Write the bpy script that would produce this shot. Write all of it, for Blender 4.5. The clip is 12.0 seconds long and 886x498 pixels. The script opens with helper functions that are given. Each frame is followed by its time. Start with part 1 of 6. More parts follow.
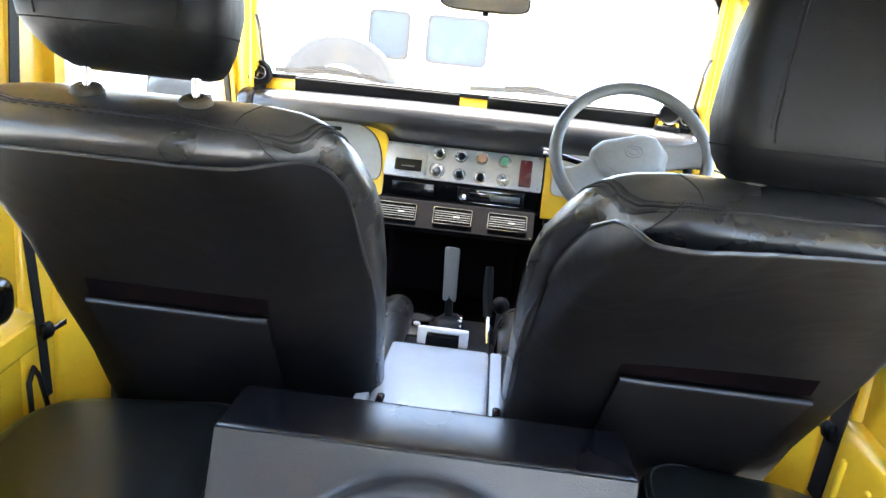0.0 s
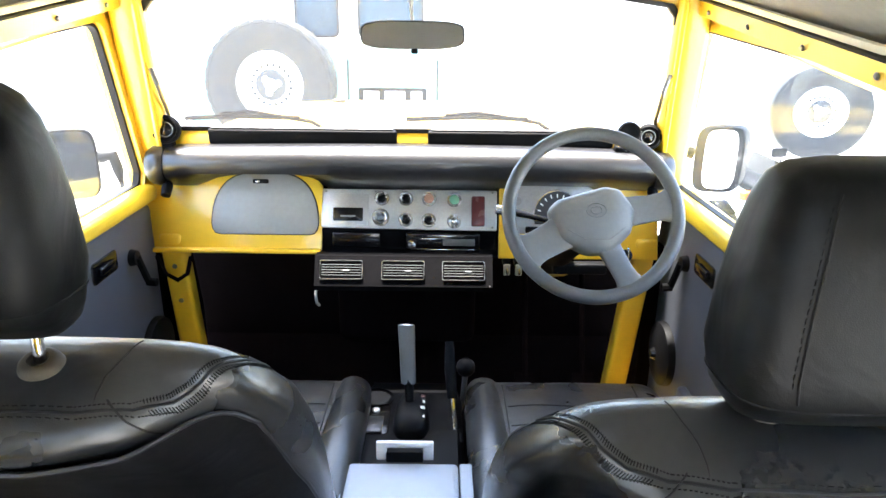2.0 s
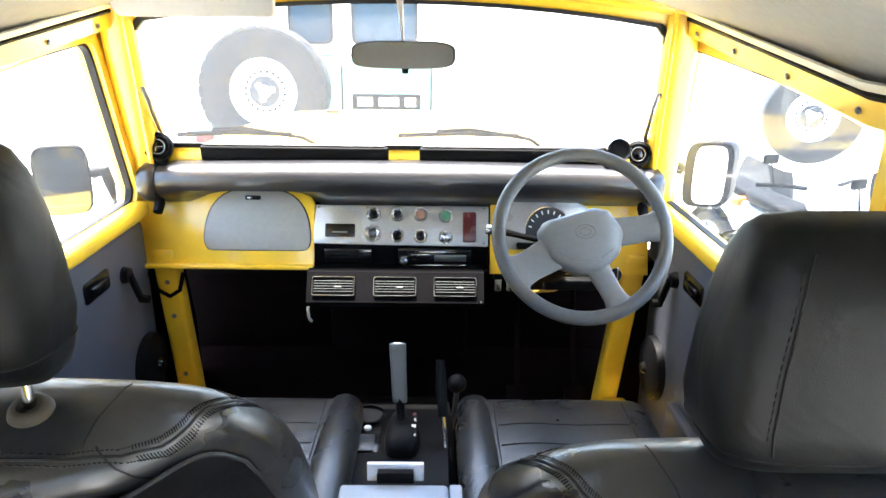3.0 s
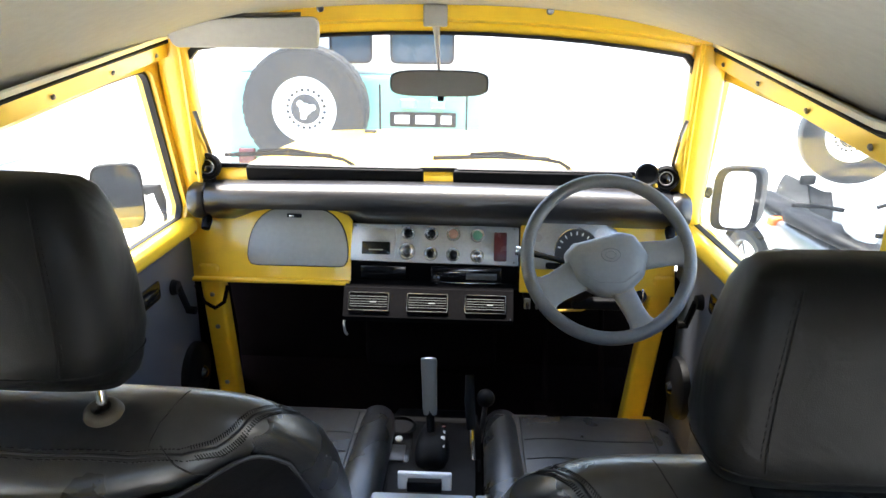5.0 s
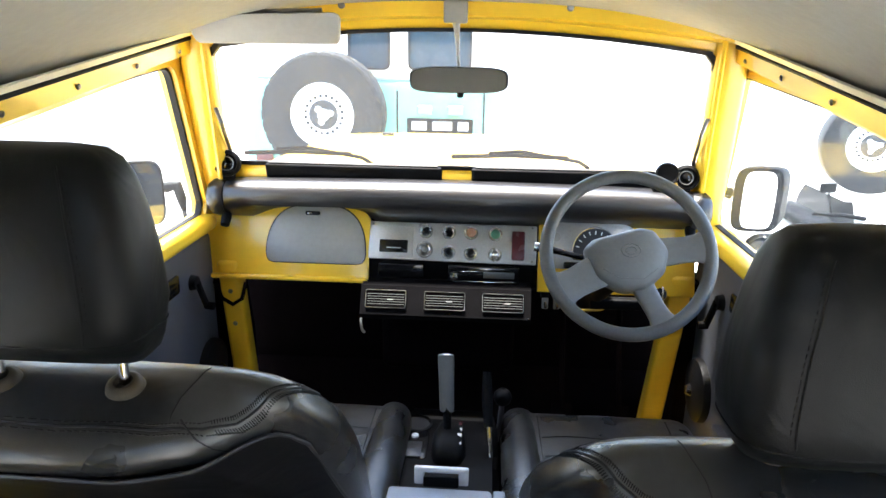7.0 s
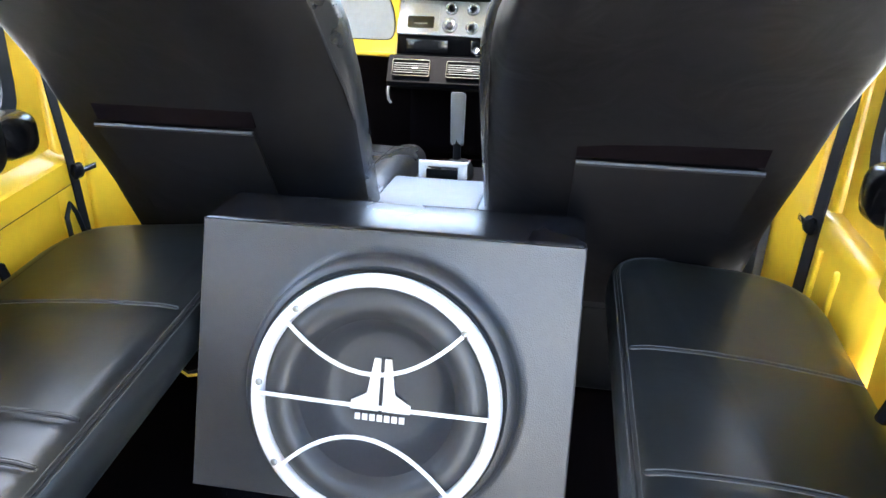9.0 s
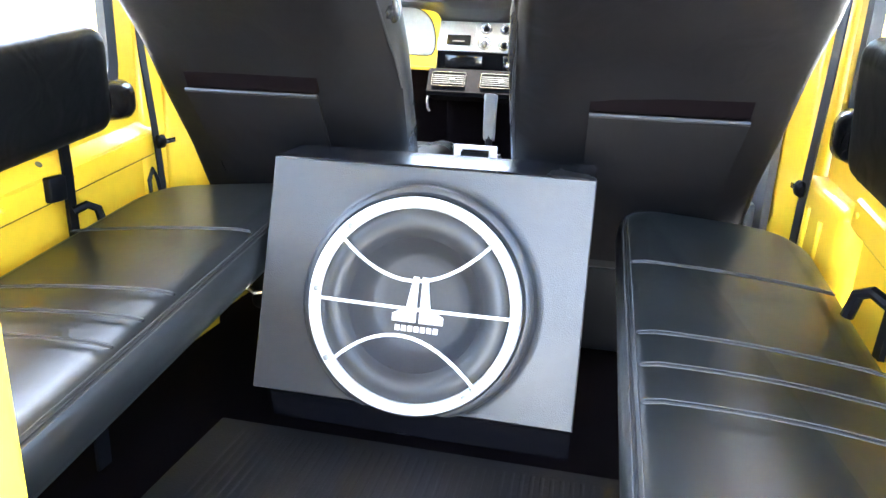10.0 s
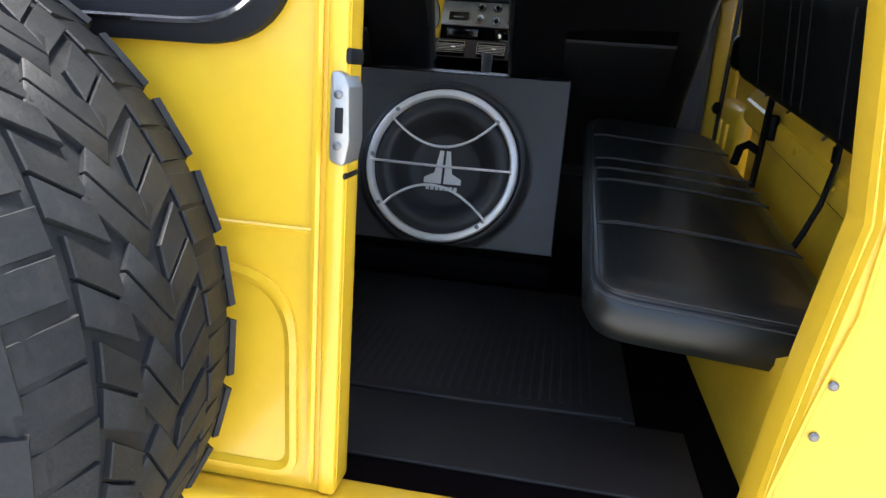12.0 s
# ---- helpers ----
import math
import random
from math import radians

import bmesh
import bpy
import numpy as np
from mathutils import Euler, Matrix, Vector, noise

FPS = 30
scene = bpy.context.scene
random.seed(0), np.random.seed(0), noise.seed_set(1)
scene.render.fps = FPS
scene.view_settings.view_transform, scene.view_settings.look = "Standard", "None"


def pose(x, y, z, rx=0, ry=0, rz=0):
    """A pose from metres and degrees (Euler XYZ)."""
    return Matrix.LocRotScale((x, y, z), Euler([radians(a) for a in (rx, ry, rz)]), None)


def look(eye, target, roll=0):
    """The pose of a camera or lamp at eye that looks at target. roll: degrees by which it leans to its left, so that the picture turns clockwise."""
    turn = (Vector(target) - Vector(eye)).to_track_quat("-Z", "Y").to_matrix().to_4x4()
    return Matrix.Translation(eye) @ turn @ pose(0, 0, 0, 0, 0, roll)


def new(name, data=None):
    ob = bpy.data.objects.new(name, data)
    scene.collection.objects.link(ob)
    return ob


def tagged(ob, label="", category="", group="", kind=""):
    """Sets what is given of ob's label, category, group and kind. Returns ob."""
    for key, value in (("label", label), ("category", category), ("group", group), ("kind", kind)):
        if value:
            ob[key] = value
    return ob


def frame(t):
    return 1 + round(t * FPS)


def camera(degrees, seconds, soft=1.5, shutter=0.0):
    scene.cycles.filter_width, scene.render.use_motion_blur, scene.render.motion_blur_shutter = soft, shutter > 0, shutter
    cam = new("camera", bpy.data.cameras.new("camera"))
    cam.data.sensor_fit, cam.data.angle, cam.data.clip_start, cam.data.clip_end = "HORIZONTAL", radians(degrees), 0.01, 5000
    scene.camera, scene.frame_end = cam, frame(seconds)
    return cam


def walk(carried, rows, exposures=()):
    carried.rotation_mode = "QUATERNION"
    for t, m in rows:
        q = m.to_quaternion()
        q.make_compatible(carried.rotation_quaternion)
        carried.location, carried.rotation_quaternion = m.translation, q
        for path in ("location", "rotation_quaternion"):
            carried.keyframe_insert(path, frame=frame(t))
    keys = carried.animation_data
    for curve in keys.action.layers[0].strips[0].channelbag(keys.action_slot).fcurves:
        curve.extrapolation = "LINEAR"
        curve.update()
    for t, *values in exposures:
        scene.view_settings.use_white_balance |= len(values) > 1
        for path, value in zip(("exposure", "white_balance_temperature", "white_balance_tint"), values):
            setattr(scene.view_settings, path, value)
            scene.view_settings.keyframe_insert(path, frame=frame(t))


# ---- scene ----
cam = camera(65.8, 12.0)
PATH = [
    (0, (0.068, -0.081, 1.698), (-0.0385, 1.858, 1.221), 5.95),
    (0.5, (0.102, 0.013, 1.746), (-0.072, 1.953, 1.29), 2.3),
    (1, (0.088, 0.106, 1.82), (-0.062, 2.020, 1.255), 0.75),
    (1.5, (0.076, 0.160, 1.897), (0.003, 2.061, 1.281), -0.55),
    (2, (0.072, 0.18, 1.955), (0.084, 2.071, 1.305), 0.75),
    (2.5, (0.092, 0.185, 1.979), (0.093, 2.073, 1.319), 0.1),
    (3, (0.082, 0.185, 2.001), (0.107, 2.076, 1.348), 0.8),
    (3.2, (0.089, 0.194, 2.007), (0.09, 2.075, 1.327), 0.1),
    (4.8, (0.089, 0.132, 2.036), (0.046, 2.032, 1.413), 0.4),
    (5, (0.088, 0.123, 2.038), (0.013, 2.024, 1.42), 0.8),
    (5.5, (0.083, 0.13, 2.034), (-0.06, 2.026, 1.415), 0.7),
    (6, (0.086, 0.133, 2.034), (-0.048, 2.031, 1.418), 0.8),
    (6.5, (0.082, 0.127, 2.036), (-0.037, 2.03, 1.433), 0.9),
    (6.7, (0.08, 0.124, 2.033), (-0.039, 2.037, 1.463), 0.9),
    (8.3, (0.141, -0.007, 1.7), (-0.017, 1.838, 0.943), 2.4),
    (8.5, (0.173, -0.04, 1.666), (-0.042, 1.798, 0.907), 2.0),
    (9, (0.245, -0.172, 1.562), (-0.043, 1.667, 0.832), 1.6),
    (9.5, (0.266, -0.337, 1.483), (-0.107, 1.518, 0.837), 4.0),
    (10, (0.287, -0.40, 1.428), (-0.097, 1.458, 0.862), 2.3),
    (10.5, (0.282, -0.568, 1.373), (0.069, 1.353, 0.86), 1.5),
    (11, (0.28, -0.733, 1.326), (0.216, 1.203, 0.827), 1.9),
    (11.5, (0.296, -0.852, 1.282), (0.093, 1.073, 0.777), 4.9),
    (12, (0.306, -0.944, 1.241), (-0.008, 0.964, 0.728), 4.1),
]
EXPOSURES = [(0, 4.5), (1, 4.28), (3.2, 4.05), (4.8, 3.3), (6.7, 3.3), (8.3, 4.65), (9.5, 5.32), (10, 5.75), (10.5, 5.6), (11, 5.0), (11.5, 4.1), (12, 2.1)]
walk(cam, [(t, look(eye, target, roll)) for t, eye, target, roll in PATH], EXPOSURES)

# ---- world, sun ----
world = bpy.data.worlds.new("world")
scene.world = world
world.use_nodes = True
wn = world.node_tree
sky = wn.nodes.new("ShaderNodeTexSky")
sky.sky_type = "NISHITA"
sky.sun_disc = False
SUN_EL, SUN_AZ = 80.0, -60.0
sky.sun_elevation, sky.sun_rotation = radians(SUN_EL), radians(SUN_AZ)
sky.air_density, sky.dust_density = 1.0, 2.5
wn.links.new(sky.outputs[0], wn.nodes["Background"].inputs[0])
wn.nodes["Background"].inputs[1].default_value = 0.15
sun_data = bpy.data.lights.new("sun", "SUN")
sun_data.energy, sun_data.angle, sun_data.color = 3.8, radians(10.0), (1.0, 0.96, 0.9)
sun = new("sun", sun_data)
sun_dir = Vector((math.sin(radians(SUN_AZ)) * math.cos(radians(SUN_EL)), math.cos(radians(SUN_AZ)) * math.cos(radians(SUN_EL)), math.sin(radians(SUN_EL))))
sun.matrix_world = look(sun_dir * 30, (0, 0, 0))


# ---- materials ----
def material(name, color, rough=0.5, metal=0.0, var=0.12, scale=6.0, grain=0.0, grain_scale=400.0, coat=0.0, spec=0.5, cells=False, dirt=None, dirt_amount=0.0, rough_var=0.1, folds=0.0):
    """A surface with broad tone variation, fine grain relief and an optional dirt colour."""
    m = bpy.data.materials.new(name)
    m.use_nodes = True
    t = m.node_tree
    b = t.nodes["Principled BSDF"]
    b.inputs["Metallic"].default_value = metal
    b.inputs["Specular IOR Level"].default_value = spec
    b.inputs["Coat Weight"].default_value = coat
    b.inputs["Coat Roughness"].default_value = 0.08
    co = t.nodes.new("ShaderNodeTexCoord")
    n1 = t.nodes.new("ShaderNodeTexNoise")
    n1.inputs["Scale"].default_value, n1.inputs["Detail"].default_value = scale, 5
    n2 = t.nodes.new("ShaderNodeTexNoise")
    n2.inputs["Scale"].default_value, n2.inputs["Detail"].default_value = scale * 13, 3
    for n in (n1, n2):
        t.links.new(co.outputs["Object"], n.inputs["Vector"])
    add = t.nodes.new("ShaderNodeMath")
    add.operation = "ADD"
    half = t.nodes.new("ShaderNodeMath")
    half.operation = "MULTIPLY"
    half.inputs[1].default_value = 0.5
    t.links.new(n1.outputs["Fac"], add.inputs[0])
    t.links.new(n2.outputs["Fac"], add.inputs[1])
    t.links.new(add.outputs[0], half.inputs[0])
    ramp = t.nodes.new("ShaderNodeValToRGB")
    ramp.color_ramp.elements[0].position, ramp.color_ramp.elements[1].position = 0.3, 0.7
    ramp.color_ramp.elements[0].color = (*[c * (1 - var) for c in color], 1)
    ramp.color_ramp.elements[1].color = (*[min(1, c * (1 + var)) for c in color], 1)
    t.links.new(half.outputs[0], ramp.inputs[0])
    out = ramp.outputs[0]
    if dirt:
        n3 = t.nodes.new("ShaderNodeTexNoise")
        n3.inputs["Scale"].default_value, n3.inputs["Detail"].default_value, n3.inputs["Roughness"].default_value = scale * 2.3, 8, 0.65
        t.links.new(co.outputs["Object"], n3.inputs["Vector"])
        r3 = t.nodes.new("ShaderNodeValToRGB")
        r3.color_ramp.elements[0].position, r3.color_ramp.elements[1].position = 0.5, 0.78
        t.links.new(n3.outputs["Fac"], r3.inputs[0])
        k = t.nodes.new("ShaderNodeMath")
        k.operation = "MULTIPLY"
        k.inputs[1].default_value = dirt_amount
        t.links.new(r3.outputs[0], k.inputs[0])
        mix = t.nodes.new("ShaderNodeMix")
        mix.data_type = "RGBA"
        t.links.new(k.outputs[0], mix.inputs["Factor"])
        t.links.new(out, mix.inputs["A"])
        mix.inputs["B"].default_value = (*dirt, 1)
        out = mix.outputs["Result"]
    t.links.new(out, b.inputs["Base Color"])
    rr = t.nodes.new("ShaderNodeMapRange")
    rr.inputs["To Min"].default_value, rr.inputs["To Max"].default_value = max(0.02, rough - rough_var), min(1, rough + rough_var)
    t.links.new(n1.outputs["Fac"], rr.inputs[0])
    t.links.new(rr.outputs[0], b.inputs["Roughness"])
    if grain:
        if cells:
            g = t.nodes.new("ShaderNodeTexVoronoi")
            g.inputs["Scale"].default_value = grain_scale
            src = g.outputs["Distance"]
        else:
            g = t.nodes.new("ShaderNodeTexNoise")
            g.inputs["Scale"].default_value, g.inputs["Detail"].default_value = grain_scale, 2
            src = g.outputs["Fac"]
        t.links.new(co.outputs["Object"], g.inputs["Vector"])
        bump = t.nodes.new("ShaderNodeBump")
        bump.inputs["Strength"].default_value, bump.inputs["Distance"].default_value = grain, 0.001
        t.links.new(src, bump.inputs["Height"])
        t.links.new(bump.outputs[0], b.inputs["Normal"])
        if folds:
            w = t.nodes.new("ShaderNodeTexNoise")
            w.inputs["Scale"].default_value, w.inputs["Detail"].default_value, w.inputs["Distortion"].default_value = 11, 2.5, 1.4
            soft = t.nodes.new("ShaderNodeBump")
            soft.inputs["Strength"].default_value, soft.inputs["Distance"].default_value = folds, 0.012
            t.links.new(co.outputs["Object"], w.inputs["Vector"])
            t.links.new(w.outputs["Fac"], soft.inputs["Height"])
            t.links.new(soft.outputs[0], bump.inputs["Normal"])
    return m


def glass_material(name, tint=(1, 1, 1), rough=0.0, veil=0.0):
    """Thin clear pane: lets light straight through and mirrors a little; its translucent share adds white haze."""
    m = bpy.data.materials.new(name)
    m.use_nodes = True
    t = m.node_tree
    t.nodes.remove(t.nodes["Principled BSDF"])
    tr = t.nodes.new("ShaderNodeBsdfTransparent")
    tr.inputs[0].default_value = (*tint, 1)
    gl = t.nodes.new("ShaderNodeBsdfGlossy")
    gl.inputs["Roughness"].default_value = rough
    lw = t.nodes.new("ShaderNodeLayerWeight")
    lw.inputs[0].default_value = 0.5
    pw = t.nodes.new("ShaderNodeMath")
    pw.operation = "POWER"
    pw.inputs[1].default_value = 4.0
    fr = t.nodes.new("ShaderNodeMapRange")
    fr.inputs["To Min"].default_value, fr.inputs["To Max"].default_value = 0.015, 0.25
    t.links.new(lw.outputs["Facing"], pw.inputs[0])
    t.links.new(pw.outputs[0], fr.inputs[0])
    mx = t.nodes.new("ShaderNodeMixShader")
    t.links.new(fr.outputs[0], mx.inputs[0])
    t.links.new(tr.outputs[0], mx.inputs[1])
    t.links.new(gl.outputs[0], mx.inputs[2])
    film = t.nodes.new("ShaderNodeBsdfTranslucent")
    mx2 = t.nodes.new("ShaderNodeMixShader")
    mx2.inputs[0].default_value = veil
    t.links.new(mx.outputs[0], mx2.inputs[1])
    t.links.new(film.outputs[0], mx2.inputs[2])
    t.links.new(mx2.outputs[0], t.nodes["Material Output"].inputs[0])
    return m


YELLOW = material("yellow_paint", (0.80, 0.508, 0.028), 0.34, var=0.05, scale=3, coat=0.4, grain=0.05, grain_scale=220, dirt=(0.42, 0.24, 0.03), dirt_amount=0.18)
LEATHER = material("black_leather", (0.0035, 0.0037, 0.0039), 0.44, spec=0.12, var=0.3, scale=4, grain=0.13, grain_scale=900, cells=True, rough_var=0.08, folds=0.22)
# Same leather, glossier; base lightened to stand in for window highlights.
CUSHION = material("polished_lit_leather", (0.019, 0.019, 0.0195), 0.28, spec=0.6, var=0.3, scale=6, grain=0.12, grain_scale=900, cells=True, rough_var=0.05, folds=0.14)
LEATHER_BACK = material("black_vinyl_back", (0.0042, 0.0038, 0.0042), 0.52, spec=0.15, var=0.25, scale=5, grain=0.15, grain_scale=900, cells=True, folds=0.15)
BENCH = material("black_bench_leather", (0.009, 0.0105, 0.011), 0.31, spec=0.46, var=0.25, scale=5, grain=0.14, grain_scale=800, cells=True, rough_var=0.04, folds=0.05)
THREAD = material("grey_thread", (0.042, 0.042, 0.042), 0.7, var=0.2, scale=60)
BLACK_THREAD = material("black_thread", (0.008, 0.008, 0.008), 0.8, spec=0.08, var=0.2, scale=60)
DARK_THREAD = material("dark_thread", (0.009, 0.009, 0.009), 0.7, spec=0.15, var=0.2, scale=60)
PIPING = material("grey_piping", (0.016, 0.016, 0.018), 0.45, var=0.15, scale=30)
BLACK = material("black_plastic", (0.003, 0.003, 0.0035), 0.55, spec=0.11, var=0.3, scale=9, grain=0.15, grain_scale=700)
GLOSS_BLACK = material("gloss_black_plastic", (0.004, 0.004, 0.0045), 0.16, var=0.3, scale=9)
PAD = material("black_dash_vinyl", (0.012, 0.012, 0.014), 0.33, coat=0.4, var=0.25, scale=5, grain=0.15, grain_scale=800, cells=True)
RUBBER = material("black_rubber", (0.006, 0.006, 0.007), 0.62, spec=0.3, var=0.25, scale=12, grain=0.15, grain_scale=300)
# The reddish lift in this black imitates lens flare over dark parts.
CARPET = material("flare_tinted_black_carpet", (0.0034, 0.0022, 0.0025), 0.95, var=0.35, scale=12, grain=0.9, grain_scale=900, spec=0.02)
# Mat base raised slightly to imitate the flare over the floor.
MAT_RUBBER = material("black_floor_mat", (0.011, 0.0098, 0.0103), 0.6, var=0.3, scale=7, grain=0.5, grain_scale=260, spec=0.3, dirt=(0.02, 0.018, 0.017), dirt_amount=0.4)
GREY_TRIM = material("grey_door_vinyl", (0.055, 0.059, 0.07), 0.45, var=0.12, scale=5, grain=0.25, grain_scale=500, cells=True)
GREY_PANEL = material("grey_plastic", (0.30, 0.295, 0.275), 0.45, var=0.08, scale=6, grain=0.15, grain_scale=600)
LEVER_GREY = material("grey_lever_plastic", (0.095, 0.097, 0.10), 0.42, var=0.1, scale=20, grain=0.15, grain_scale=600)
SILVER = material("brushed_silver", (0.40, 0.40, 0.395), 0.36, metal=0.75, var=0.12, scale=14, grain=0.08, grain_scale=300)
LOUVRE = material("grey_louvre_edge", (0.13, 0.13, 0.13), 0.5, spec=0.2, var=0.1, scale=30)
MATT_BLACK = material("matt_black_plastic", (0.0028, 0.0026, 0.003), 0.8, spec=0.04, var=0.3, scale=9, grain=0.15, grain_scale=700)
BEZEL = material("grey_chrome_bezel", (0.42, 0.42, 0.42), 0.25, metal=0.9, var=0.3, scale=60)
CHROME = material("chrome", (0.75, 0.75, 0.76), 0.12, metal=1.0, var=0.06, scale=10, rough_var=0.05)
WHITE_METAL = material("satin_aluminium", (0.78, 0.78, 0.78), 0.35, metal=0.35, var=0.07, scale=16, grain=0.05)
# Grey leather; its pale blue lift is reflected sky put into the base.
CONSOLE = material("sky_tinted_console_leather", (0.36, 0.40, 0.47), 0.22, var=0.03, scale=5, grain=0.12, grain_scale=500, cells=True)
WHEEL_GREY = material("grey_steering_vinyl", (0.145, 0.155, 0.162), 0.42, var=0.1, scale=9, grain=0.25, grain_scale=600, cells=True)
WHEEL_DARK = material("dark_grey_rim_leather", (0.085, 0.091, 0.096), 0.42, var=0.15, scale=12, grain=0.3, grain_scale=600, cells=True)
CEILING = material("beige_headliner", (0.285, 0.282, 0.263), 0.85, var=0.08, scale=4, grain=0.4, grain_scale=350, spec=0.15)
BOXVINYL = material("charcoal_box_vinyl", (0.032, 0.032, 0.034), 0.42, var=0.12, scale=6, grain=0.3, grain_scale=500, cells=True)
BOXTOP = material("black_box_carpet", (0.006, 0.0055, 0.007), 0.27, var=0.1, scale=7, grain=0.1, grain_scale=700, rough_var=0.015)
CONE = material("black_cone", (0.026, 0.026, 0.029), 0.55, var=0.15, scale=12, grain=0.15, grain_scale=500)
SURROUND = material("grey_black_rubber_surround", (0.02, 0.02, 0.022), 0.5, var=0.15, scale=12, grain=0.1, grain_scale=300)
TYRE = material("tyre_rubber", (0.010, 0.0115, 0.0135), 0.62, var=0.28, scale=14, grain=0.5, grain_scale=240, spec=0.35, dirt=(0.055, 0.055, 0.052), dirt_amount=0.4)
RED_LENS = material("red_plastic", (0.075, 0.009, 0.012), 0.25, var=0.15, scale=30)
ORANGE_LENS = material("orange_plastic", (0.75, 0.16, 0.03), 0.25, var=0.15, scale=30)
GREEN_LENS = material("green_plastic", (0.09, 0.25, 0.16), 0.25, var=0.15, scale=30)
PINK_LENS = material("amber_plastic", (0.36, 0.19, 0.13), 0.25, var=0.15, scale=30)
TEAL = material("teal_paint", (0.16, 0.42, 0.36), 0.3, var=0.08, scale=3, coat=0.4)
WHITE = material("white_paint", (0.75, 0.76, 0.74), 0.35, var=0.05, scale=3, coat=0.3)
CONCRETE = material("pale_concrete", (0.38, 0.375, 0.355), 0.85, var=0.12, scale=1.3, grain=0.4, grain_scale=60, dirt=(0.3, 0.29, 0.27), dirt_amount=0.35)
WALL_WHITE = material("white_render_wall", (0.72, 0.72, 0.7), 0.8, var=0.06, scale=2, grain=0.3, grain_scale=80)
HUB_GREY = material("dull_grey_hub_paint", (0.045, 0.047, 0.05), 0.55, spec=0.2, var=0.2, scale=20)
STEEL = material("dark_steel", (0.2, 0.2, 0.2), 0.35, metal=0.8, var=0.2, scale=20)
DIAL = material("dark_dial_face", (0.02, 0.02, 0.022), 0.4, var=0.2, scale=40)
OLD_BRASS = material("tan_plastic", (0.045, 0.036, 0.024), 0.6, spec=0.2, var=0.2, scale=40)
IVORY = material("ivory_plastic", (0.68, 0.66, 0.56), 0.4, var=0.06, scale=20)
BLUE_GLASS = material("blue_grey_glass", (0.02, 0.045, 0.07), 0.25, spec=0.15, var=0.3, scale=4)
# A little haze is built into the panes so the outdoors looks washed out.
GLASS = glass_material("clear_glass", (0.96, 0.98, 0.97), veil=0.013)
DARK_GLASS = glass_material("tinted_glass", (0.12, 0.14, 0.14))
# Darkened base stands in for dark surroundings that this mirror would reflect.
DARK_MIRROR = material("dark_reflection_mirror_glass", (0.14, 0.15, 0.16), 0.05, metal=1.0, var=0.1, rough_var=0.02)
# Base darkened so that the reflected roof comes out dimmer.
DIM_MIRROR = material("darkened_mirror_glass", (0.33, 0.335, 0.34), 0.05, metal=1.0, var=0.04, rough_var=0.02)
MIRROR = material("mirror_glass", (0.8, 0.82, 0.82), 0.03, metal=1.0, var=0.02, rough_var=0.01)


# ---- mesh helpers ----
def V(*a):
    return Vector(a)


def finish(name, bm, mat, smooth=True):
    bmesh.ops.recalc_face_normals(bm, faces=bm.faces)
    me = bpy.data.meshes.new(name)
    for f in bm.faces:
        f.smooth = smooth
    bm.to_mesh(me)
    bm.free()
    if smooth:
        me.set_sharp_from_angle(angle=radians(40))
    for one in mat if isinstance(mat, (list, tuple)) else (mat,):
        me.materials.append(one)
    return new(name, me)


def thing(name, at, label, category, group="", kind=""):
    e = new(name)
    e.empty_display_size = 0.05
    e.location = at
    return tagged(e, label, category, group, kind)


def part(name, bm, mat, parent, label="", smooth=True):
    ob = finish(name, bm, mat, smooth)
    ob.parent = parent
    at = parent.location if parent.type == "EMPTY" else Vector()
    ob.matrix_parent_inverse = Matrix.Translation(-at)
    return tagged(ob, label)


def whole(name, bm, mat, label, category="", group="", kind="", smooth=True):
    return tagged(finish(name, bm, mat, smooth), label, category, group, kind)


def merge(*bms):
    out = bmesh.new()
    for b in bms:
        me = bpy.data.meshes.new("tmp")
        b.to_mesh(me)
        b.free()
        out.from_mesh(me)
        bpy.data.meshes.remove(me)
    return out


def moved(bm, m):
    bmesh.ops.transform(bm, matrix=m, verts=bm.verts)
    return bm


def rbox(c, size, r=0.01, steps=3, mid=1, bulge=0.0):
    """A box with rounded edges; bulge swells its broad top and bottom."""
    h = [s / 2 for s in size]
    r = min(r, *[x * 0.999 for x in h])
    axes = []
    for x in h:
        inner = x - r
        edge = [-x + r * (1 - math.cos(i / steps * math.pi / 2)) for i in range(steps)]
        core = [-inner + 2 * inner * i / mid for i in range(mid + 1)]
        axes.append(edge + core + [-e for e in reversed(edge)])
    bm = bmesh.new()
    seen = {}

    def vert(p):
        key = tuple(round(x, 6) for x in p)
        if key not in seen:
            cl = [max(-(x - r), min(x - r, q)) for q, x in zip(p, h)]
            d = Vector([q - k for q, k in zip(p, cl)])
            q = Vector(cl) + (d.normalized() * r if d.length > 1e-9 else d)
            if bulge:
                q.z += math.copysign(bulge, q.z) * max(0, 1 - (q.x / h[0]) ** 2) * max(0, 1 - (q.y / h[1]) ** 2) * (abs(q.z) / h[2])
            seen[key] = bm.verts.new(q + Vector(c))
        return seen[key]

    for a in range(3):
        u, v = (a + 1) % 3, (a + 2) % 3
        for side in (-1, 1):
            for i in range(len(axes[u]) - 1):
                for j in range(len(axes[v]) - 1):
                    quad = []
                    for di, dj in ((0, 0), (1, 0), (1, 1), (0, 1)):
                        p = [0, 0, 0]
                        p[a], p[u], p[v] = side * h[a], axes[u][i + di], axes[v][j + dj]
                        quad.append(vert(p))
                    if len(set(quad)) > 2:
                        try:
                            bm.faces.new(list(dict.fromkeys(quad)))
                        except ValueError:
                            pass
    return bm


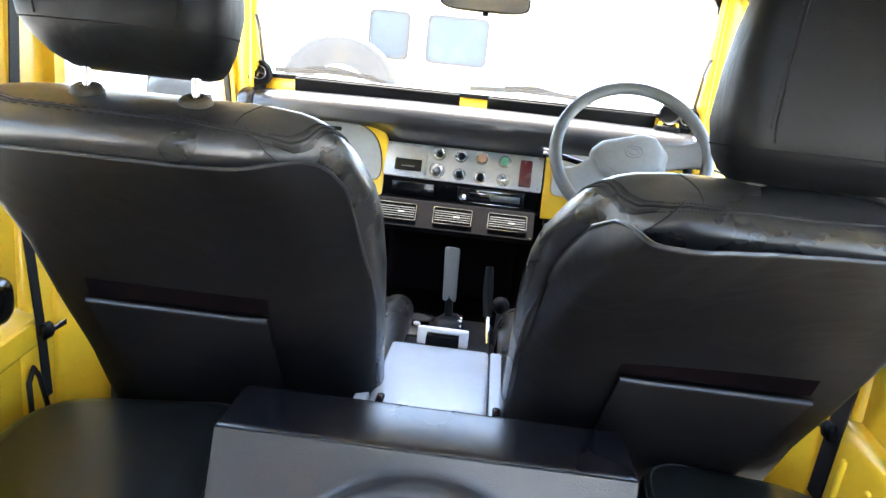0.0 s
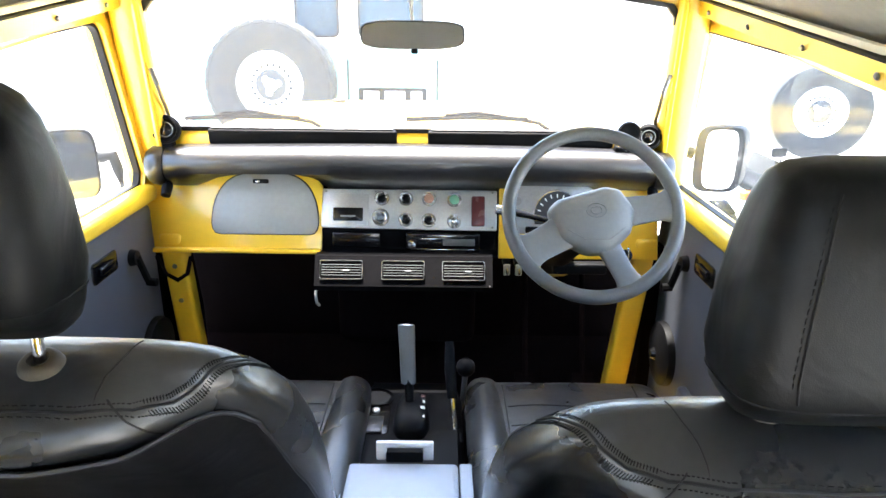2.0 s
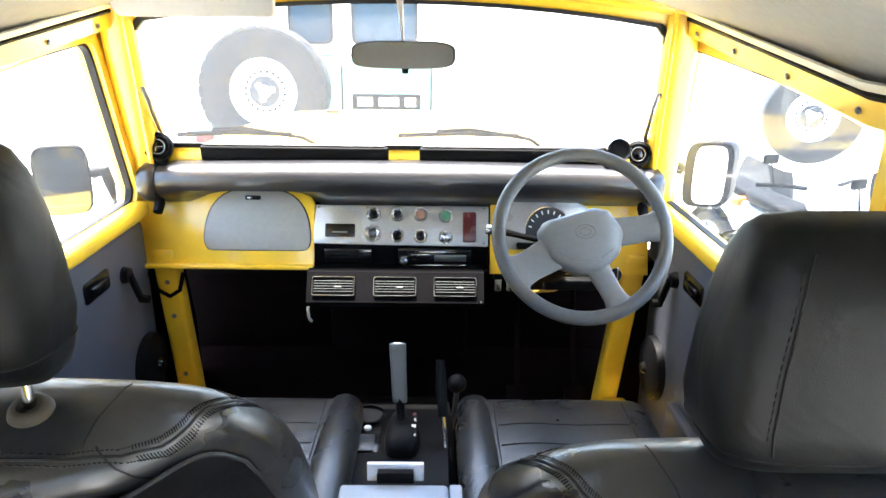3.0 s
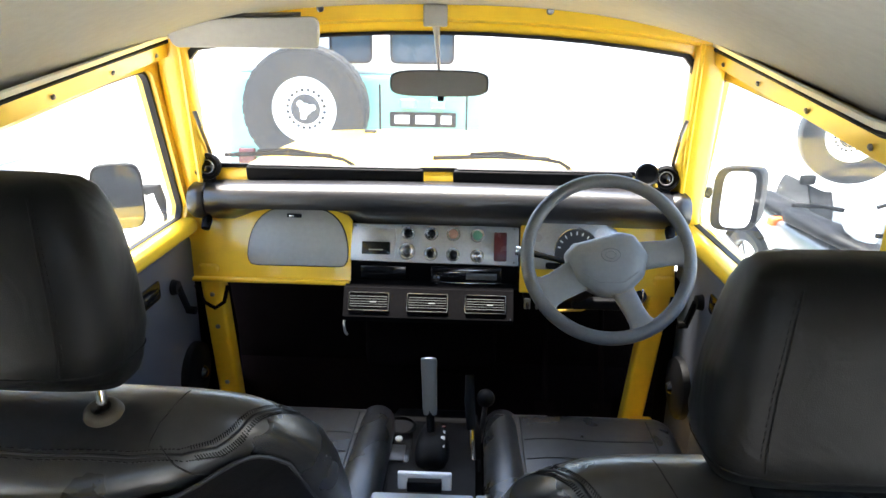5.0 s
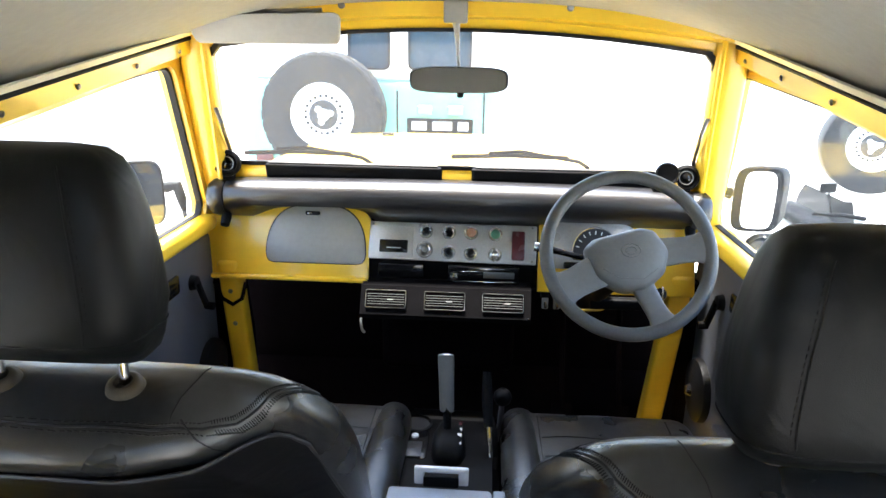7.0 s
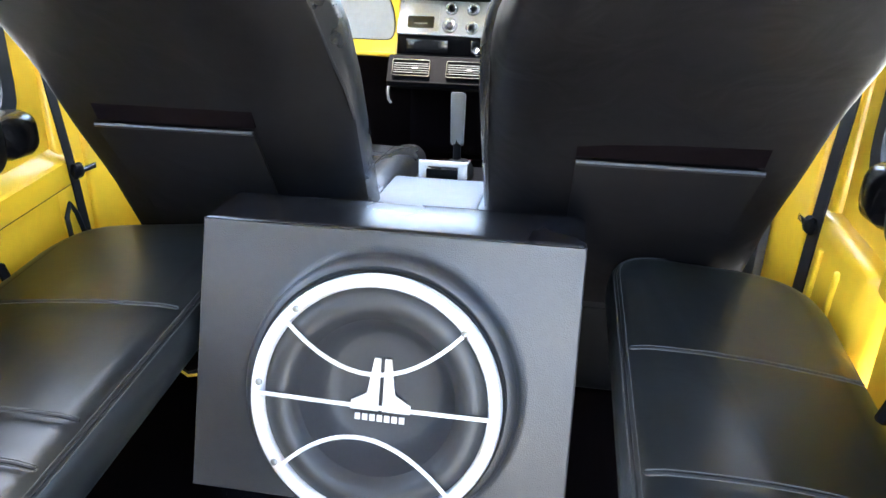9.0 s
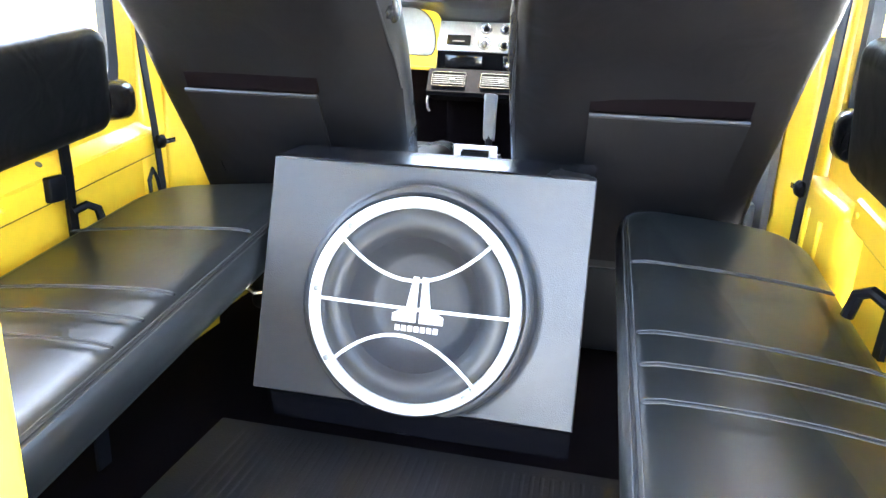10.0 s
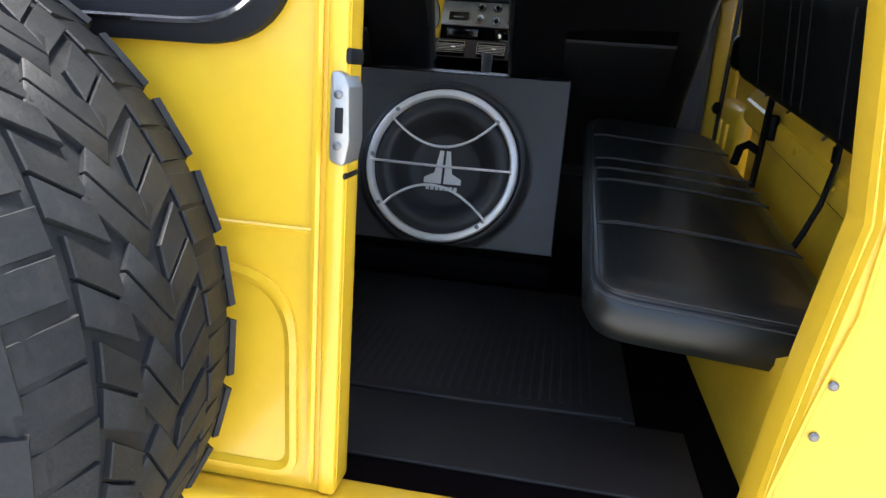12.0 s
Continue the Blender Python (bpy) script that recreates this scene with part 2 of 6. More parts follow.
def loft(loops, cap=True, closed=True):
    bm = bmesh.new()
    rows = [[bm.verts.new(p) for p in l] for l in loops]
    n = len(rows[0])
    for a, b in zip(rows, rows[1:]):
        for i in range(n if closed else n - 1):
            bm.faces.new((a[i], a[(i + 1) % n], b[(i + 1) % n], b[i]))
    if cap and closed:
        bm.faces.new(rows[0][::-1])
        bm.faces.new(rows[-1])
    return bm


def oval(c, u, v, hu, hv, n=28, e=2.0):
    """A loop of superellipse points round c, in the plane of u and v."""
    pts = []
    for i in range(n):
        a = 2 * math.pi * i / n
        ca, sa = math.cos(a), math.sin(a)
        pts.append(Vector(c) + Vector(u) * (hu * math.copysign(abs(ca) ** (2 / e), ca)) + Vector(v) * (hv * math.copysign(abs(sa) ** (2 / e), sa)))
    return pts


def tube(pts, r, seg=8, closed=False):
    pts = [Vector(p) for p in pts]
    bm = bmesh.new()
    rows = []
    up = None
    n = len(pts)
    for i, p in enumerate(pts):
        d = (pts[(i + 1) % n] - pts[i - 1]) if closed else (pts[min(i + 1, n - 1)] - pts[max(i - 1, 0)])
        d.normalize()
        if up is None:
            up = d.orthogonal().normalized()
        up = (up - d * up.dot(d)).normalized()
        w = d.cross(up)
        k = r[i] if isinstance(r, (list, tuple)) else r
        rows.append([bm.verts.new(p + (up * math.cos(2 * math.pi * j / seg) + w * math.sin(2 * math.pi * j / seg)) * k) for j in range(seg)])
    for a, b in list(zip(rows, rows[1:])) + ([(rows[-1], rows[0])] if closed else []):
        for j in range(seg):
            bm.faces.new((a[j], a[(j + 1) % seg], b[(j + 1) % seg], b[j]))
    if not closed:
        bm.faces.new(rows[0][::-1])
        bm.faces.new(rows[-1])
    return bm


def strip(pts, across, width, thick):
    """A flat strap along pts; across is its width direction."""
    loops = []
    pts = [Vector(p) for p in pts]
    for i, p in enumerate(pts):
        d = (pts[min(i + 1, len(pts) - 1)] - pts[max(i - 1, 0)]).normalized()
        a = (Vector(across) - d * Vector(across).dot(d)).normalized()
        n = d.cross(a)
        loops.append([p + a * width / 2 + n * thick / 2, p - a * width / 2 + n * thick / 2, p - a * width / 2 - n * thick / 2, p + a * width / 2 - n * thick / 2])
    return loft(loops)


def lathe(profile, at, axis, seg=48, open_ends=True):
    """Turns a profile of (radius, along) round the axis."""
    z = Vector(axis).normalized()
    u = z.orthogonal().normalized()
    w = z.cross(u)
    bm = bmesh.new()
    rows = []
    for r, h in profile:
        rows.append([bm.verts.new(Vector(at) + z * h + (u * math.cos(2 * math.pi * i / seg) + w * math.sin(2 * math.pi * i / seg)) * max(r, 1e-5)) for i in range(seg)])
    for a, b in zip(rows, rows[1:]):
        for i in range(seg):
            bm.faces.new((a[i], a[(i + 1) % seg], b[(i + 1) % seg], b[i]))
    if not open_ends:
        bm.faces.new(rows[0][::-1])
        bm.faces.new(rows[-1])
    bmesh.ops.remove_doubles(bm, verts=bm.verts, dist=1e-5)
    return bm


def roundpoly(pts, r, seg=5):
    """2D polygon with rounded corners, seg + 1 points a corner."""
    out = []
    n = len(pts)
    rs = r if isinstance(r, (list, tuple)) else [r] * n
    for i in range(n):
        p, a, b = Vector(pts[i]), Vector(pts[i - 1]), Vector(pts[(i + 1) % n])
        da, db = (a - p).normalized(), (b - p).normalized()
        k = rs[i]
        ang = da.angle(db)
        t = min(k / math.tan(ang / 2), 0.48 * (a - p).length, 0.48 * (b - p).length)
        p0, p1 = p + da * t, p + db * t
        for j in range(seg + 1):
            s = j / seg
            out.append((p0 * (1 - s) + p * s) * (1 - s) + (p * (1 - s) + p1 * s) * s)
    return out


def plate(pts2, place, depth, bevel=0.0):
    """Extrudes a 2D outline; place maps (u, v, w) to the world, w along the depth."""
    if bevel <= 0:
        return loft([[place(p[0], p[1], 0) for p in pts2], [place(p[0], p[1], depth) for p in pts2]])
    c = sum((Vector(p) for p in pts2), Vector((0, 0))) / len(pts2)

    def ins(k):
        n = len(pts2)
        res = []
        for i in range(n):
            p, a, b = Vector(pts2[i]), Vector(pts2[i - 1]), Vector(pts2[(i + 1) % n])
            d = (b - a).normalized()
            nn = Vector((-d.y, d.x))
            if nn.dot(c - p) < 0:
                nn = -nn
            res.append(p + nn * k)
        return res
    b2 = ins(bevel)
    b1 = ins(bevel * 0.3)
    return loft([[place(p[0], p[1], 0) for p in pts2], [place(p[0], p[1], depth - bevel) for p in pts2], [place(p[0], p[1], depth - bevel * 0.3) for p in b1], [place(p[0], p[1], depth) for p in b2]])


def holed(outer, inner, place, depth):
    """A plate with one opening: outer and inner outlines have as many points."""
    o0, i0 = [place(p[0], p[1], 0) for p in outer], [place(p[0], p[1], 0) for p in inner]
    o1, i1 = [place(p[0], p[1], depth) for p in outer], [place(p[0], p[1], depth) for p in inner]
    bm = bmesh.new()
    rows = [[bm.verts.new(p) for p in l] for l in (o0, o1, i1, i0)]
    n = len(o0)
    for k in range(4):
        a, b = rows[k], rows[(k + 1) % 4]
        for i in range(n):
            bm.faces.new((a[i], a[(i + 1) % n], b[(i + 1) % n], b[i]))
    return bm


def circle2(c, r, n=32):
    return [Vector((c[0] + r * math.cos(2 * math.pi * i / n), c[1] + r * math.sin(2 * math.pi * i / n))) for i in range(n)]


def bolt(at, axis, r=0.006, h=0.004):
    return lathe([(0, h), (r * 0.6, h), (r, h * 0.5), (r, 0), (0, 0)], at, axis, 10)


# ---- the vehicle's shell ----
FLOOR = 0.73
YD = -0.25  # plane of the rear doors


def side(s, x):
    return lambda y, z, w: Vector((s * (x + w), y, z))


whole("ground", rbox((0, 10, -0.05), (120, 120, 0.1), 0.001, 1), CONCRETE, "pale sunlit concrete yard around the vehicles", "ground", kind="structure")
whole("floor", rbox((0, 0.98, FLOOR - 0.03), (1.42, 2.46, 0.06), 0.004, 1), CARPET, "black carpeted steel vehicle floor", "floor", kind="structure")
# ribbed rubber mat in the rear
mat_bm = [rbox((0.06, 0.34, FLOOR + 0.004), (0.80, 0.60, 0.008), 0.003, 2), rbox((0.10, -0.06, FLOOR + 0.003), (0.86, 0.19, 0.006), 0.003, 2)]
mat_root = thing("floor_mat", (0.06, 0.3, FLOOR), "black ribbed rubber floor mat on the rear floor", "floor mat")
part("mat_sheet", merge(*mat_bm), MAT_RUBBER, mat_root)
ribs = [rbox((-0.28 + 0.0165 * i, 0.34, FLOOR + 0.0082), (0.007, 0.54, 0.0012), 0.0005, 1) for i in range(42)]
part("ribs", merge(*ribs), MAT_RUBBER, mat_root)
part("mat_edge", tube([(-0.30, 0.035, FLOOR + 0.008), (0.2, 0.03, FLOOR + 0.009), (0.44, 0.045, FLOOR + 0.008)], 0.004, 6), MAT_RUBBER, mat_root)


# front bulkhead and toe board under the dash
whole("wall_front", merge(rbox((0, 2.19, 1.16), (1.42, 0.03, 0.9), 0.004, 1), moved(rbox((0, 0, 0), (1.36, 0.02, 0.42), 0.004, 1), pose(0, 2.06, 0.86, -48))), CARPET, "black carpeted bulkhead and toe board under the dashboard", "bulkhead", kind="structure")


# ceiling: a curved sheet between the gutters
def roof_z(x, y):
    edge = 1.902 + 0.129 * (y - 1.1) if y > 1.1 else 1.902 - 0.02 * (1.1 - y)
    top = 2.125 - 0.045 * max(0, (y - 1.1) / 0.74) ** 2
    k = min(1, abs(x) / 0.69)
    return edge + (top - edge) * (1 - k ** 2.6)


ys = [-0.26 + i * (1.86 + 0.26) / 18 for i in range(19)]
xs = [-0.70 + i * 1.40 / 32 for i in range(33)]
bm = bmesh.new()
low = [[bm.verts.new((x, y, roof_z(x, y))) for x in xs] for y in ys]
high = [[bm.verts.new((x, y, roof_z(x, y) + 0.03)) for x in xs] for y in ys]
for j in range(18):
    for i in range(32):
        bm.faces.new((low[j][i], low[j][i + 1], low[j + 1][i + 1], low[j + 1][i]))
        bm.faces.new((high[j][i], high[j + 1][i], high[j + 1][i + 1], high[j][i + 1]))
for j in range(18):
    for i in (0, 32):
        bm.faces.new((low[j][i], low[j + 1][i], high[j + 1][i], high[j][i]))
for i in range(32):
    for j in (0, 18):
        bm.faces.new((low[j][i], low[j][i + 1], high[j][i + 1], high[j][i]))
whole("ceiling", bm, CEILING, "beige fabric headliner of a curved hardtop roof", "ceiling", kind="structure")

# side shells: quarter panel behind the doors with its window opening, upper rail, pillars
for s, nm in ((-1, "wall_left"), (1, "wall_right")):
    root = thing(nm, (s * 0.74, 0.4, FLOOR), "yellow painted steel side of the vehicle with quarter window", "vehicle side", kind="structure")
    outer = roundpoly([(1.02, 1.19), (1.02, 1.93), (YD, 1.90), (YD, 1.19)], [0.01] * 4, 5)
    inner = roundpoly([(0.93, 1.30), (0.93, 1.84), (-0.12, 1.80), (-0.12, 1.29)], [0.07] * 4, 5)
    part("quarter_panel", holed(outer, inner, side(s, 0.735), 0.04), YELLOW, root)
    seal_o = roundpoly([(0.945, 1.285), (0.945, 1.855), (-0.135, 1.815), (-0.135, 1.275)], [0.08] * 4, 5)
    seal_i = roundpoly([(0.915, 1.315), (0.915, 1.825), (-0.105, 1.785), (-0.105, 1.305)], [0.06] * 4, 5)
    part("window_seal", holed(seal_o, seal_i, side(s, 0.722), 0.02), RUBBER, root)
    pane = part("pane", plate(roundpoly([(0.93, 1.30), (0.93, 1.84), (-0.12, 1.80), (-0.12, 1.29)], 0.07, 4), side(s, 0.75), 0.004), GLASS, root)
    pane.visible_shadow = False
    # sliding window post
    part("window_post", rbox((s * 0.742, 0.30, 1.56), (0.02, 0.026, 0.54), 0.006, 2), RUBBER, root)
    # belt ledge below the windows, folded inward, then the inner wall
    ledge = [(0.775, 1.235), (0.748, 1.235), (0.715, 1.195), (0.715, 1.15), (0.735, 1.14), (0.735, 0.98), (0.64, 0.95), (0.585, 0.93), (0.585, FLOOR - 0.01), (0.775, FLOOR - 0.01)]
    drop = 0.0 if s > 0 else -0.05
    yend = 0.79 if s > 0 else 1.06
    lp = [[Vector((s * x, y, z + (drop + 0.15 * (y - 0.60) if z > 0.97 else 0))) for x, z in ledge] for y in (YD + 0.01, 0.2, 0.5, yend)]
    part("inner_panel", loft(lp), YELLOW, root)
    for y in (0.10, 0.30, 0.52, 0.70):
        part("screw", bolt((s * 0.731, y, 1.215 + drop + 0.15 * (y - 0.60)), (-s * 0.7, 0, 0.7), 0.007), STEEL, root)
    # folded flange along the ledge with bolts; a dark line imitates the fold's shade
    fl = [[Vector((s * x, y, z + drop + 0.15 * (y - 0.60))) for x, z in ((0.717, 1.196), (0.709, 1.190), (0.708, 1.150), (0.712, 1.143), (0.718, 1.145))] for y in (YD + 0.02, 0.1, 0.3, 0.5, yend - 0.01)]
    part("flange", loft(fl), YELLOW, root)
    for z0, r0 in ((1.1405, 0.0013),):
        part("fold_shade_line", tube([(s * 0.7155, y, z0 + drop + 0.15 * (y - 0.60)) for y in (YD + 0.02, 0.1, 0.3, 0.5, yend - 0.01)], r0, 5), RUBBER, root, "dark line painted for the shade under the flange fold")
    for y in (-0.02, 0.16, 0.37, 0.58, 0.76):
        part("bolt", bolt((s * 0.708, y, 1.172 + drop + 0.15 * (y - 0.60)), (-s, 0, 0), 0.0055, 0.004), YELLOW, root)
    # upper rail over door and quarter window
    rail = [[Vector((s * x, y, z)) for x, z in ((0.655, zz + 0.005), (0.70, zz + 0.012), (0.745, zz - 0.01), (0.745, zz - 0.058), (0.715, zz - 0.058), (0.70, zz - 0.040), (0.66, zz - 0.030))] for y, zz in ((YD, 1.880), (0.4, 1.887), (1.10, 1.895), (1.45, 1.940), (1.84, 1.990), (1.95, 2.0))]
    part("roof_rail", loft(rail), YELLOW, root)
    part("headliner_edge", strip([(s * 0.643, y, z) for y, z in ((YD, 1.900), (0.4, 1.910), (1.10, 1.918), (1.45, 1.962), (1.82, 2.010))], (0.5, 0, -s * 0.85), 0.013, 0.005), IVORY, root, "cream headliner edging strip")
    part("gutter_trim", tube([(s * 0.655, y, z) for y, z in ((YD, 1.888), (0.4, 1.897), (1.10, 1.905), (1.45, 1.950), (1.84, 1.998))], 0.006, 8), BLACK, root)
    for y, z in ((0.9, 1.877), (1.12, 1.883), (1.33, 1.910), (1.55, 1.938), (1.76, 1.964)):
        part("screw", bolt((s * 0.656, y, z), (-s, 0, -0.25), 0.0055, 0.004), STEEL, root)
    # B pillar
    part("b_pillar", rbox((s * 0.75, 1.065, 1.35), (0.06, 0.10, 1.24), 0.02, 3), YELLOW, root)
    # A pillar from the cowl up to the header
    a0, a1 = Vector((s * 0.692, 2.02, 1.50)), Vector((s * 0.652, 1.845, 2.02))
    part("a_pillar", loft([oval(a0 + (a1 - a0) * k, (1, 0, 0), (0, 1, 0), 0.040, 0.035, 16, 3.5) for k in (-0.05, 0.3, 0.6, 0.9, 1.02)]), YELLOW, root)
    part("pillar_edge", tube([a0 + Vector((-s * 0.028, -0.037, 0)), a0 + (a1 - a0) * 0.5 + Vector((-s * 0.03, -0.037, 0)), a1 + Vector((-s * 0.03, -0.035, 0))], 0.007, 6), YELLOW, root)
    # chrome grab stay on the pillar
    part("stay", tube([a0 + Vector((-s * 0.052, -0.03, 0.16)), a0 + Vector((-s * 0.06, -0.045, 0.20)), a0 + (a1 - a0) * 0.55 + Vector((-s * 0.055, -0.045, 0)), a0 + (a1 - a0) * 0.62 + Vector((-s * 0.04, -0.03, 0))], 0.006, 8), STEEL, root)
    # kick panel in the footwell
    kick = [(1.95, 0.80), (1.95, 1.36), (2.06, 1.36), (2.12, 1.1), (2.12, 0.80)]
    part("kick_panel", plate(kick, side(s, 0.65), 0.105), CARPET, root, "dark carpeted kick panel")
    part("hinge_post", moved(rbox((0.626 if s > 0 else -0.645, 1.945, 1.10), (0.062, 0.055, 0.58), 0.012, 3), Matrix(((1, 0, 0.10 if s > 0 else -0.07, -0.135 if s > 0 else 0.0945), (0, 1, 0, 0), (0, 0, 1, 0), (0, 0, 0, 1)))), YELLOW, root)
    part("post_foot", rbox((s * 0.605, 1.88, 0.93), (0.07, 0.08, 0.05), 0.012, 2), YELLOW, root)
    for z in (1.02, 1.2, 1.3) if s < 0 else ():
        part("screw", bolt(((0.626 + 0.10 * (z - 1.35)) if s > 0 else (-0.645 - 0.07 * (z - 1.35)), 1.918, z), (0, -1, 0), 0.007), STEEL, root)
    part("sill", rbox((s * 0.70, 1.46, FLOOR + 0.04), (0.16, 0.82, 0.10), 0.015, 2), YELLOW, root)


# front doors
def front_door(s, name, yf_b, yf_t, label):
    root = thing(name, (s * 0.72, 1.5, 0.8), label, "vehicle door", kind="structure")
    o = roundpoly([(1.09, 1.475), (yf_b + 0.02, 1.475), (yf_b + 0.03, 1.53), (yf_t + 0.045, 1.975), (1.09, 1.915)], [0.01, 0.01, 0.02, 0.03, 0.02], 6)
    i = roundpoly([(1.12, 1.515), (yf_b - 0.02, 1.52), (yf_b - 0.005, 1.55), (yf_t, 1.93), (1.12, 1.868)], [0.04, 0.02, 0.02, 0.045, 0.04], 6)
    part("window_frame", holed(o, i, side(s, 0.70), 0.045), YELLOW, root)
    i2 = roundpoly([(1.127, 1.522), (yf_b - 0.030, 1.525), (yf_b - 0.014, 1.555), (yf_t - 0.006, 1.923), (1.127, 1.861)], [0.04, 0.02, 0.02, 0.045, 0.04], 6)
    o2 = roundpoly([(1.11, 1.505), (yf_b - 0.012, 1.51), (yf_b + 0.003, 1.545), (yf_t + 0.008, 1.938), (1.11, 1.876)], [0.04, 0.02, 0.02, 0.045, 0.04], 6)
    part("window_seal", holed(o2, i2, side(s, 0.712), 0.016), RUBBER, root, "black rubber window seal")
    p = part("pane", plate(i, side(s, 0.725), 0.004), GLASS, root)
    p.visible_shadow = False
    part("sill_top", rbox((s * 0.70, (1.09 + yf_b) / 2, 1.500), (0.055, yf_b - 1.09, 0.045), 0.018, 3), YELLOW, root)
    part("door_skin", rbox((s * 0.735, (1.09 + yf_b) / 2, 1.13), (0.05, yf_b - 1.09, 0.70), 0.01, 2), YELLOW, root)
    trim = part("trim_panel", plate(roundpoly([(1.26, 0.86), (yf_b - 0.025, 0.86), (yf_b - 0.03, 1.478), (1.26, 1.478)], 0.025, 4), lambda y, z, w: Vector((s * (0.706 - w), y, z)), 0.018, 0.006), GREY_TRIM, root, "grey vinyl door trim panel")
    hy = 1.64 if s < 0 else 1.66
    part("handle_recess", plate(roundpoly([(hy - 0.06, 1.375), (hy + 0.06, 1.375), (hy + 0.06, 1.425), (hy - 0.06, 1.425)], 0.012, 3), lambda y, z, w: Vector((s * (0.69 - w), y, z)), 0.006, 0.003), GLOSS_BLACK, trim, "black inner door handle")
    part("handle_lever", rbox((s * 0.68, hy, 1.40), (0.008, 0.07, 0.018), 0.004, 2), GLOSS_BLACK, trim)
    cy = 1.775
    part("window_crank", merge(lathe([(0, 0.02), (0.018, 0.018), (0.022, 0.0), (0, 0)], (s * 0.69, cy, 1.375), (-s, 0, 0), 16), tube([(s * 0.672, cy, 1.375), (s * 0.665, cy + 0.012, 1.33), (s * 0.66, cy + 0.018, 1.305)], 0.009, 8), tube([(s * 0.664, cy + 0.018, 1.305), (s * 0.64, cy + 0.018, 1.303)], 0.011, 8)), BLACK, trim)
    spk = part("speaker", lathe([(0, 0.03), (0.03, 0.032), (0.072, 0.024), (0.085, 0.02), (0.088, 0.01), (0.088, 0.0)], (s * 0.69, 1.845, 1.09), (-s, 0, 0), 32), BLACK, trim, "round black door speaker")
    part("speaker_cap", lathe([(0, 0.012), (0.012, 0.01), (0.018, 0.0)], (s * 0.658, 1.845, 1.09), (-s, 0, 0), 16), GLOSS_BLACK, trim)
    part("map_pocket", rbox((s * 0.68, 1.50, 1.0), (0.03, 0.36, 0.18), 0.012, 2), GREY_TRIM, trim)
    return root


front_door(-1, "door_1", 1.95, 1.82, "yellow passenger door with grey vinyl trim panel, closed")
front_door(1, "door_2", 2.04, 1.95, "yellow driver door with grey vinyl trim panel, closed")

# windscreen frame, glass, header
screen = thing("window_1", (0, 1.93, 1.65), "framed vehicle windscreen with yellow surround and clear glass", "windscreen", kind="structure")


def ws(x, z, w):
    y = 1.995 - (z - 1.667) * 0.46
    return Vector((x, y + w, z))


i_top = [(0.60 - 1.2 * k / 10, 2.022 - 0.045 * abs(0.60 - 1.2 * k / 10) ** 2 / 0.36) for k in range(11)]
glass_o = [(-0.665, 1.69), (-0.655, 1.668), (-0.62, 1.66), (0.60, 1.66), (0.645, 1.668), (0.655, 1.69), (0.63, 1.92), (0.622, 1.955)] + i_top + [(-0.624, 1.955), (-0.64, 1.92)]
frame_o = [(-0.72, 1.66), (-0.71, 1.63), (-0.66, 1.62), (0.64, 1.62), (0.70, 1.63), (0.71, 1.66), (0.70, 1.95), (0.69, 2.01)] + [(x * 1.13, z + 0.075 + 0.03 * (abs(x) / 0.6) ** 2) for x, z in i_top] + [(-0.69, 2.01), (-0.70, 1.95)]
part("frame", holed(frame_o, glass_o, ws, 0.035), YELLOW, screen)
seal_o = [(x * 1.008, z + (0.006 if z > 1.8 else -0.006)) for x, z in glass_o]
seal_i = [(x * 0.989, z + (-0.003 if z > 1.8 else 0.006)) for x, z in glass_o]
part("seal", holed(seal_o, seal_i, lambda x, z, w: ws(x, z, w - 0.006), 0.016), RUBBER, screen, "black rubber windscreen seal")
pane = part("pane", plate(glass_o, lambda x, z, w: ws(x, z, w + 0.016), 0.004), GLASS, screen)
pane.visible_shadow = False
# header rail with screws
hdr = []
for k in range(25):
    x = -0.66 + 1.32 * k / 24
    z = 2.072 - 0.05 * (x / 0.66) ** 2
    hdr.append([V(x, 1.845, z + 0.03), V(x, 1.80, z + 0.032), V(x, 1.788, z + 0.014), V(x, 1.80, z - 0.018), V(x, 1.828, z - 0.026), V(x, 1.845, z - 0.02)])
part("header_rail", loft(hdr), YELLOW, screen)
part("header_trim", tube([(-0.66 + 1.32 * k / 24, 1.784, 2.108 - 0.05 * ((-0.66 + 1.32 * k / 24) / 0.66) ** 2) for k in range(25)], 0.011, 8), BLACK, screen)
for x in (-0.27, 0.26, -0.6, 0.58):
    part("screw", bolt((x, 1.79, 2.083 - 0.05 * (x / 0.66) ** 2), (0, -1, -0.1), 0.009, 0.006), STEEL, screen)
# yellow cowl under the glass, bonnet and outer cowl
part("cowl", rbox((0, 2.02, 1.615), (1.36, 0.06, 0.085), 0.015, 2), YELLOW, screen)

# rear left door, closed, with its window, pressings and latch
rear = thing("door_3", (-0.3, YD, FLOOR), "yellow rear barn door, closed, with rounded window and pressed recess", "rear door", kind="structure")


def rd(x, z, w):
    return Vector((x, YD - w, z))


XE = 0.083
out = roundpoly([(-0.72, 0.735), (XE, 0.735), (XE, 1.88), (-0.72, 1.88)], [0.02] * 4, 8)
hole = roundpoly([(-0.62, 1.285), (-0.005, 1.285), (-0.005, 1.80), (-0.62, 1.80)], [0.09] * 4, 8)
part("door_skin", holed(out, hole, lambda x, z, w: Vector((x, YD + 0.03 - w, z)), 0.03), YELLOW, rear)
